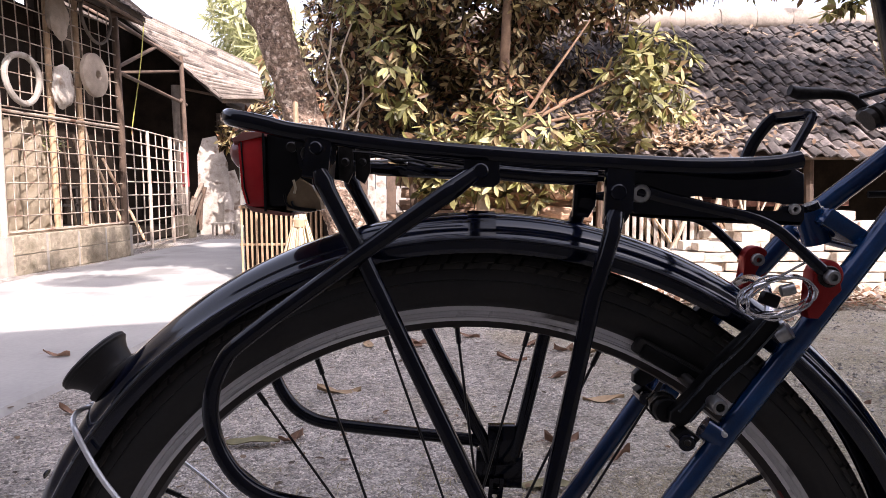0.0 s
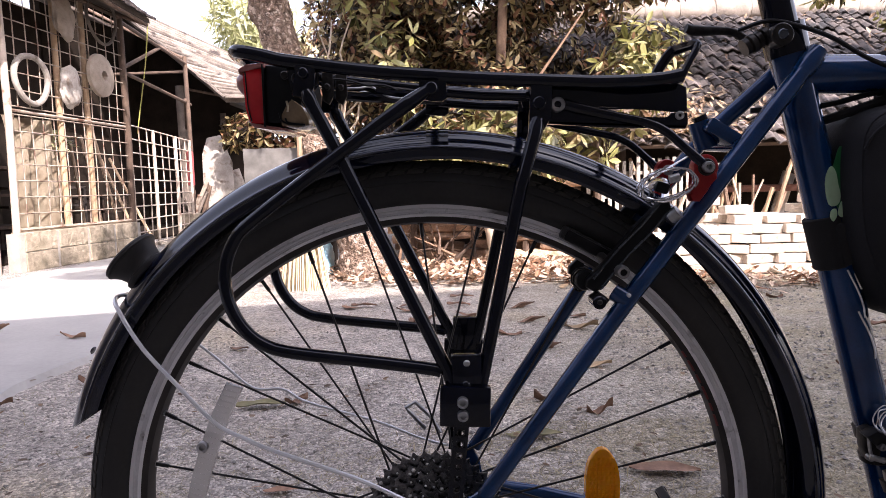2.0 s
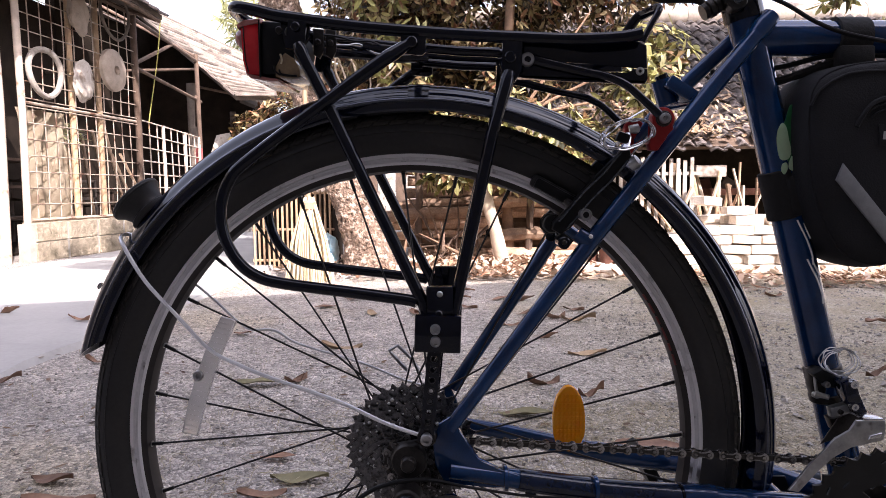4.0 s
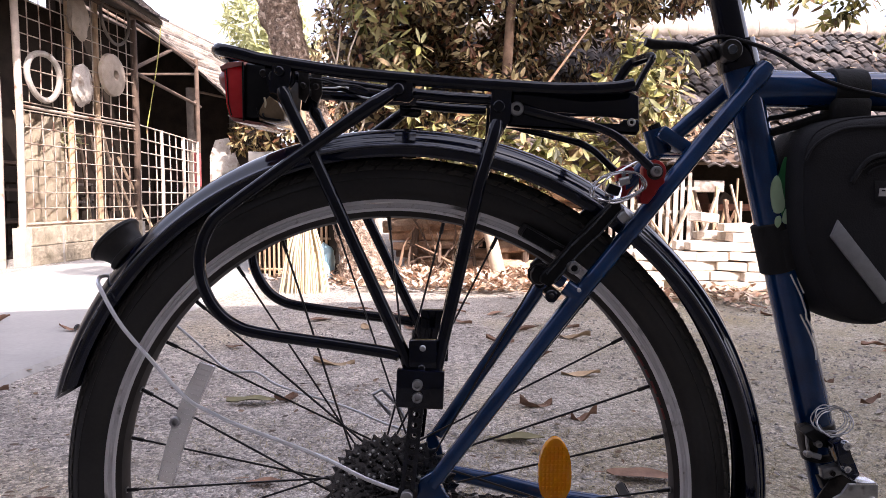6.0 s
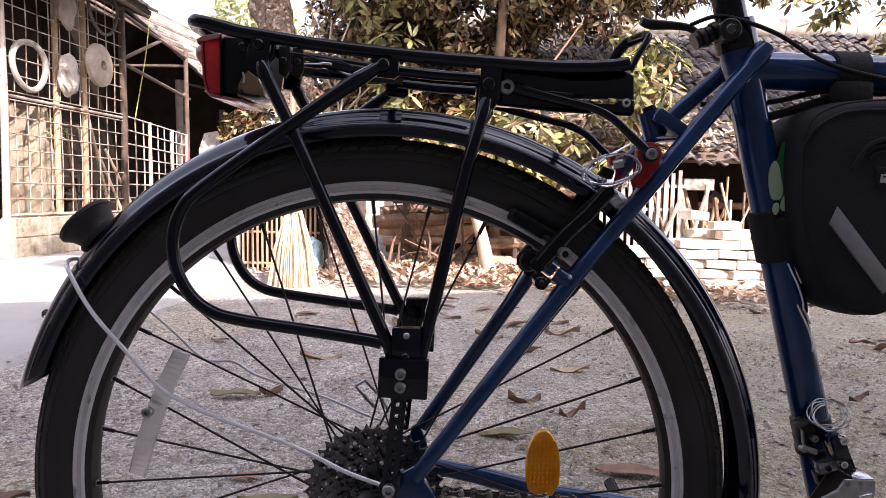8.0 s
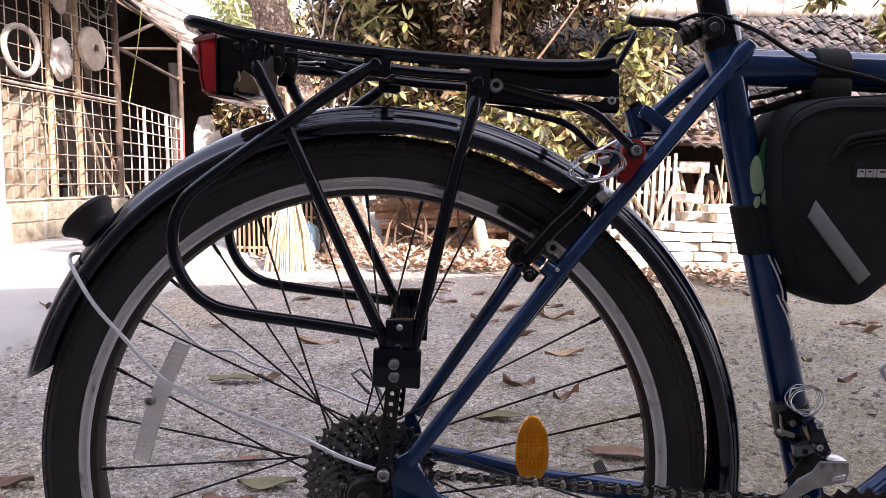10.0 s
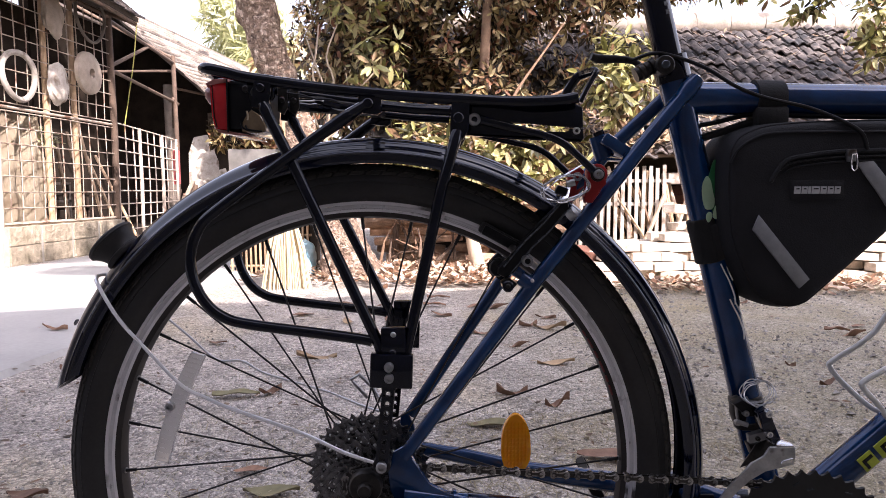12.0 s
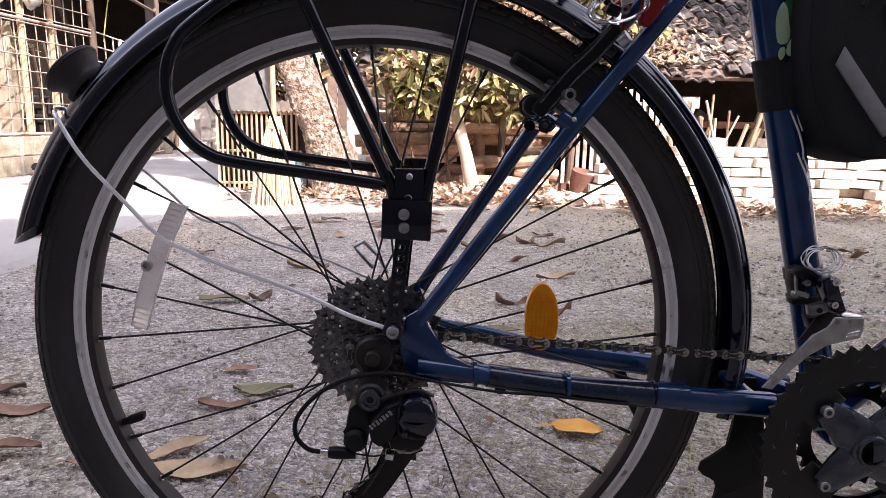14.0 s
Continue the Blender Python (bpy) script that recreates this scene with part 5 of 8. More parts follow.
def mudguard():
    half = [(0.0, 0.3612), (0.0060, 0.3609), (0.0110, 0.3600), (0.0155, 0.3584), (0.0195, 0.3560), (0.0228, 0.3530), (0.0250, 0.3500), (0.0262, 0.3474), (0.0290, 0.3456), (0.0293, 0.3438), (0.0280, 0.3425), (0.0282, 0.3385), (0.0280, 0.3352)]
    prof = [(r, -y) for y, r in half[::-1]] + [(r, y) for y, r in half[1:10]]
    inner = [(r - 0.0015, y * 0.97) for r, y in prof][::-1]
    shell = turned(prof + inner, GUARD, seg=110, start=math.radians(-12), sweep=math.radians(175.9), closed=True)
    # the tail is cut aslant: the crown runs on past the lips
    for v in shell.verts:
        d = v.co - GUARD
        r, ang = math.hypot(d.x, d.z), math.degrees(math.atan2(d.z, d.x))
        if ang > 154:
            f = min(1.0, max(0.0, (r - 0.335) / 0.026))
            turn_by = math.radians(ang + (ang - 154) / 9.9 * (f * 5.0 - 3.0))
            v.co = GUARD + Vector((math.cos(turn_by) * r, d.y, math.sin(turn_by) * r))
    guard = part("mudguard", shell, GLOSS, BIKE, "glossy black rounded rear mudguard, sky blue put into its tone")
    # strip laid along the lip in place of its reflected streak
    part("lip_glint", turned([(0.3456, -0.0293), (0.3447, -0.0299), (0.3438, -0.0293)], GUARD, seg=60, start=math.radians(-11), sweep=math.radians(164)), LIPGLINT, guard, "thin pale strip standing in for the highlight on the mudguard lip")
    part("far_skirt", turned([(0.3508, 0.0258), (0.3355, 0.0280), (0.3355, 0.0268), (0.3508, 0.0246)], GUARD, seg=50, start=math.radians(88), sweep=math.radians(75.9), closed=True), GLOSS, guard)
    # pale rim at the tail end
    part("tail_edge", turned([(0.3612, 0.006), (0.3622, 0.007), (0.3622, 0.012), (0.3612, 0.013)], GUARD, seg=10, start=math.radians(151), sweep=math.radians(12)), CHROME, guard, "bright edge at the tail")
    part("band", turned([(0.3612, 0), (0.3598, -0.0110), (0.3558, -0.0195), (0.3474, -0.0262), (0.3440, -0.0293), (0.3440, -0.0300), (0.3478, -0.0272), (0.3566, -0.0203), (0.3607, -0.0112), (0.3621, 0)], GUARD, seg=4, start=math.radians(87.6), sweep=math.radians(3.2)), BLACK, guard, "black band round the mudguard")
    # stays
    near = [(-0.2860, 0.010, 0.5430), (-0.2890, -0.004, 0.5470), (-0.2885, -0.019, 0.5455), (-0.2800, -0.031, 0.5370), (-0.256, -0.040, 0.504), (-0.222, -0.047, 0.470), (-0.189, -0.052, 0.438), (-0.160, -0.060, 0.4265), (-0.134, -0.064, 0.417), (-0.063, -0.069, 0.3935), (-0.02, -0.072, 0.3745), (0.012, -0.074, 0.3640)]
    tube_part("stay_wire", near, 0.0020, ZINC, guard, seg=8, label="bright bent wire stay", smooth_line=True)
    far = [(x, -y, z) for x, y, z in near[1:]]
    far[6] = (-0.16, 0.058, 0.434)
    tube_part("stay_wire", far, 0.0015, ZINC, guard, seg=8, label="bright bent wire stay", smooth_line=True)
    tube_part("stay_loop", [(-0.012, 0.07, 0.385), (-0.028, 0.07, 0.403), (-0.032, 0.07, 0.408), (-0.022, 0.07, 0.414), (-0.006, 0.07, 0.398), (0.004, 0.07, 0.380)], 0.0022, STEEL, guard, seg=7)
    bolt = part("stay_bolt", socket_bolt((0.019, 0.362), 0.0056, -0.083), STEEL, guard)
    part("stay_washer", pin((0.019, 0.362), 0.0090, -0.077, -0.066), OILY, guard)
    for a, mat in ((153.5, GLOSS), (54, GLOSS)):
        v = Vector((math.cos(math.radians(a)), 0, math.sin(math.radians(a))))
        part("rivet", turned([(0.0, 0.0022), (0.003, 0.0015), (0.004, 0.0)], HUB + v * 0.3615, v, 10), BLACK, guard)
    # round rear reflector in a rubber cup with a flared mouth
    ax, foot = Vector((-0.733, 0, 0.68)).normalized(), Vector((-0.2665, 0, 0.5695))
    part("reflector_cup", turned([(0.0205, -0.004), (0.0222, -0.001), (0.0222, 0.0008), (0.0202, 0.0024), (0.0199, 0.0050), (0.0222, 0.0115), (0.0256, 0.0165), (0.0274, 0.0190), (0.0278, 0.0210), (0.0266, 0.0224), (0.0246, 0.0218)], foot, ax, 36), RUBBER, guard, "black rubber reflector cup")
    part("cup_ridge", turned([(0.0262, 0.0170), (0.0279, 0.0186), (0.0277, 0.0196)], foot, ax, 36), RUBBER, guard)
    part("cup_lens", turned([(0.0, 0.0222), (0.014, 0.0214), (0.0250, 0.0196)], foot, ax, 30), REDPLASTIC, guard, "red reflector face")
    # lower flap at the front end
    flap = [(0.358, 0.284), (0.368, 0.270), (0.377, 0.245), (0.374, 0.228), (0.372, 0.205), (0.356, 0.194), (0.345, 0.187), (0.343, 0.178), (0.348, 0.172), (0.362, 0.166), (0.366, 0.158), (0.363, 0.146), (0.358, 0.125), (0.352, 0.10), (0.40, 0.09), (0.418, 0.13), (0.414, 0.19), (0.406, 0.25), (0.394, 0.284)]
    bm = plate(flap, 0.022, 0.026, 0.001)
    part("mud_flap", bm, PLASTIC, guard, "crumpled black rubber mud flap")
    tube_part("flap_wire", [(0.386, 0.018, 0.225), (0.396, 0.016, 0.205), (0.407, 0.015, 0.186), (0.405, 0.016, 0.170), (0.388, 0.018, 0.160), (0.372, 0.02, 0.150)], 0.0006, OILY, guard, seg=6, smooth_line=True)
    return guard


mudguard()


def luggage_rack():
    line = [(-0.148, 0.7565), (-0.130, 0.7525), (-0.117, 0.749), (-0.092, 0.745), (-0.043, 0.738), (0.006, 0.733), (0.055, 0.729), (0.104, 0.726), (0.152, 0.7235), (0.195, 0.7245), (0.214, 0.7275)]
    pts = [(x, -0.055, z) for x, z in line[::-1]]
    pts += [(-0.156, -0.047, 0.7585), (-0.162, -0.028, 0.7600), (-0.164, 0, 0.7605), (-0.162, 0.028, 0.7600), (-0.156, 0.047, 0.7585)]
    pts += [(x, 0.055, z) for x, z in line]
    rack = part("luggage_rack", bar(curve_points(pts, 4), 0.0057, 12), BLACK, BIKE, "black enamelled tubular luggage rack")
    tube_part("deck_rod", [(-0.163, 0.0, 0.759), (-0.11, 0.0, 0.746), (0.0, 0.0, 0.7305), (0.10, 0.0, 0.7225), (0.215, 0.0, 0.7205)], 0.0042, BLACK, rack, seg=10, smooth_line=True)
    for x, z in ((-0.105, 0.7465), (0.008, 0.7320), (0.098, 0.7255), (0.208, 0.726)):
        tube_part("deck_cross_rod", [(x, -0.055, z), (x, 0.055, z)], 0.0045, BLACK, rack, seg=10)
    for s in (-1, 1):
        side = [(0.090, 0.728), (0.150, 0.7235), (0.213, 0.7225), (0.2205, 0.7185), (0.2214, 0.6985), (0.2075, 0.6985), (0.2040, 0.7005), (0.150, 0.7045), (0.139, 0.7040), (0.134, 0.7010), (0.139, 0.6975), (0.150, 0.6965), (0.2040, 0.6935), (0.2075, 0.6955), (0.2079, 0.6980), (0.2215, 0.6980), (0.222, 0.689), (0.2195, 0.6845), (0.150, 0.6875), (0.098, 0.6925), (0.092, 0.699)]
        if s > 0:
            side = [(0.090, 0.728), (0.150, 0.7235), (0.213, 0.7225), (0.2205, 0.7185), (0.221, 0.712), (0.150, 0.7125), (0.094, 0.716)]
        part("side_plate", plate(side, s * 0.0485, s * 0.0455, 0.0008), BLACK, rack, "black pressed steel side plate")
        if s < 0:
            part("plate_flange", plate([(0.095, 0.6925), (0.219, 0.6855), (0.219, 0.6870), (0.095, 0.6940)], s * 0.0485, s * 0.036), BLACK, rack)
        if s < 0:
            part("rack_bolt", socket_bolt((0.1125, 0.7065), 0.0062, -0.0565), STEEL, rack)
            part("plate_screw", socket_bolt((0.2145, 0.6955), 0.0036, -0.0515), SPECK, rack)
        # rear strut, front strut, pannier hoop
        y = s * 0.066
        tube_part("strut", [(-0.0950, s * 0.0585, 0.722), (-0.0925, s * 0.060, 0.7155), (-0.0895, s * 0.061, 0.709), (-0.069, s * 0.064, 0.669), (-0.020, s * 0.071, 0.566), (0.017, s * 0.077, 0.488), (0.021, s * 0.078, 0.470)],
                  [0.0052, 0.0068, 0.0058, 0.0056, 0.0056, 0.0056, 0.004], BLACK, rack, seg=12)
        part("strut_head", block((-0.0965, s * 0.0575, 0.732), (0.018, 0.005, 0.030), pose(0, 0, 0, 0, 8, 0), 0.002), BLACK, rack)
        part("strut_rivet", pin((-0.0965, 0.737), 0.0042, min(s * 0.0635, s * 0.061), max(s * 0.0635, s * 0.061)), BLACK, rack)
        tube_part("front_strut", [(0.0955, s * 0.059, 0.6945), (0.0938, s * 0.061, 0.688), (0.0922, s * 0.064, 0.681), (0.080, s * 0.067, 0.640), (0.060, s * 0.072, 0.548), (0.044, s * 0.077, 0.476)],
                  [0.0052, 0.0064, 0.0058, 0.0058, 0.0058, 0.0054], BLACK, rack, seg=12)
        part("strut_head", plate([(0.090, 0.724), (0.108, 0.722), (0.107, 0.696), (0.101, 0.686), (0.088, 0.687)], s * 0.0590, s * 0.0520, 0.0014), BLACK, rack)
        part("strut_rivet", pin((0.0965, 0.7075), 0.0052, min(s * 0.0630, s * 0.0570), max(s * 0.0630, s * 0.0570)), BLACK, rack)
        hoop = [(0.008, s * 0.060, 0.7225), (-0.008, s * 0.066, 0.711), (-0.016, s * 0.0685, 0.7055), (-0.060, s * 0.0705, 0.675), (-0.139, s * 0.072, 0.6185), (-0.158, s * 0.072, 0.5995), (-0.1665, s * 0.072, 0.5755),
                (-0.1645, s * 0.072, 0.5495), (-0.153, s * 0.072, 0.5265), (-0.136, s * 0.072, 0.5125), (-0.111, s * 0.0725, 0.5055), (-0.041, s * 0.074, 0.4965), (0.004, s * 0.076, 0.4905), (0.012, s * 0.077, 0.488)]
        tube_part("pannier_hoop", hoop, [0.0045, 0.0062, 0.0062] + [0.0054] * 11, BLACK, rack, seg=12, smooth_line=True, per=5)
        part("hoop_bracket", plate([(-0.002, 0.735), (0.021, 0.733), (0.021, 0.714), (0.017, 0.711), (-0.002, 0.713)], s * 0.0535, s * 0.0585, 0.001), BLACK, rack)
        part("strut_rivet", pin((0.0085, 0.7215), 0.005, min(s * 0.066, s * 0.058), max(s * 0.066, s * 0.058)), BLACK, rack)
        # adjustable foot
        foot_up = [(0.022, 0.497), (0.044, 0.497), (0.044, 0.505), (0.040, 0.5075), (0.026, 0.5075), (0.022, 0.505)]
        z0 = 0.0
        part("foot_head", block((0.0325, s * 0.078, 0.4855), (0.0245, 0.010, 0.036), bevel=0.0015), BLACK, rack)
        part("foot_clamp", block((0.0305, s * 0.0835, 0.4615), (0.0415, 0.009, 0.0335), pose(0, 0, 0, 0, 2, 0), 0.0012), BLACK, rack, "black clamp plate with two bolts")
        if s < 0:
            for z in (0.4665, 0.4555):
                part("clamp_bolt", socket_bolt((0.0285, z), 0.0046, -0.0935), STEEL, rack)
            part("head_bolt", pin((0.0325, 0.497), 0.0028, -0.0845, -0.082), STEEL, rack)
            part("head_bolt", pin((0.0315, 0.479), 0.0034, -0.0845, -0.082), BLACK, rack)
        # perforated strip: rails with cross webs leave real holes
        strip = bmesh.new()
        a, b = Vector((0.0280, s * 0.0790, 0.452)), Vector((0.0188, s * 0.0740, 0.362))
        d = (b - a).normalized()
        ang = math.degrees(math.atan2(d.x, -d.z))
        for off in (-0.0046, 0.0046):
            box(strip, (a + b) / 2 + Vector((off, 0, 0)), (0.0036, 0.003, (b - a).length + 0.006), pose(0, 0, 0, 0, -ang, 0))
        for k in range(10):
            box(strip, a.lerp(b, k / 9), (0.0095, 0.003, 0.0048), pose(0, 0, 0, 0, -ang, 0))
        part("perforated_strip", strip, BLACK, rack, "black strip with a row of holes", smooth=False)
        for k in range(9):
            p = a.lerp(b, (k + 0.5) / 9)
            part("eyelet", turned([(0.0022, -0.0004), (0.0029, -0.0010), (0.0034, 0)], (p.x, p.y - 0.0015 if s < 0 else p.y + 0.0015, p.z), (0, 1 if s < 0 else -1, 0), 12, closed=True), OILY, rack)
    # upper stays to the frame clamps
    for s in (-1, 1):
        pts = [(0.106, s * 0.051, 0.7075), (0.118, s * 0.052, 0.7070), (0.130, s * 0.053, 0.7035), (0.163, s * 0.053, 0.6955), (0.184, s * 0.0535, 0.6905), (0.201, s * 0.0545, 0.6825), (0.216, s * 0.0555, 0.6695), (0.234, s * 0.0565, 0.6525)]
        if s > 0:
            pts = [(x, y, z - 0.004) for x, y, z in pts]
        tube_part("frame_stay", pts, [0.0030, 0.0046, 0.0042, 0.0037, 0.0037, 0.0037, 0.0037, 0.0044], BLACK, rack, seg=10, smooth_line=True, flat=0.75)
        # teardrop clamp round its bolt
        cl = [(0.2345 + 0.0108 * math.cos(math.radians(a)), 0.652 + 0.0108 * math.sin(math.radians(a))) for a in range(-50, 171, 20)]
        cl += [(0.2265, 0.6400), (0.2215, 0.6300), (0.2235, 0.6240), (0.2300, 0.6235), (0.2370, 0.6330)]
        part("frame_clamp", plate(cl, s * 0.0565, s * 0.0440, 0.0022), REDCLAMP, rack, "red anodised frame clamp")
        if s > 0:
            part("clamp_nut", turned([(0.0022, 0.0455), (0.0022, 0.0400), (0.0046, 0.0400), (0.0052, 0.0412), (0.0052, 0.0445)], (0.2345, 0, 0.652), seg=14), STEEL, rack)
        part("clamp_washer", pin((0.2345, 0.652), 0.0072, min(s * 0.0585, s * 0.056), max(s * 0.0585, s * 0.056), edge=0.0006), OILY, rack)
        part("clamp_bolt", turned([(0.0, s * -0.002), (0.0024, s * -0.002), (0.0024, s * 0.002), (0.0042, s * 0.002), (0.0048, s * 0.0012), (0.0048, s * -0.006)], (0.2345, s * 0.0615, 0.652), seg=18), STEEL, rack)
    # spring clip
    clip = [(0.2235, -0.020, 0.727), (0.231, -0.020, 0.742), (0.2395, -0.018, 0.7570), (0.238, -0.013, 0.7600), (0.232, 0.010, 0.7605), (0.2265, 0.015, 0.7580), (0.216, 0.018, 0.742), (0.210, 0.018, 0.727)]
    tube_part("spring_clip", clip, 0.0032, BLACK, rack, seg=10, label="black sprung clip loop", smooth_line=True, per=4, flat=1.5)
    # hinge plates, wires and the sprung arm under the deck
    rng = random.Random(9)
    for x, y in ((-0.083, -0.034), (-0.072, -0.030)):
        part("hinge_plate", plate([(x - 0.004, 0.742), (x + 0.006, 0.741), (x + 0.006, 0.722), (x + 0.002, 0.714), (x - 0.004, 0.718)], y, y + 0.003, 0.0006), OILY, rack)
        part("hinge_pin", pin((x + 0.001, 0.729), 0.0028, y - 0.004, y + 0.005), OILY, rack)
    for k in range(6):
        lift = rng.uniform(-0.004, 0.006)
        pts = [(-0.076 + 0.0155 * i + rng.uniform(-0.003, 0.003), -0.032 + 0.011 * k + rng.uniform(-0.004, 0.004), 0.7315 - 0.0016 * i + lift + rng.uniform(-0.005, 0.005)) for i in range(6)]
        pts.append((0.012, pts[-1][1], 0.7235))
        tube_part("loose_wire", pts, (0.0011, 0.0014, 0.0010)[k % 3], (PLASTIC, OILY, STEEL)[k % 3], rack, seg=6, smooth_line=True)
    tube_part("wire_sleeve", [(-0.040, -0.030, 0.7265), (-0.022, -0.031, 0.7225), (-0.002, -0.031, 0.7215)], 0.0032, BLACK, rack, seg=9, smooth_line=True)
    tube_part("clip_arm", [(0.012, -0.036, 0.7225), (0.050, -0.036, 0.7185), (0.088, -0.036, 0.7165)], 0.0045, BLACK, rack, seg=10)
    tube_part("clip_arm", [(0.012, 0.036, 0.7225), (0.050, 0.036, 0.7185), (0.088, 0.036, 0.7165)], 0.0045, BLACK, rack, seg=10)
    tube_part("light_arm", [(-0.09, 0.0, 0.728), (-0.05, 0.0, 0.724), (0.02, 0.0, 0.720)], 0.0045, BLACK, rack, seg=8)
    return rack


luggage_rack()


def rear_light():
    body = part("rear_light", plate([(-0.136, 0.7495), (-0.112, 0.748), (-0.104, 0.744), (-0.101, 0.730), (-0.103, 0.712), (-0.109, 0.700), (-0.128, 0.6975), (-0.137, 0.699)], -0.040, 0.040, 0.006), PLASTIC, BIKE, "black rear light housing")
    part("lens", plate([(-0.1362, 0.7465), (-0.1500, 0.7450), (-0.1545, 0.7415), (-0.1530, 0.7120), (-0.1505, 0.7015), (-0.1470, 0.6985), (-0.1362, 0.6985)], -0.0405, 0.0405, 0.003), REDPLASTIC, body, "bright red plastic lens")
    # paler than the lens to paint the slanted highlight on its top
    part("lens_cap", plate([(-0.1340, 0.7505), (-0.1500, 0.7490), (-0.1575, 0.7450), (-0.1560, 0.7410), (-0.1500, 0.7445), (-0.1340, 0.7462)], -0.0412, 0.0412, 0.0012), PINKLENS, body, "pale top cap of the lens, its highlight put into the colour")
    part("lens_groove", bar([(-0.1510, -0.0409, 0.7425), (-0.1497, -0.0409, 0.7120), (-0.1470, -0.0409, 0.7010)], 0.0006, 6), PLASTIC, body)
    part("lens_seam", plate([(-0.1368, 0.7490), (-0.1352, 0.7490), (-0.1352, 0.6960), (-0.1368, 0.6960)], -0.0414, 0.0414, 0.0003), PLASTIC, body)
    part("lower_lens", plate([(-0.1515, 0.7015), (-0.1455, 0.6958), (-0.1280, 0.6932), (-0.120, 0.6928), (-0.119, 0.6948), (-0.130, 0.6962), (-0.1445, 0.6990)], -0.0402, 0.0402, 0.001), PINKLENS, body, "pale clear lower edge of the lens")
    part("tan_corner", plate([(-0.1220, 0.6965), (-0.1215, 0.7060), (-0.1165, 0.7150), (-0.1120, 0.7190), (-0.1035, 0.7130), (-0.0985, 0.7040), (-0.0975, 0.6970), (-0.108, 0.6950)], -0.0418, 0.0380, 0.002), TANGLASS, body, "tan lower corner of the lamp")
    for off in (0.0, 0.0048):
        pts = [(-0.1225 + off, -0.0425, 0.7075 - off), (-0.1205 + off, -0.0428, 0.7005 - off * 0.3), (-0.1130 + off, -0.0428, 0.6975), (-0.1010, -0.0425, 0.6968)]
        part("corner_rib", bar(curve_points(pts, 5), 0.0009, 6), PLASTIC, body)
    part("corner_slot", bar(curve_points([(-0.1160, -0.0428, 0.7170), (-0.1148, -0.043, 0.7120), (-0.1155, -0.0428, 0.7080)], 4), 0.0009, 6), STRAW, body)
    part("bulge", turned([(0.0, 0.0105), (0.005, 0.0095), (0.009, 0.006), (0.011, 0.0), (0.0105, -0.006)], (-0.1550, -0.020, 0.7345), (-1, -0.1, 0.25), 22), PINKLENS, body, "pale pink round reflector bulge")
    part("screw", pin((-0.117, 0.739), 0.0035, -0.043, -0.039), OILY, body)
    part("bracket", plate([(-0.114, 0.752), (-0.086, 0.748), (-0.086, 0.730), (-0.092, 0.722), (-0.100, 0.716), (-0.110, 0.724)], -0.052, -0.046, 0.001), BLACK, body)
    part("bracket_nut", pin((-0.102, 0.7335), 0.0055, -0.058, -0.050), OILY, body)


rear_light()


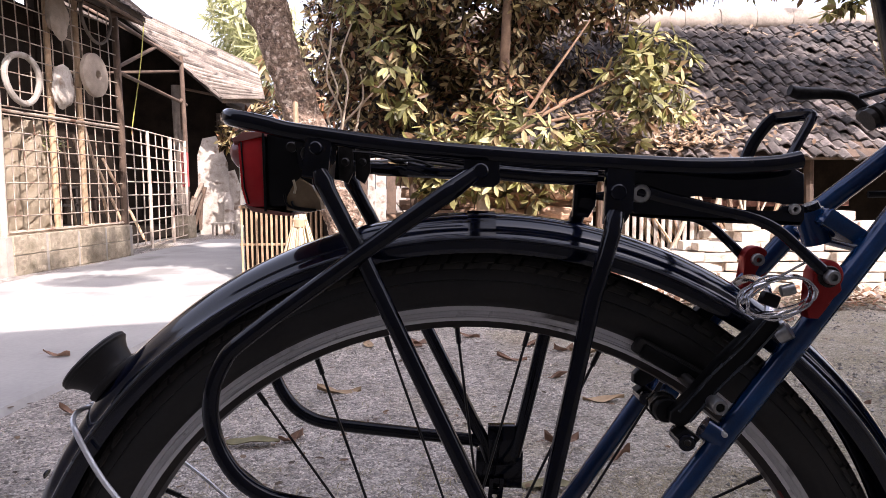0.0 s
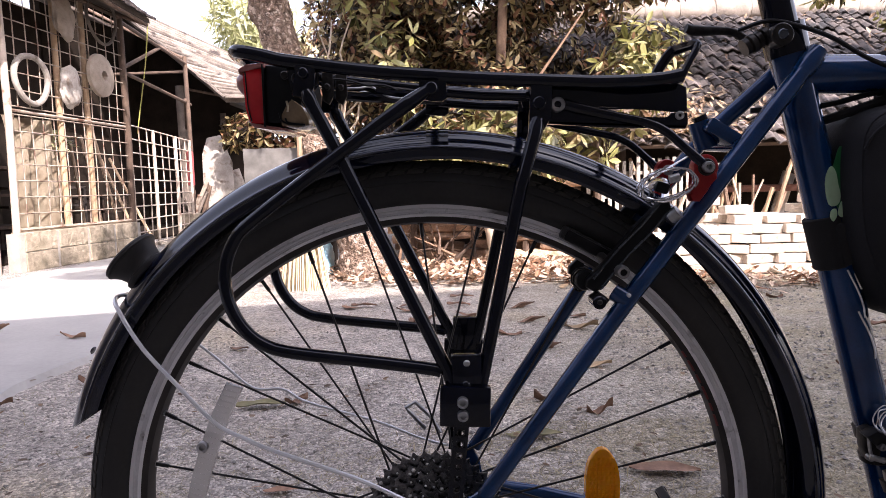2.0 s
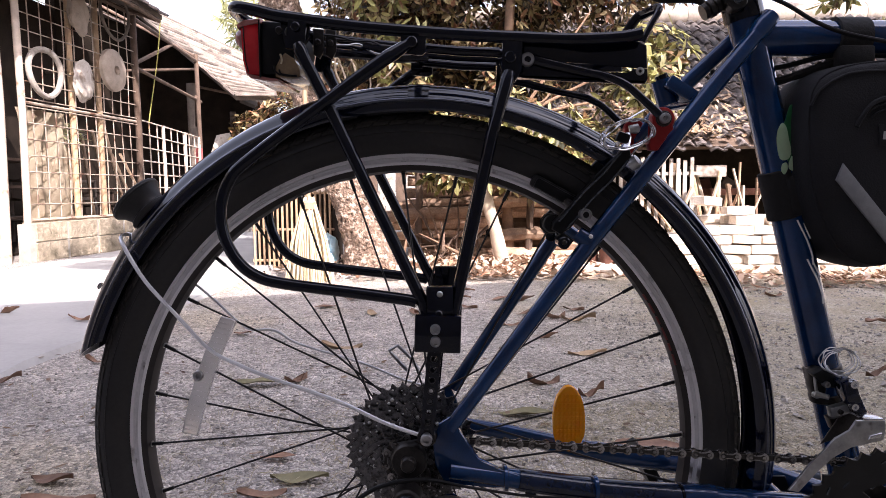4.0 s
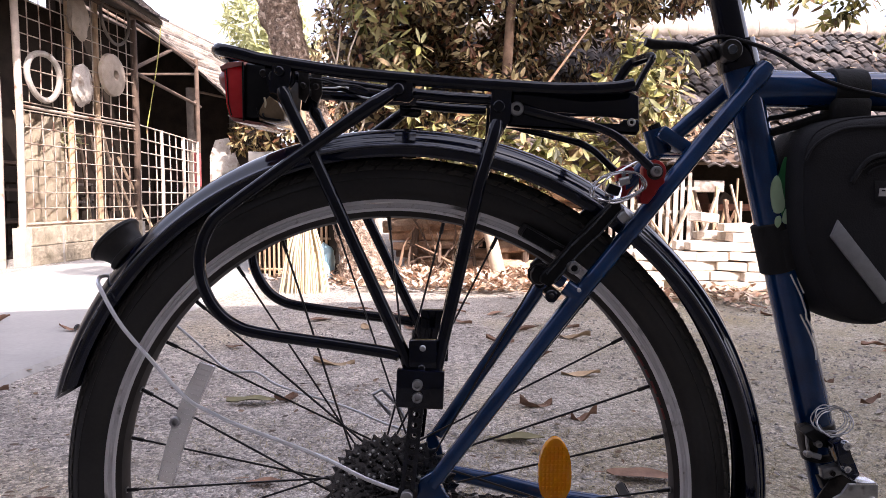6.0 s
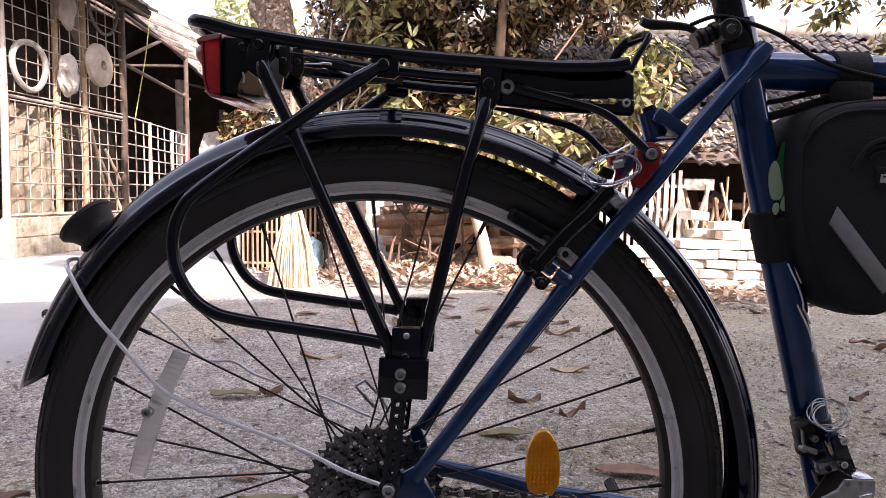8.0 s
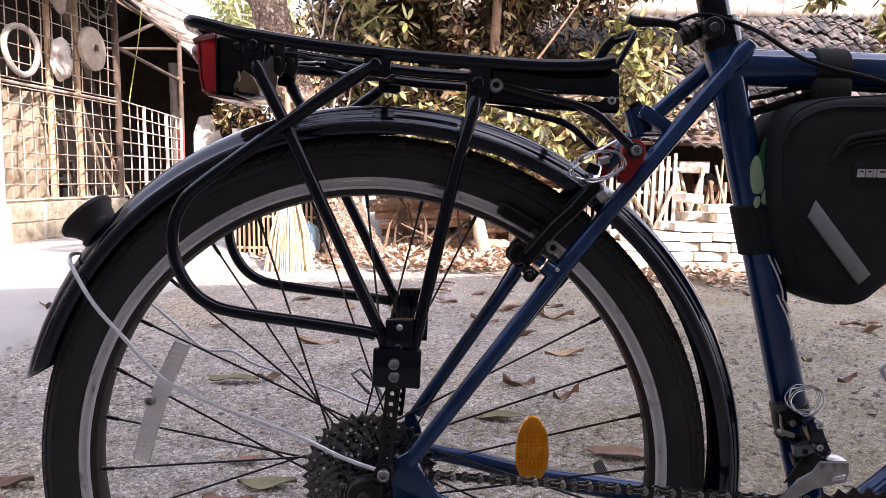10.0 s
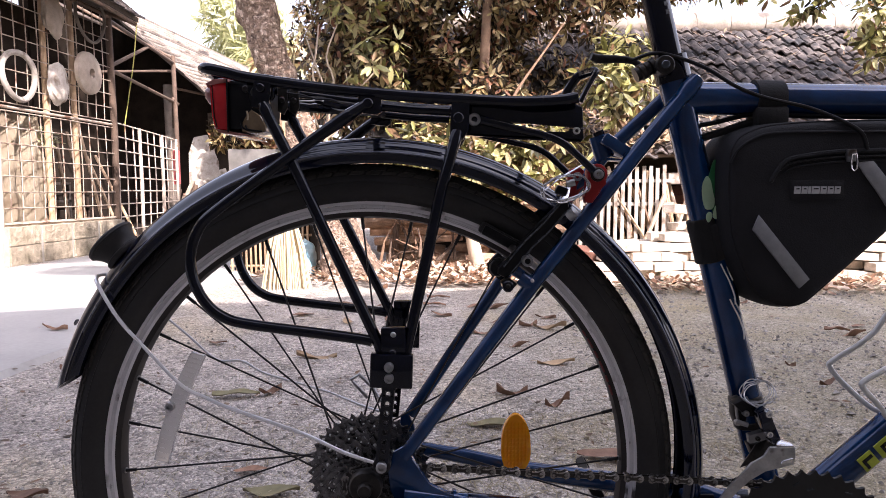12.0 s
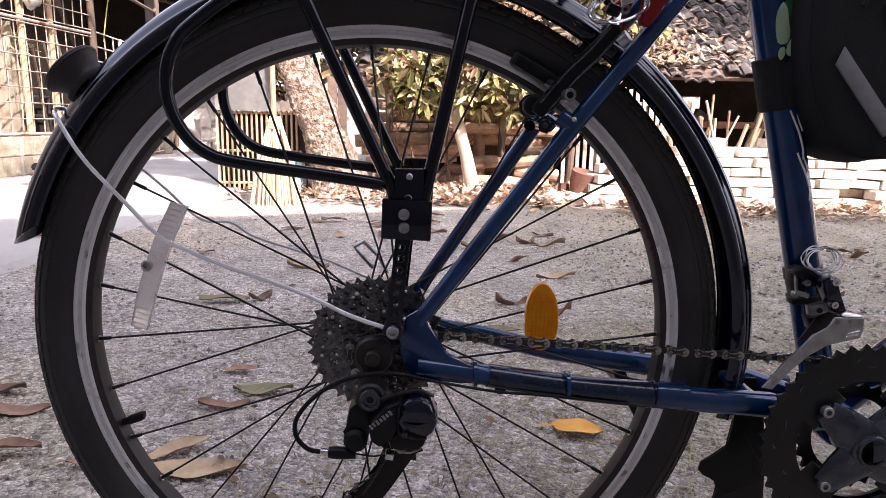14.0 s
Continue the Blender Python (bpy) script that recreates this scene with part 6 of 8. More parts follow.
def rim_brake():
    for s in (-1, 1):
        arm = part("brake_arm", plate([(0.1365, 0.5520), (0.1445, 0.5475), (0.1535, 0.5530), (0.1700, 0.5750), (0.1905, 0.5955), (0.2090, 0.6170), (0.2070, 0.6250), (0.1990, 0.6255), (0.1820, 0.6040), (0.1660, 0.5900), (0.1520, 0.5735), (0.1370, 0.5590)], s * 0.050, s * 0.040, 0.0022), PLASTIC, BIKE, "black linear pull brake arm")
        # grey ribs paint the two highlight lines along the arm
        for off in (-0.0035, 0.0035):
            line = [(0.146 + off, s * 0.0505, 0.5560 - off), (0.168 + off, s * 0.0505, 0.5825 - off), (0.1860 + off, s * 0.0505, 0.6000 - off), (0.202 + off, s * 0.0505, 0.6190 - off)]
            part("arm_rib", bar(line, 0.0010, 6), GUNMETAL, arm, "grey rib carrying the edge highlight of the brake arm")
        part("pivot", pin((0.1465, 0.5400), 0.0058, min(s * 0.057, s * 0.036), max(s * 0.057, s * 0.036)), BLACK, arm)
        part("pivot_block", plate([(0.1390, 0.5440), (0.1470, 0.5490), (0.1560, 0.5420), (0.1490, 0.5335)], s * 0.0550, s * 0.0420, 0.0014), PLASTIC, arm)
        part("pivot_socket", pin((0.1465, 0.5405), 0.0024, min(s * 0.0582, s * 0.055), max(s * 0.0582, s * 0.055)), OILY, arm)
        part("pivot_boss", bar([(0.172, s * 0.050, 0.5400), (0.1600, s * 0.047, 0.5480)], 0.0080, 12), BLUE, arm)
        part("spring_screw", pin((0.1708, 0.5460), 0.0019, min(s * 0.0585, s * 0.050), max(s * 0.0585, s * 0.050), 10), SPECK, arm)
        t = pose(0, 0, 0, 0, 29, 0)
        part("brake_pad", block((0.1455, s * 0.0195, 0.5855), (0.058, 0.011, 0.0125), t, 0.003), RUBBER, arm, "black rubber brake block")
        part("pad_holder", block((0.1430, s * 0.0275, 0.5855), (0.046, 0.006, 0.0105), t, 0.002), PLASTIC, arm)
        part("pad_post", bar([(0.152, s * 0.026, 0.578), (0.160, s * 0.045, 0.570)], 0.0042, 10), OILY, arm)
        part("pad_nut", turned([(0.0030, s * -0.004), (0.0030, s * 0.0), (0.0048, s * 0.0), (0.0056, s * -0.002), (0.0056, s * -0.018)], (0.1655, s * 0.062, 0.5660), seg=18), STEEL, arm, "bright pad nut")
        part("pad_socket", pin((0.1655, 0.5660), 0.0029, min(s * 0.0612, s * 0.058), max(s * 0.0612, s * 0.058)), PLASTIC, arm)
    # spring cap and its coil beside the arm
    part("spring_cap", turned([(0.0040, -0.043), (0.0078, -0.0425), (0.0090, -0.040), (0.0086, -0.034), (0.0092, -0.030), (0.0080, -0.024)], (0.1375, 0, 0.5570), seg=22), PLASTIC, BIKE, "black brake spring cap")
    pts = [(0.1375 + 0.0098 * math.cos(i * 0.7), -0.040 + 0.0011 * i, 0.5570 + 0.0098 * math.sin(i * 0.7)) for i in range(16)]
    tube_part("return_spring", pts, 0.0009, OILY, seg=6)
    tube_part("brake_noodle", [(0.203, -0.045, 0.622), (0.212, -0.02, 0.640), (0.215, 0.02, 0.640), (0.205, 0.045, 0.622)], 0.003, CHROME, seg=8, smooth_line=True)
    part("cable_pinch", bar([(0.214, -0.051, 0.6155), (0.208, -0.047, 0.6105)], 0.006, 12), STEEL, BIKE, "bright cable pinch bolt")
    # coil of spare cable ends
    rng = random.Random(12)
    for k in range(6):
        pts = []
        for i in range(14):
            a = i / 14 * math.tau
            pts.append((0.203 + (0.0235 + rng.uniform(-0.002, 0.002)) * math.cos(a), -0.052 - 0.006 * math.sin(a + k) + rng.uniform(-0.002, 0.002) - 0.001 * k, 0.6385 + (0.0125 + rng.uniform(-0.0015, 0.0015)) * math.sin(a) + 0.004 * math.cos(a)))
        part("cable_loop", bar(curve_points(pts, 4, True), 0.0008, 5, closed=True), CHROME, BIKE, "coiled spare steel cable")
    tube_part("cable_tail", [(0.18, -0.055, 0.634), (0.197, -0.056, 0.648), (0.219, -0.056, 0.661), (0.226, -0.056, 0.665)], 0.0009, CHROME, seg=5, smooth_line=True)
    part("cable_clip", block((0.200, -0.050, 0.636), (0.012, 0.008, 0.009), pose(0, 0, 0, 0, 20, 0), 0.002), PLASTIC, BIKE)
    part("cable_barrel", bar([(0.204, -0.057, 0.6425), (0.212, -0.058, 0.6445)], 0.0038, 10), STEEL, BIKE)


rim_brake()


def drivetrain():
    bb = (0.4525, 0.2570)
    crank = part("crankset", turned([(0.0, -0.072), (0.0108, -0.072), (0.0112, -0.0825), (0.0122, -0.0852), (0.0145, -0.0852), (0.0154, -0.0825), (0.0172, -0.0815), (0.0188, -0.077), (0.0205, -0.060), (0.018, -0.045)], (bb[0], 0, bb[1]), seg=30), GUNMETAL, BIKE, "grey alloy crank with black chainrings")
    rings = ((44, -0.0660, 0.0955, 0.0605, RINGBLACK), (36, -0.0585, 0.0795, 0.0590, OILY), (24, -0.0505, 0.0545, 0.038, OILY))
    for teeth, y, tip, inner, mat in rings:
        bm = toothed(bmesh.new(), bb, y, 0.0032, tip, tip - 0.0055, inner, teeth)
        if teeth == 44:
            for a in (140, 230, 320, 50):
                c = math.radians(a)
                part("ring_tab", block((bb[0] + math.cos(c) * 0.055, y + 0.0016, bb[1] + math.sin(c) * 0.055), (0.026, 0.003, 0.040), pose(0, 0, 0, 0, -a, 0), 0.001), mat, crank, smooth=False)
        part("chainring", bm, mat, crank, "black toothed chainring", smooth=False)
    for a in range(0, 360, 20):
        c = math.radians(a + 4 + 5 * math.sin(a * 3.0))
        rr = 0.082 if a % 40 else 0.075
        part("shift_ramp", block((bb[0] + math.cos(c) * rr, -0.0664, bb[1] + math.sin(c) * rr), (0.0016, 0.0010, 0.0075), pose(0, 0, 0, 0, -a - 20, 0)), GUNMETAL, crank, smooth=False)
    for a in (140, 230, 320, 50):
        c = math.radians(a)
        p0, p1 = Vector((bb[0] + math.cos(c) * 0.010, -0.0735, bb[1] + math.sin(c) * 0.014)), Vector((bb[0] + math.cos(c) * 0.052, -0.0695, bb[1] + math.sin(c) * 0.052))
        part("spider_arm", bar([p0, p0.lerp(p1, 0.5), p1], [0.0200, 0.0165, 0.0110], 14, flat=0.45), GUNMETAL, crank)
        part("ring_bolt", socket_bolt((p1.x, p1.z), 0.0052, -0.0755), STEEL, crank)
    part("crank_arm", bar([(bb[0], -0.0735, bb[1]), (bb[0] + 0.04, -0.077, bb[1] + 0.005), (bb[0] + 0.12, -0.085, bb[1] + 0.016), (bb[0] + 0.170, -0.088, bb[1] + 0.023)], [0.0215, 0.0175, 0.0135, 0.0140], 16, flat=0.55), GUNMETAL, crank)
    part("crank_arm", bar([(bb[0], 0.06, bb[1]), (bb[0] - 0.05, 0.083, bb[1] - 0.006), (bb[0] - 0.12, 0.09, bb[1] - 0.016), (bb[0] - 0.170, 0.093, bb[1] - 0.023)], [0.016, 0.0145, 0.0125, 0.0135], 14, flat=0.7), GUNMETAL, crank)
    # far pedal, hanging steeply
    pc = Vector((0.285, 0.138, 0.234))
    turn = pose(0, 0, 0, 0, 62, 0)
    pedal = part("pedal", bar([(pc.x, 0.095, pc.z), (pc.x, 0.185, pc.z)], 0.009, 12), OILY, BIKE, "worn black cage pedal")
    for off in (-0.032, 0.032):
        c = pc + turn @ Vector((off, 0, 0))
        bm = bmesh.new()
        box(bm, c, (0.005, 0.080, 0.011), turn, 0.0015)
        part("pedal_cage", bm, PLASTIC, pedal, smooth=False)
    for off in (-0.04, 0.04):
        part("pedal_side", block(pc + Vector((0, off, 0)), (0.062, 0.005, 0.014), turn, 0.001), PLASTIC, pedal)
    # chain: upper run on to the middle ring, lower run by way of the pulleys
    chain = part("chain", bar([(0.0, -0.0535, 0.3546), (0.0, -0.0525, 0.3546)], 0.0005, 5), CHAINMETAL, BIKE, "oily steel roller chain")
    up_a, up_b = Vector((0.004, -0.0540, 0.3538)), Vector((0.448, -0.0565, 0.3318))
    path = []
    path += [up_a.lerp(up_b, k / 60) for k in range(61)]
    for k in range(1, 40):
        a = math.radians(93 - k * 4.6)
        path.append(Vector((bb[0] + math.cos(a) * 0.0745, -0.0568, bb[1] + math.sin(a) * 0.0745)))
    low = path[-1]
    path += [low.lerp(Vector((-0.004, -0.0545, 0.158)), k / 60) for k in range(1, 61)]
    path += curve_points([(-0.004, -0.0545, 0.158), (-0.022, -0.0545, 0.160), (-0.032, -0.0545, 0.176), (-0.022, -0.0545, 0.192), (-0.004, -0.0545, 0.207), (0.022, -0.0545, 0.226), (0.040, -0.0545, 0.246), (0.030, -0.054, 0.268), (0.010, -0.054, 0.285), (-0.010, -0.054, 0.308), (-0.022, -0.054, 0.326), (-0.018, -0.054, 0.345), (0.0, -0.054, 0.3545)], 8)
    lens_ = [0.0]
    for p, q in zip(path, path[1:]):
        lens_.append(lens_[-1] + (q - p).length)
    def at(s):
        i = min(max(int(np.searchsorted(lens_, s)), 1), len(path) - 1)
        u = (s - lens_[i - 1]) / max(1e-9, lens_[i] - lens_[i - 1])
        return path[i - 1].lerp(path[i], u)
    pitch = 0.0127
    def link_mesh(gap, name):
        bm = bmesh.new()
        out = []
        for k in range(20):
            x = 0.01055 * math.cos(k / 20 * math.tau)
            h = math.sqrt(max(0.0042 ** 2 - (abs(x) - 0.00635) ** 2, 0.0)) if abs(x) > 0.004 else 0.0024 + 0.011 * abs(x) ** 1.1
            out.append((x, math.copysign(max(h, 0.0003), math.sin(k / 20 * math.tau + 1e-6))))
        for s in (-1, 1):
            plate(out, s * gap, s * (gap + 0.001), bm=bm)
        if gap > 0.002:
            seen = len(bm.faces)
            plate([(x * 0.80, z * 0.60) for x, z in out], -gap - 0.0008, -gap - 0.0013, bm=bm)
            bm.faces.ensure_lookup_table()
            for f in bm.faces[seen:]:
                f.material_index = 1
        for x in (-0.00635, 0.00635):
            turned([(0.0017, -gap - 0.0016), (0.0019, -gap - 0.001), (0.0038, -gap), (0.0038, gap), (0.0019, gap + 0.001)], (x, 0, 0), seg=8, bm=bm)
        me = bpy.data.meshes.new(name)
        bmesh.ops.recalc_face_normals(bm, faces=bm.faces)
        bm.to_mesh(me)
        bm.free()
        me.materials.append(CHAINMETAL if gap > 0.002 else OILY)
        me.materials.append(OILY)
        return me
    outer, inner = link_mesh(0.0026, "outer_link"), link_mesh(0.0015, "inner_link")
    for k in range(int(lens_[-1] / pitch)):
        p, q = at(k * pitch), at((k + 1) * pitch)
        d = q - p
        ob = new("chain_link", outer if k % 2 else inner)
        ob.parent = chain
        ob.matrix_basis = Matrix.Translation((p + q) / 2) @ pose(0, 0, 0, 0, -math.degrees(math.atan2(d.z, d.x)), 0)


drivetrain()


def rear_derailleur():
    der = part("rear_derailleur", plate([(0.017, 0.275), (0.027, 0.284), (0.051, 0.279), (0.048, 0.270), (0.043, 0.2655), (0.028, 0.2645), (0.019, 0.267)], -0.1075, -0.076, 0.003), PLASTIC, BIKE, "black rear derailleur with cable loop")
    part("front_cap", plate([(0.0285, 0.310), (0.034, 0.3150), (0.044, 0.3155), (0.0525, 0.311), (0.0585, 0.301), (0.0595, 0.294), (0.0560, 0.2855), (0.0505, 0.2810), (0.0275, 0.2860), (0.0270, 0.297)], -0.1165, -0.084, 0.0058), GLOSS, der, "glossy black moulded cap")
    part("side_link", plate([(0.001, 0.285), (0.002, 0.290), (0.013, 0.3045), (0.026, 0.3115), (0.0285, 0.3095), (0.0275, 0.296), (0.0245, 0.285), (0.0195, 0.276), (0.010, 0.270), (0.003, 0.275)], -0.1125, -0.082, 0.0034), PLASTIC, der, "black slanted link with a pale mark")
    part("cap_seam", bar(curve_points([(0.0275, -0.1150, 0.3105), (0.0262, -0.1155, 0.298), (0.0275, -0.1150, 0.2855), (0.038, -0.1160, 0.2815), (0.050, -0.1130, 0.280)], 5), 0.0009, 6), OILY, der)
    part("cap_ridge", bar(curve_points([(0.030, -0.1168, 0.2955), (0.043, -0.1185, 0.2935), (0.058, -0.1130, 0.2960)], 5), 0.0010, 6), OILY, der)
    part("link_rivet", pin((0.0315, 0.2845), 0.0026, -0.1185, -0.112, 12), OILY, der)
    part("top_lip", bar(curve_points([(0.012, -0.100, 0.3090), (0.024, -0.106, 0.3165), (0.042, -0.104, 0.3190), (0.055, -0.098, 0.3120)], 5), 0.0017, 8), OILY, der)
    part("limit_spring", bar(curve_points([(0.021, -0.100, 0.2635), (0.034, -0.101, 0.2605), (0.045, -0.100, 0.2640)], 5), 0.0011, 7), STEEL, der, "worn steel wire under the body")
    part("knuckle", pin((0.001, 0.307), 0.0135, -0.096, -0.068, 24, edge=0.002), OILY, der)
    part("knuckle_ring", turned([(0.0058, -0.0975), (0.0062, -0.0995), (0.0088, -0.0995), (0.0095, -0.0975), (0.0095, -0.094)], (0.001, 0, 0.307), seg=24), GUNMETAL, der, "grey pivot bolt head")
    part("knuckle_socket", pin((0.001, 0.307), 0.0030, -0.0985, -0.094, 8), PLASTIC, der)
    part("body_arm", plate([(-0.008, 0.305), (-0.018, 0.296), (-0.020, 0.286), (-0.020, 0.275), (-0.022, 0.267), (-0.019, 0.2595), (-0.004, 0.2605), (0.000, 0.275), (0.004, 0.290), (-0.001, 0.300)], -0.093, -0.072, 0.003), PLASTIC, der)
    part("outer_knuckle", pin((-0.012, 0.268), 0.0105, -0.0985, -0.072, 20, edge=0.003), PLASTIC, der)
    bm = bmesh.new()
    for k in range(7):
        u = k / 6
        box(bm, (0.0035 + 0.0160 * u, -0.1130, 0.2895 + 0.0130 * u), (0.0019, 0.0008, 0.0044 - 0.0012 * (k % 2)), pose(0, 0, 0, 0, -38, 0))
    part("mark", bm, GREYSTRIPE, der, "plain pale mark")
    part("hanger_nut", turned([(0.0, -0.084), (0.0060, -0.084), (0.0072, -0.082), (0.0072, -0.076), (0.0155, -0.075), (0.0170, -0.072), (0.0170, -0.066)], HUB + Vector((0.002, 0, 0.006)), seg=24), OILY, der)
    part("hanger", plate([(-0.008, 0.330), (0.012, 0.328), (0.013, 0.306), (0.006, 0.298), (-0.006, 0.300), (-0.011, 0.312)], -0.074, -0.066, 0.0015), OILY, der)
    for y in (-0.062, -0.047):
        cage = [(0.016, 0.255), (0.034, 0.259), (0.042, 0.250), (0.040, 0.240), (0.018, 0.206), (-0.004, 0.176), (-0.010, 0.160), (-0.022, 0.155), (-0.034, 0.164), (-0.034, 0.180), (-0.020, 0.190), (0.002, 0.218)]
        part("cage_plate", plate(cage, y, y - 0.002, 0.0006), PLASTIC, der)
    for (x, z), n in (((0.026, 0.2445), 11), ((-0.020, 0.175), 11)):
        part("jockey_wheel", toothed(bmesh.new(), (x, z), -0.0565, 0.003, 0.0235 if n > 11 else 0.0215, 0.0165, 0.004, n), PLASTIC, der, smooth=False)
        part("jockey_bolt", pin((x, z), 0.0045, -0.0665, -0.044), STEEL, der)
    part("cable_clamp", block((0.018, -0.099, 0.2575), (0.0075, 0.01, 0.006), pose(0, 0, 0, 0, 10, 0), 0.001), CHROME, der, "bright cable clamp")
    loop = [(0.235, -0.058, 0.289), (0.16, -0.064, 0.2985), (0.112, -0.070, 0.3045), (0.06, -0.083, 0.318), (0.017, -0.090, 0.3285), (-0.020, -0.092, 0.3235), (-0.046, -0.092, 0.308), (-0.0630, -0.092, 0.287), (-0.0640, -0.092, 0.270), (-0.054, -0.092, 0.258), (-0.042, -0.092, 0.2555)]
    tube_part("cable_housing", loop, [0.0013, 0.0013, 0.0013, 0.0013, 0.0021, 0.0021, 0.0021, 0.0021, 0.0021, 0.0021, 0.0021], PLASTIC, der, seg=9, label="black looped cable housing", smooth_line=True)
    tube_part("ferrule", [(-0.043, -0.092, 0.2557), (-0.036, -0.092, 0.2553)], 0.0032, CHROME, der, seg=10)
    tube_part("barrel_adjuster", [(-0.036, -0.092, 0.2553), (-0.031, -0.092, 0.2550), (-0.022, -0.092, 0.2545), (-0.012, -0.092, 0.254)], [0.0048, 0.0056, 0.0054, 0.0042], PLASTIC, der, seg=12)
    tube_part("inner_cable", [(-0.012, -0.092, 0.254), (0.004, -0.096, 0.2540), (0.016, -0.099, 0.2575), (0.010, -0.1, 0.245), (0.002, -0.098, 0.230), (-0.006, -0.094, 0.216)], 0.0008, OILY, der, seg=6, smooth_line=True)


rear_derailleur()


def front_derailleur():
    cage = [(0.3506, 0.3125), (0.3600, 0.3107), (0.3766, 0.3311), (0.3885, 0.3441), (0.4047, 0.3544), (0.4213, 0.3576), (0.4332, 0.3604), (0.4350, 0.3680), (0.4343, 0.3790), (0.4085, 0.3790), (0.4038, 0.3688), (0.3906, 0.3623), (0.3791, 0.3479), (0.3693, 0.3376)]
    fd = part("front_derailleur", plate(cage, -0.0720, -0.0695, 0.0008), STEEL, BIKE, "worn silver front derailleur cage")
    part("inner_cage", plate([(0.3910, 0.3470), (0.4140, 0.3560), (0.4330, 0.3620), (0.4330, 0.3780), (0.4200, 0.3785), (0.4060, 0.3720)], -0.0480, -0.0460, 0.0006), OILY, fd)
    part("cage_bridge", block((0.4240, -0.059, 0.3790), (0.018, 0.026, 0.003), bevel=0.001), CHROME, fd)
    part("cage_dimple", plate([(0.4190, 0.3610), (0.4310, 0.3630), (0.4315, 0.3680), (0.4210, 0.3650)], -0.0732, -0.0715, 0.0006), CHROME, fd)
    for (x, z), h in (((0.4160, 0.4045), 0.0060), ((0.4220, 0.3800), 0.0040)):
        part("band_clamp", turned([(0.0164, -h), (0.0179, -h + 0.001), (0.0179, h - 0.001), (0.0164, h)], (x, 0, z), (-0.25, 0, 0.968), 24), OILY, fd)
    part("clamp_lug", plate([(0.3900, 0.4120), (0.3990, 0.4150), (0.4060, 0.4040), (0.4040, 0.3880), (0.3950, 0.3860), (0.3915, 0.3960)], -0.0300, -0.0120, 0.003), OILY, fd)
    part("clamp_lug_edge", bar([(0.3915, -0.0310, 0.4090), (0.3930, -0.0310, 0.3975), (0.3955, -0.0310, 0.3880)], 0.0016, 7), STEEL, fd)
    part("link_body", plate([(0.4030, 0.4085), (0.4130, 0.4120), (0.4180, 0.4030), (0.4290, 0.3805), (0.4170, 0.3780), (0.4090, 0.3930)], -0.0560, -0.0380, 0.0030), GLOSS, fd, "glossy black linkage")
    part("link_back", plate([(0.3860, 0.4115), (0.3960, 0.4170), (0.4170, 0.4085), (0.4170, 0.3970), (0.4000, 0.3985)], -0.0380, -0.0240, 0.002), PLASTIC, fd)
    part("swing_plate", plate([(0.3980, 0.3820), (0.4140, 0.3865), (0.4170, 0.3775), (0.4000, 0.3730)], -0.0490, -0.0400, 0.0014), STEEL, fd, "worn steel swing plate")
    part("lower_link", plate([(0.4010, 0.3700), (0.4230, 0.3730), (0.4210, 0.3600), (0.4060, 0.3580)], -0.0430, -0.0300, 0.002), OILY, fd)
    for x, z, r, y, m in ((0.4135, 0.4080, 0.0042, -0.0590, CHROME), (0.4150, 0.3865, 0.0036, -0.0590, CHROME), (0.3990, 0.4020, 0.0032, -0.0405, STEEL), (0.3940, 0.3890, 0.0030, -0.0330, STEEL), (0.4070, 0.3790, 0.0026, -0.0510, OILY), (0.4100, 0.3660, 0.0030, -0.0455, STEEL)):
        part("screw", turned([(r * 0.45, y + 0.002), (r * 0.5, y), (r * 0.9, y), (r, y + 0.0012), (r, y + 0.006)], (x, 0, z), seg=14), m, fd)
    part("limit_screw", bar([(0.3900, -0.036, 0.3925), (0.4010, -0.040, 0.3900)], 0.0026, 9), STEEL, fd)
    rng = random.Random(31)
    for k in range(4):
        pts = [(0.4115 + (0.0180 + rng.uniform(-0.0015, 0.0015)) * math.cos(i / 12 * math.tau), -0.030 - 0.004 * k + 0.012 * math.sin(i / 12 * math.tau + 0.5), 0.4240 + (0.0085 + rng.uniform(-0.0015, 0.0015)) * math.sin(i / 12 * math.tau) + 0.003 * math.cos(i / 12 * math.tau)) for i in range(12)]
        part("cable_loop", bar(curve_points(pts, 4, True), 0.0006, 5, closed=True), STEEL, fd, "coiled spare steel cable")
    part("cable_tail", bar(curve_points([(0.398, -0.04, 0.421), (0.403, -0.043, 0.413), (0.412, -0.044, 0.410), (0.420, -0.043, 0.416)], 4), 0.0007, 5), STEEL, fd)


front_derailleur()


def kickstand():
    pts = [(0.335, 0.050, 0.285), (0.326, 0.070, 0.196), (0.294, 0.100, 0.096), (0.249, 0.134, 0.014)]
    ks = part("kickstand", bar(curve_points(pts, 4), 0.0085, 12), BLACK, BIKE, "black kickstand leg standing on the gravel")
    part("foot", bar([(0.255, 0.130, 0.024), (0.243, 0.140, 0.0)], 0.012, 12), RUBBER, ks)
    part("mount", block((0.336, 0.046, 0.288), (0.05, 0.03, 0.03), bevel=0.003), BLACK, ks)


kickstand()


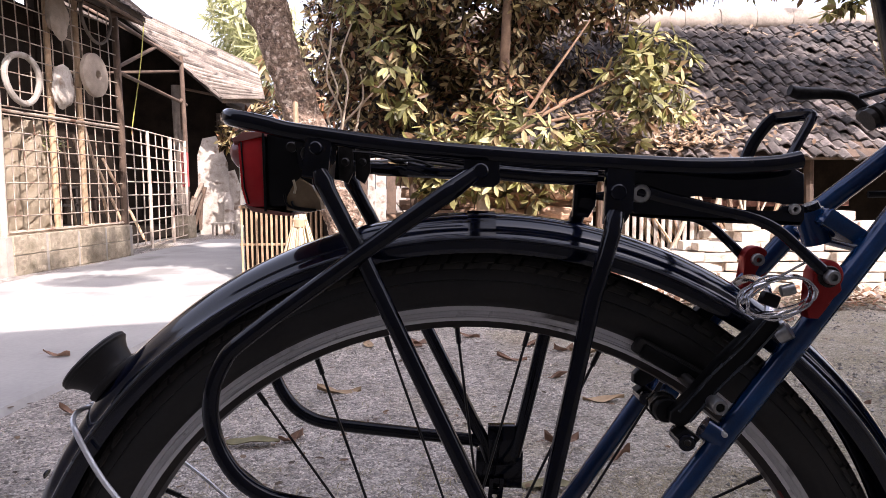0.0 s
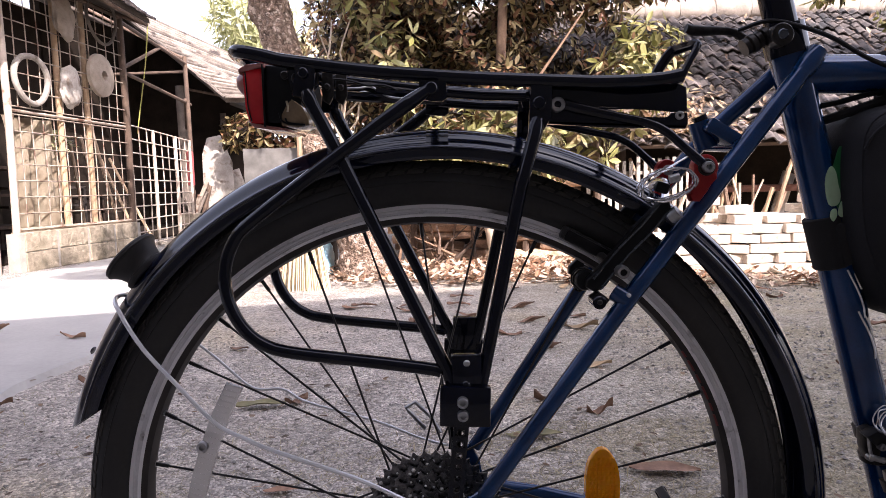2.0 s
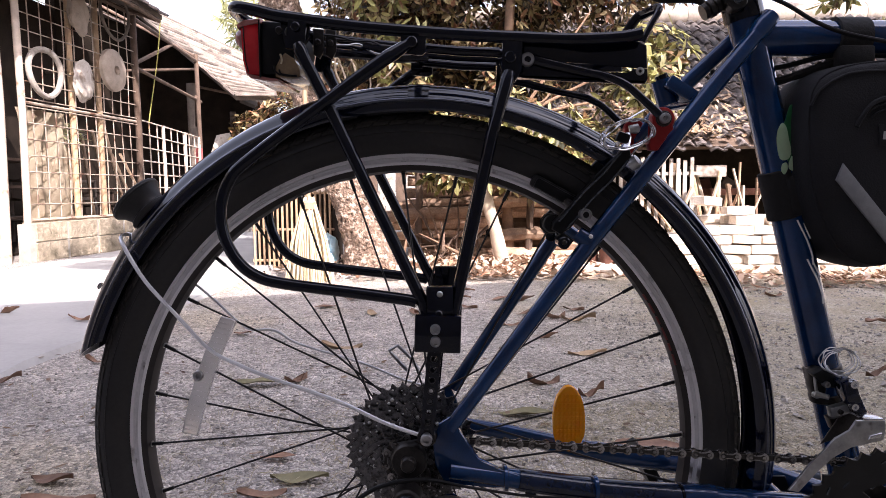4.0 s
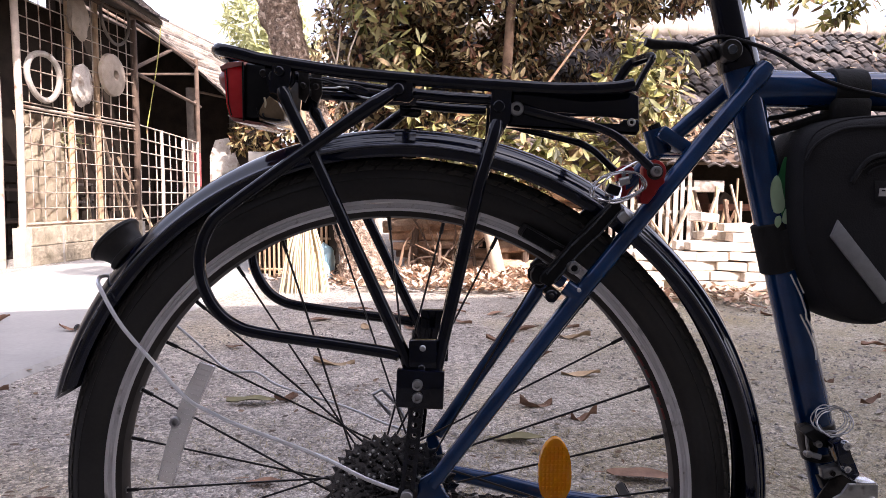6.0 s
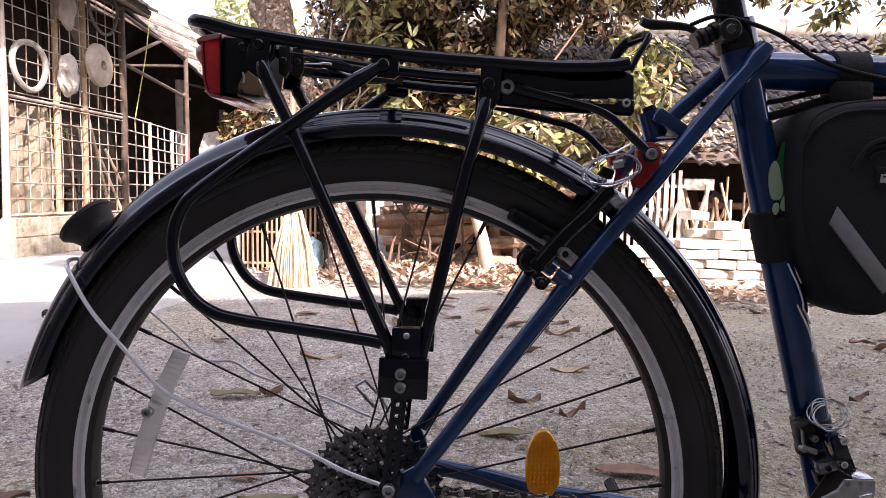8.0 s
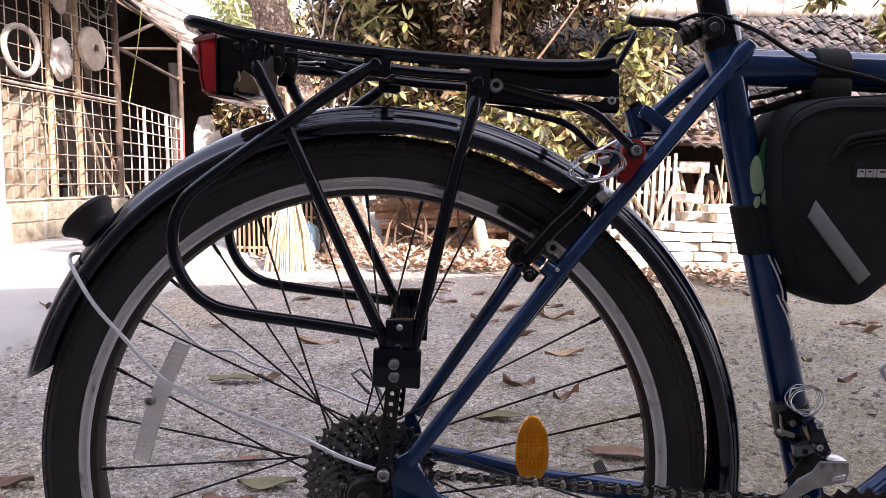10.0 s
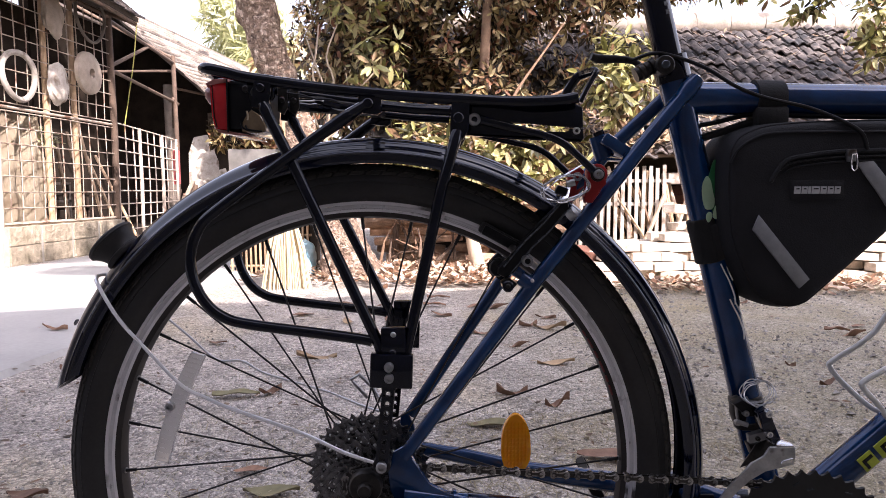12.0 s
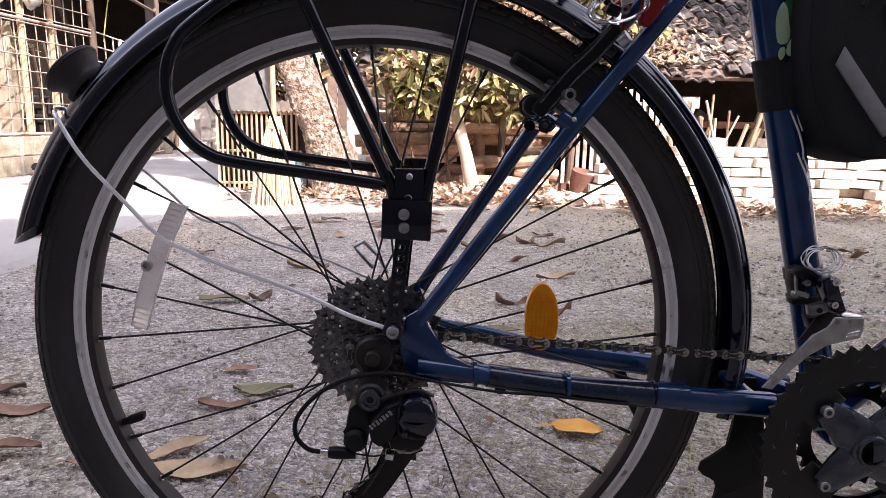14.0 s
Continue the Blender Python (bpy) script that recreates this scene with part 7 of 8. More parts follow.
def bottle_cage():
    cage = part("bottle_cage", bar(curve_points([(0.720, 0.030, 0.560), (0.62, 0.035, 0.520), (0.593, 0.034, 0.497), (0.576, 0.032, 0.474), (0.555, 0.031, 0.457), (0.529, 0.030, 0.441), (0.5255, 0.030, 0.433), (0.544, 0.028, 0.411), (0.578, 0.020, 0.384), (0.60, 0.010, 0.402)], 5), 0.0031, 10), WHITEPAINT, BIKE, "white enamelled wire bottle cage")
    part("cage_wire", bar(curve_points([(0.70, -0.030, 0.552), (0.60, -0.034, 0.482), (0.555, -0.032, 0.452), (0.528, -0.030, 0.435), (0.526, -0.030, 0.427), (0.545, -0.028, 0.407), (0.566, -0.018, 0.388), (0.59, -0.008, 0.397)], 5), 0.0031, 10), WHITEPAINT, cage)
    for k in range(3):
        part("cage_wire", bar(curve_points([(0.575 + 0.007 * k, -0.026, 0.402 + 0.006 * k), (0.590 + 0.007 * k, -0.03, 0.420 + 0.006 * k), (0.605 + 0.006 * k, 0.0, 0.408 + 0.007 * k)], 5), 0.0022, 8), WHITEPAINT, cage)


bottle_cage()


PALEMARK = material("pale woven mark", (0.40, 0.40, 0.405), (0.54, 0.54, 0.55), rough=0.6, scale=200, bump=0.1)


# ---- frame bag strapped under the top tube ----
def frame_bag():
    bag = thing("frame_bag", (0.45, 0, 0.515), "black cloth triangular frame bag with grey reflective stripes", "bag")
    back = Matrix.Translation((-0.45, 0, -0.515))
    outline = [(0.353, 0.640), (0.3535, 0.669), (0.357, 0.682), (0.365, 0.692), (0.383, 0.700), (0.410, 0.704), (0.462, 0.7065), (0.560, 0.7075), (0.608, 0.7065), (0.618, 0.7000), (0.612, 0.688), (0.578, 0.654), (0.535, 0.6130), (0.487, 0.5670), (0.446, 0.5280), (0.434, 0.5185), (0.420, 0.5150), (0.402, 0.5190), (0.386, 0.5290), (0.371, 0.553), (0.358, 0.590)]
    outline = [(0.081 + (x - 0.081) * 1.05, 0.641 + (z - 0.641) * 1.03) for x, z in outline]
    c = Vector((0.475, 0, 0.632))
    bm = bmesh.new()
    rings = []
    n = len(outline)
    dense = []
    pts = curve_points([(x, 0, z) for x, z in outline], 3, True)
    for y, k in ((0.034, 0.90), (0.032, 0.955), (0.026, 0.99), (0.012, 1.0), (-0.008, 1.0), (-0.022, 0.99), (-0.033, 0.972), (-0.0405, 0.945), (-0.0440, 0.905), (-0.0452, 0.85), (-0.0462, 0.6), (-0.0468, 0.3)):
        ring = []
        for p in pts:
            q = c + (p - c) * k
            q.y = y + 0.0016 * noise.noise(q * 30) * (1 if y < -0.03 else 0.4)
            ring.append(bm.verts.new(q))
        rings.append(ring)
    m = len(pts)
    for u, v in zip(rings, rings[1:]):
        for i in range(m):
            bm.faces.new((u[i], u[(i + 1) % m], v[(i + 1) % m], v[i]))
    bm.faces.new(rings[0])
    bm.faces.new(rings[-1][::-1])
    bm.transform(back)
    part("body", bm, CLOTH, bag, "black woven cloth body")
    def on(name, pts, y0, y1, mat, label="", bevel=0.0005):
        bm = plate(pts, y0, y1, bevel)
        bm.transform(back)
        return part(name, bm, mat, bag, label)
    def cord(name, pts, r, mat, label=""):
        bm = bar(curve_points(pts, 5), r, 7)
        bm.transform(back)
        return part(name, bm, mat, bag, label)
    on("stripe", [(0.400, 0.6110), (0.3945, 0.5960), (0.4440, 0.5360), (0.4540, 0.5455)], -0.0485, -0.0440, GREYSTRIPE, "grey reflective stripe")
    on("stripe", [(0.4955, 0.6630), (0.5115, 0.6655), (0.548, 0.622), (0.534, 0.6120)], -0.0490, -0.0440, GREYSTRIPE, "grey reflective stripe")
    bm = bar([(q.x, -0.0395, q.z) for q in [c + (p - c) * 0.952 for p in pts]], 0.0013, 6, closed=True)
    bm.transform(back)
    part("piping", bm, CLOTH, bag)
    cord("top_seam", [(0.371, -0.0440, 0.664), (0.378, -0.0448, 0.677), (0.394, -0.0452, 0.688), (0.412, -0.0452, 0.6930), (0.453, -0.0456, 0.6940), (0.524, -0.0456, 0.6940), (0.575, -0.0450, 0.6930)], 0.0013, CLOTH)
    cord("pocket_fold", [(0.411, -0.0466, 0.644), (0.416, -0.0472, 0.654), (0.425, -0.0476, 0.6650), (0.443, -0.0478, 0.6700), (0.486, -0.0480, 0.6745), (0.580, -0.0466, 0.6755)], 0.0024, CLOTH)
    cord("zip", [(0.420, -0.0474, 0.6560), (0.427, -0.0478, 0.6615), (0.443, -0.0482, 0.6650), (0.486, -0.0486, 0.6690), (0.575, -0.0468, 0.6700)], 0.0013, PLASTIC, "black zip")
    cord("zip_edge", [(0.424, -0.0474, 0.6520), (0.430, -0.0478, 0.6570), (0.445, -0.0482, 0.6605), (0.486, -0.0486, 0.6645), (0.575, -0.0468, 0.6655)], 0.0010, CLOTH)
    on("zip_slider", [(0.4835, 0.6760), (0.4925, 0.6762), (0.4935, 0.6690), (0.4920, 0.6640), (0.4845, 0.6640), (0.4830, 0.6690)], -0.0530, -0.0480, STEEL, "worn metal zip slider", 0.0012)
    bm = bar([(0.4866, -0.0545, 0.6710), (0.4910, -0.0545, 0.6710), (0.4920, -0.0545, 0.6640), (0.4915, -0.0548, 0.6570), (0.4890, -0.0549, 0.6545), (0.4865, -0.0548, 0.6570), (0.4860, -0.0545, 0.6640)], 0.0009, 8, closed=True)
    bm.transform(back)
    part("zip_puller", bm, CHROME, bag, "bright metal zip puller ring")
    on("patch", [(0.430, 0.6455), (0.4835, 0.6460), (0.4850, 0.6270), (0.4315, 0.6265)], -0.0480, -0.0460, CLOTH)
    for k, (x0, w) in enumerate(((0.4345, 0.0065), (0.4420, 0.0058), (0.4485, 0.0026), (0.4520, 0.0080), (0.4610, 0.0060), (0.4680, 0.0060), (0.4750, 0.0058))):
        on("mark", [(x0, 0.6395), (x0 + w, 0.6395), (x0 + w - 0.0005, 0.6322), (x0 - 0.0005, 0.6322)], -0.0487, -0.0478, PALEMARK, "plain pale mark", 0.0)
        if w > 0.004:
            on("mark_gap", [(x0 + 0.0016, 0.6378), (x0 + w - 0.0016, 0.6378), (x0 + w - 0.0018, 0.6365), (x0 + 0.0014, 0.6365)], -0.0490, -0.0480, CLOTH, "", 0.0)
    # straps
    bm = turned([(0.0182, -0.015), (0.0200, -0.0145), (0.0200, 0.0145), (0.0182, 0.015)], (0.425, 0, 0.7320), (1, 0, -0.02), 26)
    bm.transform(back)
    part("strap", bm, WEBBING, bag, "black strap round the top tube")
    bm = block((0.425, -0.005, 0.712), (0.034, 0.030, 0.022), bevel=0.004)
    bm.transform(back)
    part("strap_tab", bm, WEBBING, bag)
    d = Vector((-0.25, 0, 0.968))
    bm = turned([(0.0160, -0.024), (0.0172, -0.023), (0.0172, 0.023), (0.0160, 0.024)], (0.3675, 0, 0.583), d, 26)
    bm.transform(back)
    part("strap", bm, WEBBING, bag, "black strap round the seat tube")
    bm = block((0.380, -0.006, 0.583), (0.026, 0.026, 0.040), pose(0, 0, 0, 0, -14, 0), 0.004)
    bm.transform(back)
    part("strap_tab", bm, WEBBING, bag)
    bm = bar(curve_points([(0.352, 0.0, 0.690), (0.375, -0.004, 0.697), (0.410, -0.006, 0.708), (0.445, -0.006, 0.7105)], 4), 0.004, 8)
    bm.transform(back)
    part("strap_tail", bm, WEBBING, bag)


frame_bag()


# ---- things hung on and behind the mesh ----
def on_mesh(y, z, off=0.03):
    t = (y - CAGE[1].y) / (CAGE[2].y - CAGE[1].y)
    p = CAGE[1].lerp(CAGE[2], t)
    return Vector((p.x + off, y, z))


MESH_WAY = (CAGE[2] - CAGE[1]).normalized()
MESH_OUT = Vector((MESH_WAY.y, -MESH_WAY.x, 0))


def hoop(name, label, y, z, r, thick, mat, off=0.035):
    c = on_mesh(y, z, off)
    pts = [c + MESH_WAY * (math.cos(a) * r) + Vector((0, 0, 1)) * math.sin(a) * r * 1.02 + MESH_OUT * 0.01 * math.sin(2 * a) for a in (k * math.tau / 28 for k in range(28))]
    tagged(part(name, bar(pts, thick, 9, closed=True), mat), label, "hoop", "hoops on the mesh")


hoop("hanging_hoop", "thick white painted hoop hung on the mesh", 5.13, 1.655, 0.20, 0.026, BOARD)
hoop("hanging_hoop", "thin pale hoop hung high on the mesh", 6.19, 2.42, 0.235, 0.016, GREYPOST)


def mesh_lump(name, label, category, y, z, ry, rz, depth, mat, seed, hole=False):
    bm = bmesh.new()
    if hole:
        rr = [(ry * 0.22, -0.02), (ry * 0.6, -depth * 0.9), (ry, -depth * 0.35), (ry * 0.98, depth * 0.3), (ry * 0.5, depth), (ry * 0.22, depth * 0.8)]
        bm = turned(rr, (0, 0, 0), (1, 0, 0), 30, closed=True)
        for v in bm.verts:
            v.co.z *= rz / ry
    else:
        bmesh.ops.create_icosphere(bm, subdivisions=3, radius=1.0)
        for v in bm.verts:
            k = 1 + 0.35 * noise.noise(v.co * 1.6 + Vector((seed, 0, 0))) + 0.15 * noise.noise(v.co * 5)
            v.co = Vector((v.co.x * depth * k, v.co.y * ry * k, v.co.z * rz * k))
    ob = part(name, bm, mat)
    ob.location = on_mesh(y, z, 0.02 + depth * 0.5)
    tagged(ob, label, category)


mesh_lump("straw_hat", "round pale straw hat hung on the mesh", "hat", 6.10, 1.85, 0.235, 0.215, 0.05, HATSTRAW, 0, hole=True)
mesh_lump("white_sack", "crumpled white plastic bundle hung on the mesh", "bundle", 5.62, 1.66, 0.15, 0.19, 0.05, BOARD, 3)
mesh_lump("brown_sack", "brown sacking bundle hung high on the mesh", "bundle", 5.60, 2.3, 0.16, 0.20, 0.05, HATSTRAW, 7)


def hung_sheet():
    bm = bmesh.new()
    n, m = 22, 20
    grid = []
    for j in range(m + 1):
        row = []
        for i in range(n + 1):
            u, v = i / n, j / m
            y = 4.92 + u * 0.66 - 0.05 * v * math.sin(u * 5)
            p = on_mesh(y, 1.34 - v * 0.98, -0.10 + 0.045 * math.sin(u * 17 + 2 * math.sin(v * 3)) + 0.03 * noise.noise((u * 5, v * 5, 0)))
            row.append(bm.verts.new(p))
        grid.append(row)
    for j in range(m):
        for i in range(n):
            bm.faces.new((grid[j][i], grid[j][i + 1], grid[j + 1][i + 1], grid[j + 1][i]))
    bmesh.ops.solidify(bm, geom=bm.faces[:], thickness=0.004)
    tagged(part("hung_sheet", bm, SHEET), "stained cream sheet hung behind the mesh", "sheet")


hung_sheet()


def inside_plant():
    rng = random.Random(41)
    root = thing("pot_plant", (-3.95, 5.75, 0.0), "small bright green plant behind the mesh", "plant")
    part("stem", bar([(0, 0, 0), (0.02, 0, 0.6), (0.0, 0.02, 1.1)], 0.014, 7), TWIG, root)
    cl = [(Vector((rng.uniform(-0.08, 0.12), rng.uniform(-0.24, 0.24), 1.18 + rng.uniform(-0.07, 0.08))), (0.4, 0, 1), 6) for _ in range(16)]
    v, f = leaf_blades(rng, cl, 0.13)
    plain_mesh("leaves", v, f, PALMLEAF, root)


inside_plant()


def inner_clutter():
    """Shelves, crates and timbers standing in the dark behind the mesh and the gate."""
    rng = random.Random(44)
    for k, (x, y, w, d, h, mat) in enumerate(((-4.9, 6.1, 0.5, 0.9, 0.95, DARKWOOD), (-5.1, 7.4, 0.5, 0.9, 0.75, GREYPOST), (-4.9, 8.3, 0.4, 0.6, 0.6, DARKWOOD))):
        root = thing("store_rack", (x, y, 0), "rough timber shelf rack in the dark store", "shelf", "store racks")
        for sx in (-w / 2, w / 2):
            for sy in (-d / 2, d / 2):
                part("post", block((sx, sy, h / 2), (0.05, 0.05, h)), mat, root)
        for z in (h * 0.35, h * 0.7, h):
            part("shelf", block((0, 0, z), (w + 0.05, d + 0.05, 0.03)), mat, root)
    for k in range(5):
        y = 6.85 + k * 0.4
        h = rng.uniform(1.0, 1.7)
        tagged(part("leaning_pole", bar([(-4.25, y, 0), (-4.5 - 0.1 * k, y + 0.2, h)], 0.02, 7), BAMBOO), "bamboo pole leaning in the store", "pole", "leaning poles")


inner_clutter()


def by_the_gate():
    root = thing("leaning_boards", (-3.78, 9.9, 0), "whitewashed worn boards leaning against the store", "boards")
    for k, (dx, dy, w, h, lean) in enumerate(((-0.03, 0.0, 0.47, 1.58, 7), (0.20, 0.25, 0.24, 1.05, 10), (0.22, -0.06, 0.16, 0.70, 14))):
        bm = plate([(-w / 2, 0), (w / 2, 0), (w / 2 * 0.96, h * 0.72), (w * 0.12, h), (-w * 0.32, h * 0.97), (-w / 2, h * 0.8)], -0.012, 0.012, 0.003)
        bm.transform(pose(dx, dy, 0, -lean, 0, 18))
        part("board", bm, BOARD, root)
    stool = thing("low_stool", (-3.55, 9.55, 0), "low grey wooden stool by the gate", "stool")
    part("seat", block((0, 0, 0.19), (0.34, 0.22, 0.03), bevel=0.004), BOARD, stool)
    for sx in (-0.14, 0.14):
        for sy in (-0.08, 0.08):
            part("leg", block((sx, sy, 0.09), (0.03, 0.03, 0.18)), BOARD, stool)
    blk = part("stone_block", block((0, 0, 0.17), (0.26, 0.3, 0.34), bevel=0.02), WALLBLOCK)
    blk.location = (-3.98, 9.1, 0)
    tagged(blk, "grey stone block at the foot of the gate post", "block")
    rope = part("hanging_rope", bar(curve_points([(-3.62, 7.35, 2.72), (-3.66, 7.3, 2.2), (-3.70, 7.12, 1.5), (-3.70, 7.08, 1.35)], 5), 0.007, 6), PALMROPE)
    tagged(rope, "yellow green cord hanging from the store eave", "rope")
    wrap = part("post_wrap", turned([(0.041, -0.25), (0.05, -0.24), (0.048, 0.0), (0.05, 0.24), (0.041, 0.25)], (-3.905, 9.05, 1.0), (0, 0, 1), 14), REDRAG)
    tagged(wrap, "faded red rag wrapped round the gate post", "rag")
    pail = thing("junk_heap", (-4.05, 9.5, 0), "heap of grey and rusty scrap beside the gate", "scrap")
    rng = random.Random(51)
    for k in range(9):
        part("scrap", bar([(rng.uniform(-0.2, 0.2), rng.uniform(-0.25, 0.25), rng.uniform(0.0, 0.1)), (rng.uniform(-0.2, 0.2), rng.uniform(-0.25, 0.25), rng.uniform(0.3, 0.85))], rng.uniform(0.012, 0.035), 7), rng.choice((GREYPOST, RUSTWHITE, DARKWOOD)), pail)


def kindling():
    """Sticks and offcuts propped under the shed eave."""
    rng = random.Random(71)
    root = thing("kindling_heap", (2.15, 5.06, 0), "heap of dry sticks propped under the shed eave", "kindling")
    for k in range(30):
        a = Vector((rng.uniform(-0.45, 0.45), rng.uniform(-0.12, 0.06), 0.0))
        b = a + Vector((rng.uniform(-0.35, 0.35), rng.uniform(-0.02, 0.08), rng.uniform(0.5, 0.88)))
        part("stick", bar([a, a.lerp(b, 0.5) + Vector((0.02, 0, 0.01)), b], rng.uniform(0.008, 0.022), 6), rng.choice((LOGWOOD, BAMBOO, PALEBARK)), root)


kindling()


def leaning_planks():
    """Weathered planks propped in the opening under the eave."""
    for x, y, lean, ln, w, mat in ((2.12, 5.42, 34, 0.78, 0.13, GREYPOST), (2.46, 5.52, -12, 0.70, 0.10, REDWOOD), (2.86, 5.46, 22, 0.74, 0.12, BOARD)):
        a = math.radians(lean)
        way = Vector((math.sin(a), 0.22, math.cos(a))).normalized()
        bm = block(Vector((0, 0, 0.02)) + way * (ln / 2), (w, 0.026, ln), pose(0, 0, 0, 0, lean, 0) @ pose(0, 0, 0, -12, 0, 0), 0.004)
        low = min(v.co.z for v in bm.verts)
        for v in bm.verts:
            v.co += Vector((x, y, 0.001 - low))
        tagged(part("plank", bm, mat), "weathered plank propped under the shed eave", "plank", "propped planks")


leaning_planks()


def stump():
    """Short chopped block with split billets about it."""
    root = thing("chopping_stump", (1.12, 4.06, 0), "short reddish brown chopped log standing in leaf litter", "stump")
    bm = bar([(0, 0, -0.01), (0.01, 0, 0.07), (0.0, 0.01, 0.15), (0.012, 0, 0.205)], [0.125, 0.112, 0.108, 0.104], 18)
    for v in bm.verts:
        v.co += Vector((noise.noise(v.co * 16), noise.noise(v.co * 16 + Vector((5, 0, 0))), 0.4 * noise.noise(v.co * 20))) * 0.016
    part("block", bm, REDWOOD, root)
    for x, y, h in ((0.13, 0.03, 0.15), (-0.14, 0.05, 0.12), (0.17, -0.03, 0.09)):
        part("split_billet", bar([(x, y, 0), (x * 0.96, y + 0.01, h)], [0.045, 0.038], 7), REDWOOD, root, smooth=False)


stump()


def brushwood():
    """Broken branches thrown before the wood pile."""
    rng = random.Random(73)
    root = thing("brushwood_heap", (-0.12, 4.72, 0), "heap of broken dry branches before the wood pile", "brushwood")
    for k in range(18):
        a = Vector((rng.gauss(0, 0.24), rng.uniform(-0.16, 0.14), rng.uniform(0.01, 0.12)))
        ang = rng.uniform(0, math.pi)
        ln = rng.uniform(0.2, 0.6)
        b = a + Vector((math.cos(ang) * ln, rng.uniform(-0.08, 0.1), abs(math.sin(ang)) * ln * 0.9 + 0.01))
        part("branch", bar([a, a.lerp(b, 0.5) + Vector((rng.uniform(-0.03, 0.03), 0, rng.uniform(0, 0.03))), b], [rng.uniform(0.008, 0.02), 0.009, 0.004], 6), rng.choice((TWIG, DARKWOOD, DARKWOOD)), root)


brushwood()


ROOFLEAF = leafy("brown roof leaves", [(0.12, 0.065, 0.036), (0.36, 0.24, 0.15), (0.58, 0.44, 0.30), (0.20, 0.12, 0.07), (0.50, 0.36, 0.23)], 0.1)


def roof_leaves():
    """Dry leaves and twigs lying on the low roof."""
    rng = random.Random(74)
    cl = []
    for k in range(130):
        x, u = rng.uniform(0.6, 6.0), 0.9 * rng.random()
        y, z = EAVE[0] + (RIDGE[0] - EAVE[0]) * u, EAVE[1] + (RIDGE[1] - EAVE[1]) * u
        if noise.noise((x * 1.1, u * 2.2, 4)) > -0.05:
            cl.append((Vector((x, y, z + 0.05)), (rng.uniform(-0.2, 0.2), -0.58, 0.82), rng.randint(1, 2)))
    for k in range(400):
        x, u = rng.gauss(1.85, 0.42), 0.30 * rng.random() ** 1.4
        y, z = EAVE[0] + (RIDGE[0] - EAVE[0]) * u, EAVE[1] + (RIDGE[1] - EAVE[1]) * u
        cl.append((Vector((x, y, z + 0.045 + 0.03 * rng.random())), (rng.uniform(-0.3, 0.3), -0.58, 0.82), rng.randint(1, 2)))
    v, f = leaf_blades(rng, cl, 0.085, droop=0.0, width=0.45)
    tagged(plain_mesh("roof_litter", v, f, ROOFLEAF), "dry leaves lying on the low tiled roof", "leaf litter", kind="stuff")


roof_leaves()
PALMROPE = material("yellow green cord", (0.26, 0.24, 0.05), (0.42, 0.38, 0.10), rough=0.8, scale=60, bump=0.3)
REDRAG = material("faded red rag", (0.30, 0.05, 0.05), (0.45, 0.12, 0.11), rough=0.9, scale=20, bump=0.3)
by_the_gate()


# ---- fallen leaves, grit and straw on the ground ----
def fallen_leaf_mesh(seed, length, width, curl):
    rng = random.Random(seed)
    n, m = 9, 4
    verts, faces = [], []
    for i in range(n + 1):
        u = i / n
        w = width * (math.sin(math.pi * min(1, u * 0.97 + 0.02)) ** 0.85) * (1 + 0.06 * noise.noise((u * 5, seed, 0)))
        spine = 0.006 + curl * (math.sin(u * 3.4 + seed * 2) * 0.35 + 0.10 * (2 * u - 1) ** 2)
        for j in range(m + 1):
            s = (j / m - 0.5)
            edge = abs(2 * s)
            z = max(0.001, spine + curl * (0.5 * edge ** 2 * (0.6 + 0.4 * math.sin(u * 5 + seed)) + 0.35 * noise.noise((u * 2.5 + seed, s * 2, 1))))
            verts.append(((u - 0.5) * length, s * w * (1 - 0.15 * edge * curl / 0.02), z))
    o = len(verts)
    for i in range(n):
        for j in range(m):
            a = i * (m + 1) + j
            faces.append((a, a + 1, a + m + 2, a + m + 1))
    st = [(-0.5 * length - 0.025, 0.004, 0.010), (-0.5 * length - 0.025, -0.001, 0.010), (-0.5 * length + 0.006, -0.0015, 0.014), (-0.5 * length + 0.006, 0.0015, 0.014)]
    verts += st
    faces.append((o, o + 1, o + 2, o + 3))
    me = bpy.data.meshes.new("fallen_leaf")
    me.from_pydata(verts, [], faces)
    me.shade_smooth()
    return me


LEAF_KINDS = {}


def fallen_leaf(x, y, turn, length, mat, label, curl=0.014, seed=0, wide=0.42):
    key = (mat.name, seed % 5, round(length, 2), curl)
    if key not in LEAF_KINDS:
        me = fallen_leaf_mesh(seed % 5 + 1.3, length, length * wide, curl)
        me.materials.append(mat)
        LEAF_KINDS[key] = me
    ob = new("fallen_leaf", LEAF_KINDS[key])
    ob.matrix_basis = pose(x, y, 0.026 if x < -1.45 else 0.003, 0, 0, turn)
    tagged(ob, label, "leaf", "fallen leaves")


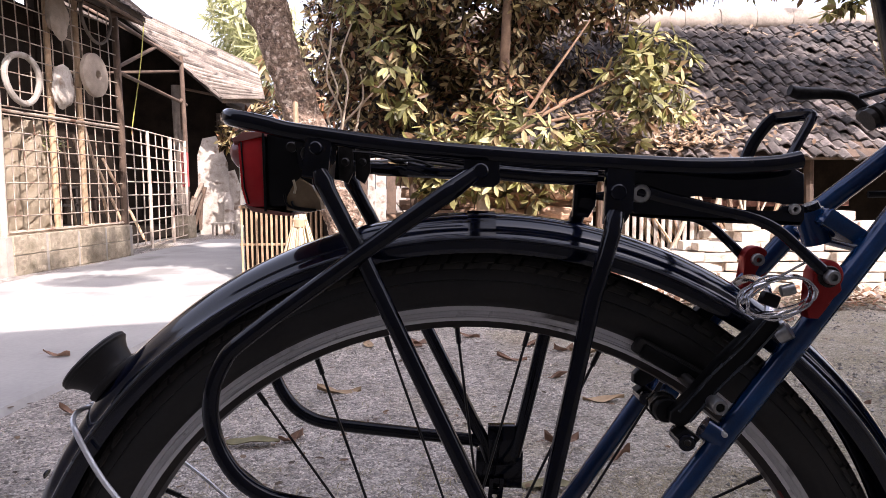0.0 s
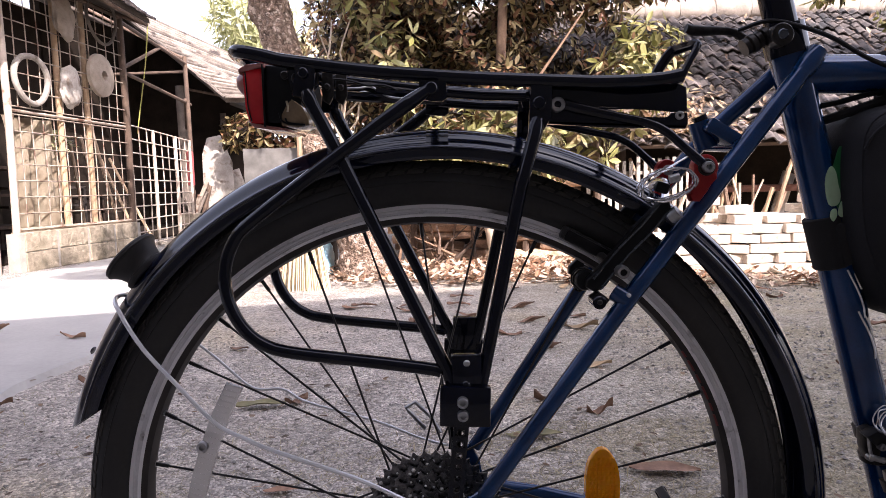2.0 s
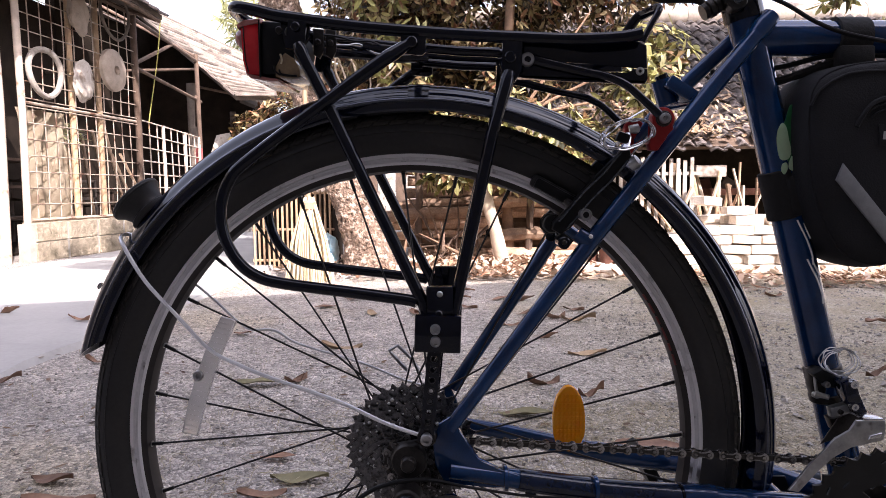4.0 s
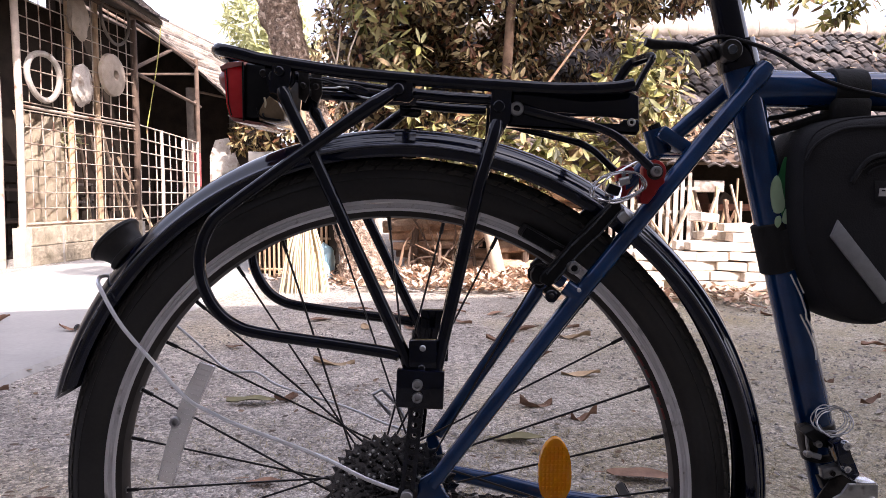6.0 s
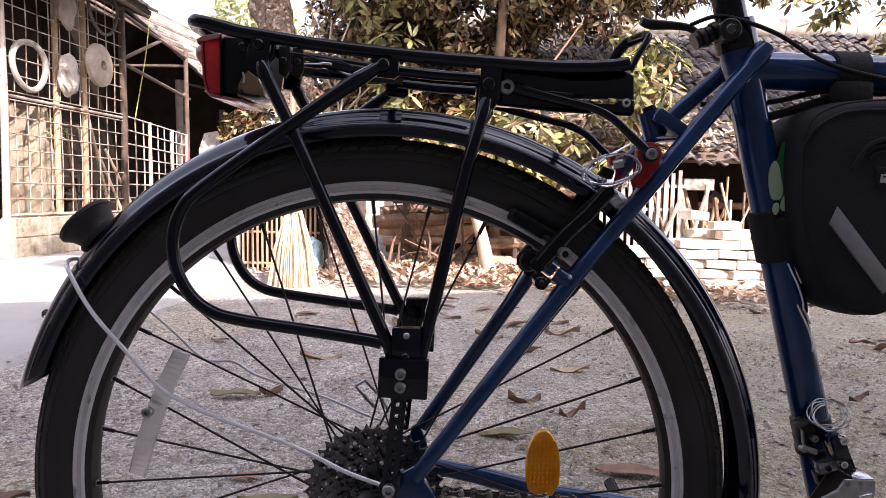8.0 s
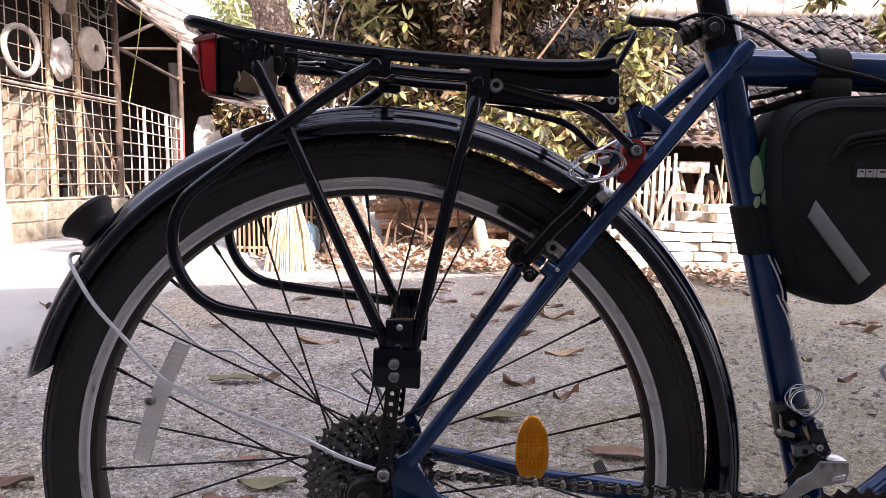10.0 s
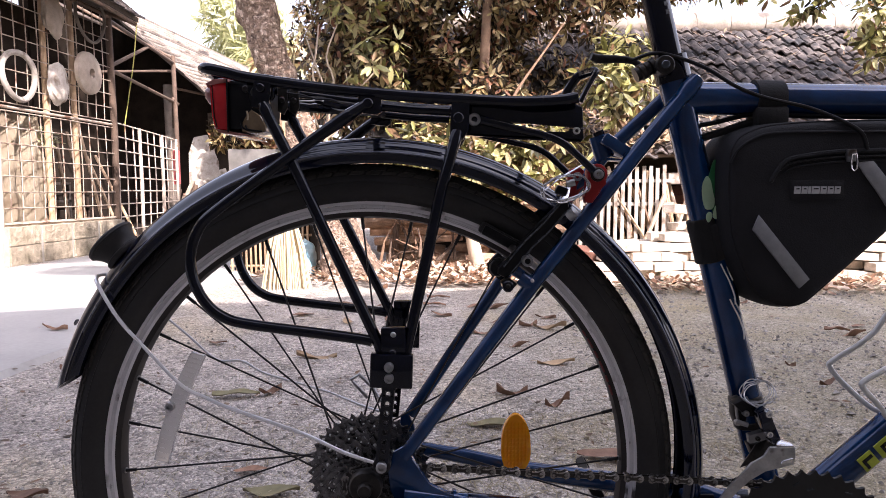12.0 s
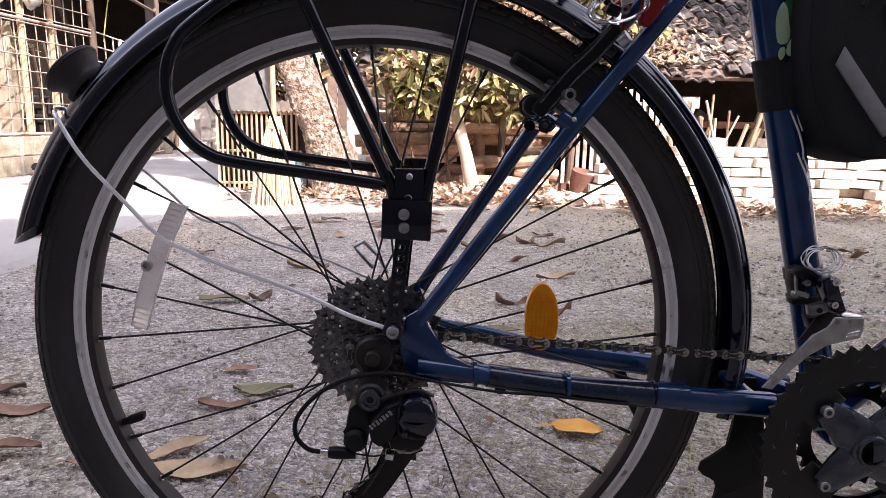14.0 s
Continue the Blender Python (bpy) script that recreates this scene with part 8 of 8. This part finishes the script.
def scatter_leaves():
    brown, pale, green, orange = "curled dry brown leaf on the gravel", "straw coloured dry leaf on the gravel", "withered green leaf on the gravel", "bright orange yellow leaf on the gravel"
    known = [(-0.41, 1.74, 5, 0.17, PALELEAF, pale, 0.022), (0.485, 1.64, -8, 0.15, PALELEAF, pale, 0.014), (-0.565, 1.26, 10, 0.16, GREENLEAF, green, 0.018), (-0.47, 1.30, 60, 0.11, DRYLEAF, brown, 0.03),
             (0.21, 1.01, -12, 0.16, GREENLEAF, green, 0.012), (-0.34, 0.545, 12, 0.105, DRYLEAF, brown, 0.010), (-0.285, 0.615, -8, 0.14, GREENLEAF, green, 0.010), (0.312, 0.452, -10, 0.105, ORANGELEAF, orange, 0.012),
             (-0.31, 0.31, 5, 0.17, PALELEAF, pale, 0.010), (-0.36, 0.37, 30, 0.12, PALELEAF, pale, 0.010), (-0.72, 0.51, 8, 0.15, DRYLEAF, brown, 0.012), (-0.79, 0.60, -14, 0.12, DRYLEAF, brown, 0.012), (-0.63, 0.35, 16, 0.12, DRYLEAF, brown, 0.02),
             (-0.48, 0.33, 25, 0.08, DRYLEAF, brown, 0.008), (-0.36, 0.72, -4, 0.09, DRYLEAF, brown, 0.006), (0.29, 1.29, 20, 0.12, DRYLEAF, brown, 0.03), (0.41, 1.17, -20, 0.08, DRYLEAF, brown, 0.03), (0.47, 0.79, -6, 0.17, DRYLEAF, brown, 0.012),
             (-1.66, 2.16, 4, 0.12, DRYLEAF, brown, 0.03), (-2.12, 2.34, 2, 0.12, DRYLEAF, brown, 0.03), (-1.24, 1.54, -10, 0.09, DRYLEAF, brown, 0.02), (-1.39, 1.29, 12, 0.12, DRYLEAF, brown, 0.02),
             (-0.49, 2.87, 8, 0.15, DRYLEAF, brown, 0.02), (-0.24, 2.73, -10, 0.14, DRYLEAF, brown, 0.02), (0.35, 2.78, 15, 0.16, DRYLEAF, brown, 0.025), (0.23, 2.17, -16, 0.14, DRYLEAF, brown, 0.02), (0.56, 2.26, -38, 0.19, PALELEAF, pale, 0.028), (0.04, 3.1, 6, 0.16, DRYLEAF, brown, 0.02),
             (0.06, 2.59, -25, 0.13, DRYLEAF, brown, 0.02), (0.36, 2.42, 10, 0.15, DRYLEAF, brown, 0.02), (0.47, 2.33, 40, 0.14, DRYLEAF, brown, 0.03), (1.33, 1.38, 3, 0.07, DRYLEAF, brown, 0.02), (1.82, 2.16, -8, 0.12, DRYLEAF, brown, 0.025), (1.32, 1.6, 10, 0.05, DRYLEAF, brown, 0.02),
             (1.85, 2.09, -20, 0.10, DRYLEAF, brown, 0.03), (1.73, 2.93, 14, 0.12, DRYLEAF, brown, 0.02), (-0.14, 2.47, 24, 0.13, DRYLEAF, brown, 0.02), (0.02, 2.85, -6, 0.14, DRYLEAF, brown, 0.02), (0.58, 2.51, 9, 0.12, DRYLEAF, brown, 0.02), (0.38, 1.91, 9, 0.09, DRYLEAF, brown, 0.02)]
    for k, (x, y, a, ln, mat, lab, curl) in enumerate(known):
        fallen_leaf(x, y, a, ln * (0.9 if mat is not ORANGELEAF else 0.85), mat, lab, curl * 1.5, k, 0.42 if mat is not ORANGELEAF else 0.75)
    rng = random.Random(60)
    for k in range(14):
        y = rng.uniform(1.9, 3.6)
        x = rng.uniform(-0.9, 1.0) if rng.random() < 0.75 else rng.uniform(1.0, 2.8)
        fallen_leaf(x, y, rng.uniform(0, 360), rng.choice((0.09, 0.12, 0.14)), DRYLEAF if rng.random() < 0.8 else PALELEAF, brown, 0.012, rng.randint(0, 4))


scatter_leaves()


def litter():
    """Leaf litter heaped along the wood pile, the shed and the block stack."""
    rng = random.Random(61)
    cl = []
    for k in range(1900):
        r = rng.random()
        if r < 0.6:
            p = (rng.gauss(0.25, 0.55), rng.uniform(3.55, 4.75))
        elif r < 0.85:
            p = (rng.uniform(1.2, 3.6), rng.gauss(3.45, 0.16))
        else:
            p = (rng.uniform(-1.3, -0.2), rng.uniform(3.9, 4.6))
        cl.append((Vector((p[0], p[1], 0.01 + rng.uniform(0, 0.03))), (rng.uniform(-0.3, 0.3), rng.uniform(-0.3, 0.3), 1), rng.randint(1, 3)))
    v, f = leaf_blades(rng, cl, 0.072, droop=0.0, width=0.5)
    for p in v:
        p.z = max(0.006, min(p.z, 0.085))
    tagged(plain_mesh("leaf_litter", v, f, LITTER), "brown dry leaf litter along the wood pile", "leaf litter", kind="stuff")


litter()


def leaf_crumbs():
    """Broken bits of leaf and bark strewn over the yard."""
    rng = random.Random(66)
    cl = [(Vector((rng.uniform(-1.6, 2.2), 0.1 + 3.0 * rng.random() ** 1.2, 0.004)), (rng.uniform(-0.2, 0.2), rng.uniform(-0.2, 0.2), 1), rng.randint(1, 2)) for _ in range(420)]
    v, f = leaf_blades(rng, cl, 0.028, droop=0.0, width=0.5)
    for p in v:
        p.z = max(0.003, min(p.z, 0.016))
    tagged(plain_mesh("leaf_crumbs", v, f, CRUMB), "dark broken bits of leaf strewn over the gravel", "leaf litter", kind="stuff")


CRUMB = leafy("leaf and bark bits", [(0.04, 0.025, 0.015), (0.10, 0.06, 0.035), (0.24, 0.15, 0.085), (0.05, 0.035, 0.02)], 0.05)
leaf_crumbs()


def stones():
    """Loose chips on the yard, thicker towards the block stack."""
    rng = random.Random(62)
    base = [(1, 0, 0), (-1, 0, 0), (0, 1, 0), (0, -1, 0), (0, 0, 1), (0.2, 0.1, -0.6)]
    tris = [(0, 2, 4), (2, 1, 4), (1, 3, 4), (3, 0, 4), (2, 0, 5), (1, 2, 5), (3, 1, 5), (0, 3, 5)]
    v, f = [], []
    for k in range(9000):
        if k < 5200:
            x, y = rng.uniform(-1.4, 1.8), rng.uniform(0.15, 2.4)
        else:
            x, y = rng.uniform(0.6, 3.2), rng.uniform(0.8, 3.4)
        s = rng.choice((0.0022, 0.003, 0.004, 0.004, 0.006)) * rng.uniform(0.6, 1.4) * (1.0 if k < 5200 else 1.7)
        m = pose(x, y, 0.002 + s * 0.15, rng.uniform(-25, 25), rng.uniform(-25, 25), rng.uniform(0, 360))
        o = len(v)
        for b in base:
            v.append(m @ Vector((b[0] * s * rng.uniform(0.7, 1.3), b[1] * s * rng.uniform(0.6, 1.1), b[2] * s * rng.uniform(0.45, 0.9))))
        f += [tuple(i + o for i in t) for t in tris]
    tagged(plain_mesh("loose_chips", v, f, CHIP), "loose grey stone chips on the yard", "gravel", kind="stuff")
    v, f = [], []
    for k in range(11000):
        x, y = (rng.gauss(0.55, 0.5), 0.02 + 1.1 * rng.random() ** 1.3) if k % 3 else (rng.uniform(-1.4, 2.2), 0.12 + 2.6 * rng.random() ** 1.4)
        a, ln, w = rng.uniform(0, 6.28), rng.uniform(0.012, 0.06), rng.uniform(0.0005, 0.0012)
        d, s = Vector((math.cos(a), math.sin(a), 0)), Vector((-math.sin(a), math.cos(a), 0))
        c = Vector((x, y, 0.004))
        b = Vector((0, 0, rng.uniform(0.001, 0.007)))
        e = s * ln * rng.uniform(-0.2, 0.2)
        o = len(v)
        v += [c - d * ln / 2 - s * w, c - d * ln / 2 + s * w, c + b + e - s * w, c + b + e + s * w, c + d * ln / 2 - s * w, c + d * ln / 2 + s * w]
        f += [(o, o + 1, o + 3, o + 2), (o + 2, o + 3, o + 5, o + 4)]
    tagged(plain_mesh("straw_bits", v, f, STRAWBIT), "pale dry straw and root fibres trodden into the yard", "straw", kind="stuff")


CHIP = leafy("grey stone chips", [(0.17, 0.155, 0.14), (0.28, 0.26, 0.235), (0.38, 0.355, 0.325), (0.24, 0.215, 0.185)], 0.0)
STRAWBIT = leafy("trodden straw", [(0.24, 0.195, 0.11), (0.36, 0.305, 0.18), (0.48, 0.42, 0.28), (0.13, 0.10, 0.06)], 0.1)
stones()


# ---- pieces of walls and roofs ----
def roof_tiles():
    rng = random.Random(21)
    w, course = 0.118, 0.122
    length = math.hypot(RIDGE[0] - EAVE[0], RIDGE[1] - EAVE[1])
    seg = 7
    verts, faces = [], []
    for j, (v, lift) in enumerate(((-0.02, 0.022), (course + 0.02, 0.004))):
        for th in (0.0, -0.014):
            for i in range(seg):
                u = i / (seg - 1)
                h = 0.018 * math.sin(u * math.tau * 0.98 - 0.5)
                verts.append(((u - 0.5) * (w + 0.016), v, lift + h + th))
    def at(j, t, i):
        return (j * 2 + t) * seg + i
    for i in range(seg - 1):
        faces += [(at(0, 0, i), at(0, 0, i + 1), at(1, 0, i + 1), at(1, 0, i)), (at(0, 1, i), at(1, 1, i), at(1, 1, i + 1), at(0, 1, i + 1)), (at(0, 0, i), at(0, 1, i), at(0, 1, i + 1), at(0, 0, i + 1))]
    me = bpy.data.meshes.new("tile")
    me.from_pydata(verts, [], faces)
    me.materials.append(TILE)
    me.shade_smooth()
    me.set_sharp_from_angle(angle=radians(50))
    rest_v, rest_f = [], []
    made = 0
    turn = pose(0, 0, 0, math.degrees(SLOPE))
    for row in range(int(length / course)):
        for col in range(int((ROOF_RIGHT - ROOF_LEFT) / w)):
            x = ROOF_LEFT + w * (col + 0.5)
            v = row * course
            sag = 0.05 * noise.noise((x * 1.3, v * 1.6, 0)) + rng.uniform(-0.006, 0.014) - (0.05 * rng.random() if row == 0 else 0.0)
            p = Vector((x + rng.uniform(-0.008, 0.008), EAVE[0] + (v + rng.uniform(-0.035, 0.02)) * math.cos(SLOPE), EAVE[1] + v * math.sin(SLOPE) + sag))
            m = Matrix.Translation(p) @ turn @ pose(0, 0, 0, rng.uniform(-5, 6), rng.uniform(-8, 8), rng.uniform(-8, 8))
            if 1.2 <= x <= 5.0 and made < 300:
                ob = new("tile", me)
                ob.parent = SHED_ROOF
                ob.matrix_basis = m
                made += 1
            else:
                o = len(rest_v)
                rest_v += [m @ Vector(q) for q in verts]
                rest_f += [tuple(k + o for k in f) for f in faces]
    ob = plain_mesh("tiles", rest_v, rest_f, TILE, SHED_ROOF, smooth=True)
    tagged(ob, kind="stuff")
    cap = bmesh.new()
    for k in range(20):
        x = ROOF_LEFT + 0.2 + k * 0.4
        turned([(0.124, -0.205), (0.130, -0.2), (0.128, 0.19), (0.122, 0.2)], (x, RIDGE[0], RIDGE[1] + 0.03 + 0.02 * noise.noise((x, 0, 0))), (1, 0, 0), 14, bm=cap)
    part("ridge_tiles", cap, RIDGECAP, SHED_ROOF, "pale plastered ridge tiles")


roof_tiles()


def brick_mesh(name, size, mat, seed):
    bm = block((0, 0, 0), size, bevel=0.006)
    for v in bm.verts:
        v.co += Vector((noise.noise(v.co * 20 + Vector((seed, 0, 0))), noise.noise(v.co * 20 + Vector((0, seed, 0))), noise.noise(v.co * 20 + Vector((0, 0, seed))))) * 0.005
    me = bpy.data.meshes.new(name)
    bm.to_mesh(me)
    bm.free()
    me.materials.append(mat)
    return me


def brick_stack():
    rng = random.Random(8)
    root = thing("brick_stack", (2.3, 3.75, 0), "loose stack of pale building bricks in full sun", "bricks")
    kinds = [brick_mesh("brick", (0.198 + 0.008 * k, 0.105, 0.060 + 0.002 * (k % 2)), BLOCK, k * 3.7) for k in range(4)]
    for row in range(7):
        for lane in range(3 if row < 6 else 2):
            x = (-1.38 if row < 4 else -1.1) + rng.uniform(0, 0.14) + 0.07 * row + lane * 0.05
            while x < 1.75 - 0.03 * row:
                step = 0.207 + rng.uniform(-0.003, 0.016)
                far = 0.16 + lane * 0.120 + 0.012 * row + rng.uniform(-0.018, 0.018) - 0.28 * max(0.0, x - 0.2) * 0.45
                ragged = row >= 5 and noise.noise((x * 1.7, row * 3.0, 2.0)) < -0.05
                if not ragged and rng.random() > 0.03:
                    ob = new("brick", rng.choice(kinds))
                    ob.parent = root
                    ob.matrix_basis = pose(x + 0.12, far, 0.036 + row * 0.0665, rng.uniform(-2.5, 2.5), rng.uniform(-3, 3), rng.uniform(-11, 11))
                x += step
    for k in range(16):
        ob = new("brick", rng.choice(kinds))
        ob.parent = root
        on_top = rng.random() < 0.4
        ob.matrix_basis = pose(rng.uniform(-0.6, 1.5), rng.uniform(0.24, 0.4), 0.50, rng.uniform(-8, 8), rng.uniform(-6, 6), rng.uniform(0, 180)) if on_top else pose(rng.uniform(-1.5, -0.9), rng.uniform(-0.05, 0.5), 0.036, rng.uniform(-6, 6), rng.uniform(-8, 8), rng.uniform(0, 180))


brick_stack()


def block_wall():
    a, b = CAGE[1], CAGE[2]
    d = (b - a).normalized()
    ang = math.degrees(math.atan2(d.y, d.x))
    mid = (a + b) / 2
    base = part("wall_1", block((0, 0, 0.165), ((b - a).length + 0.1, 0.11, 0.33)), MORTAR, smooth=False)
    base.matrix_basis = pose(mid.x, mid.y, 0, 0, 0, ang)
    tagged(base, "low wall of rough grey blocks under the mesh", "wall", kind="structure")
    me = brick_mesh("wall_block", (0.385, 0.135, 0.165), WALLBLOCK, 2.0)
    n = round((b - a).length / 0.40)
    for row in range(2):
        for k in range(n):
            ob = new("wall_block", me)
            ob.parent = base
            ob.matrix_basis = pose(-(b - a).length / 2 + (k + (0.5 if row == 0 else 0.5)) * (b - a).length / n, 0, 0.085 + row * 0.172, 0, 0, 180 * (k % 2))


block_wall()
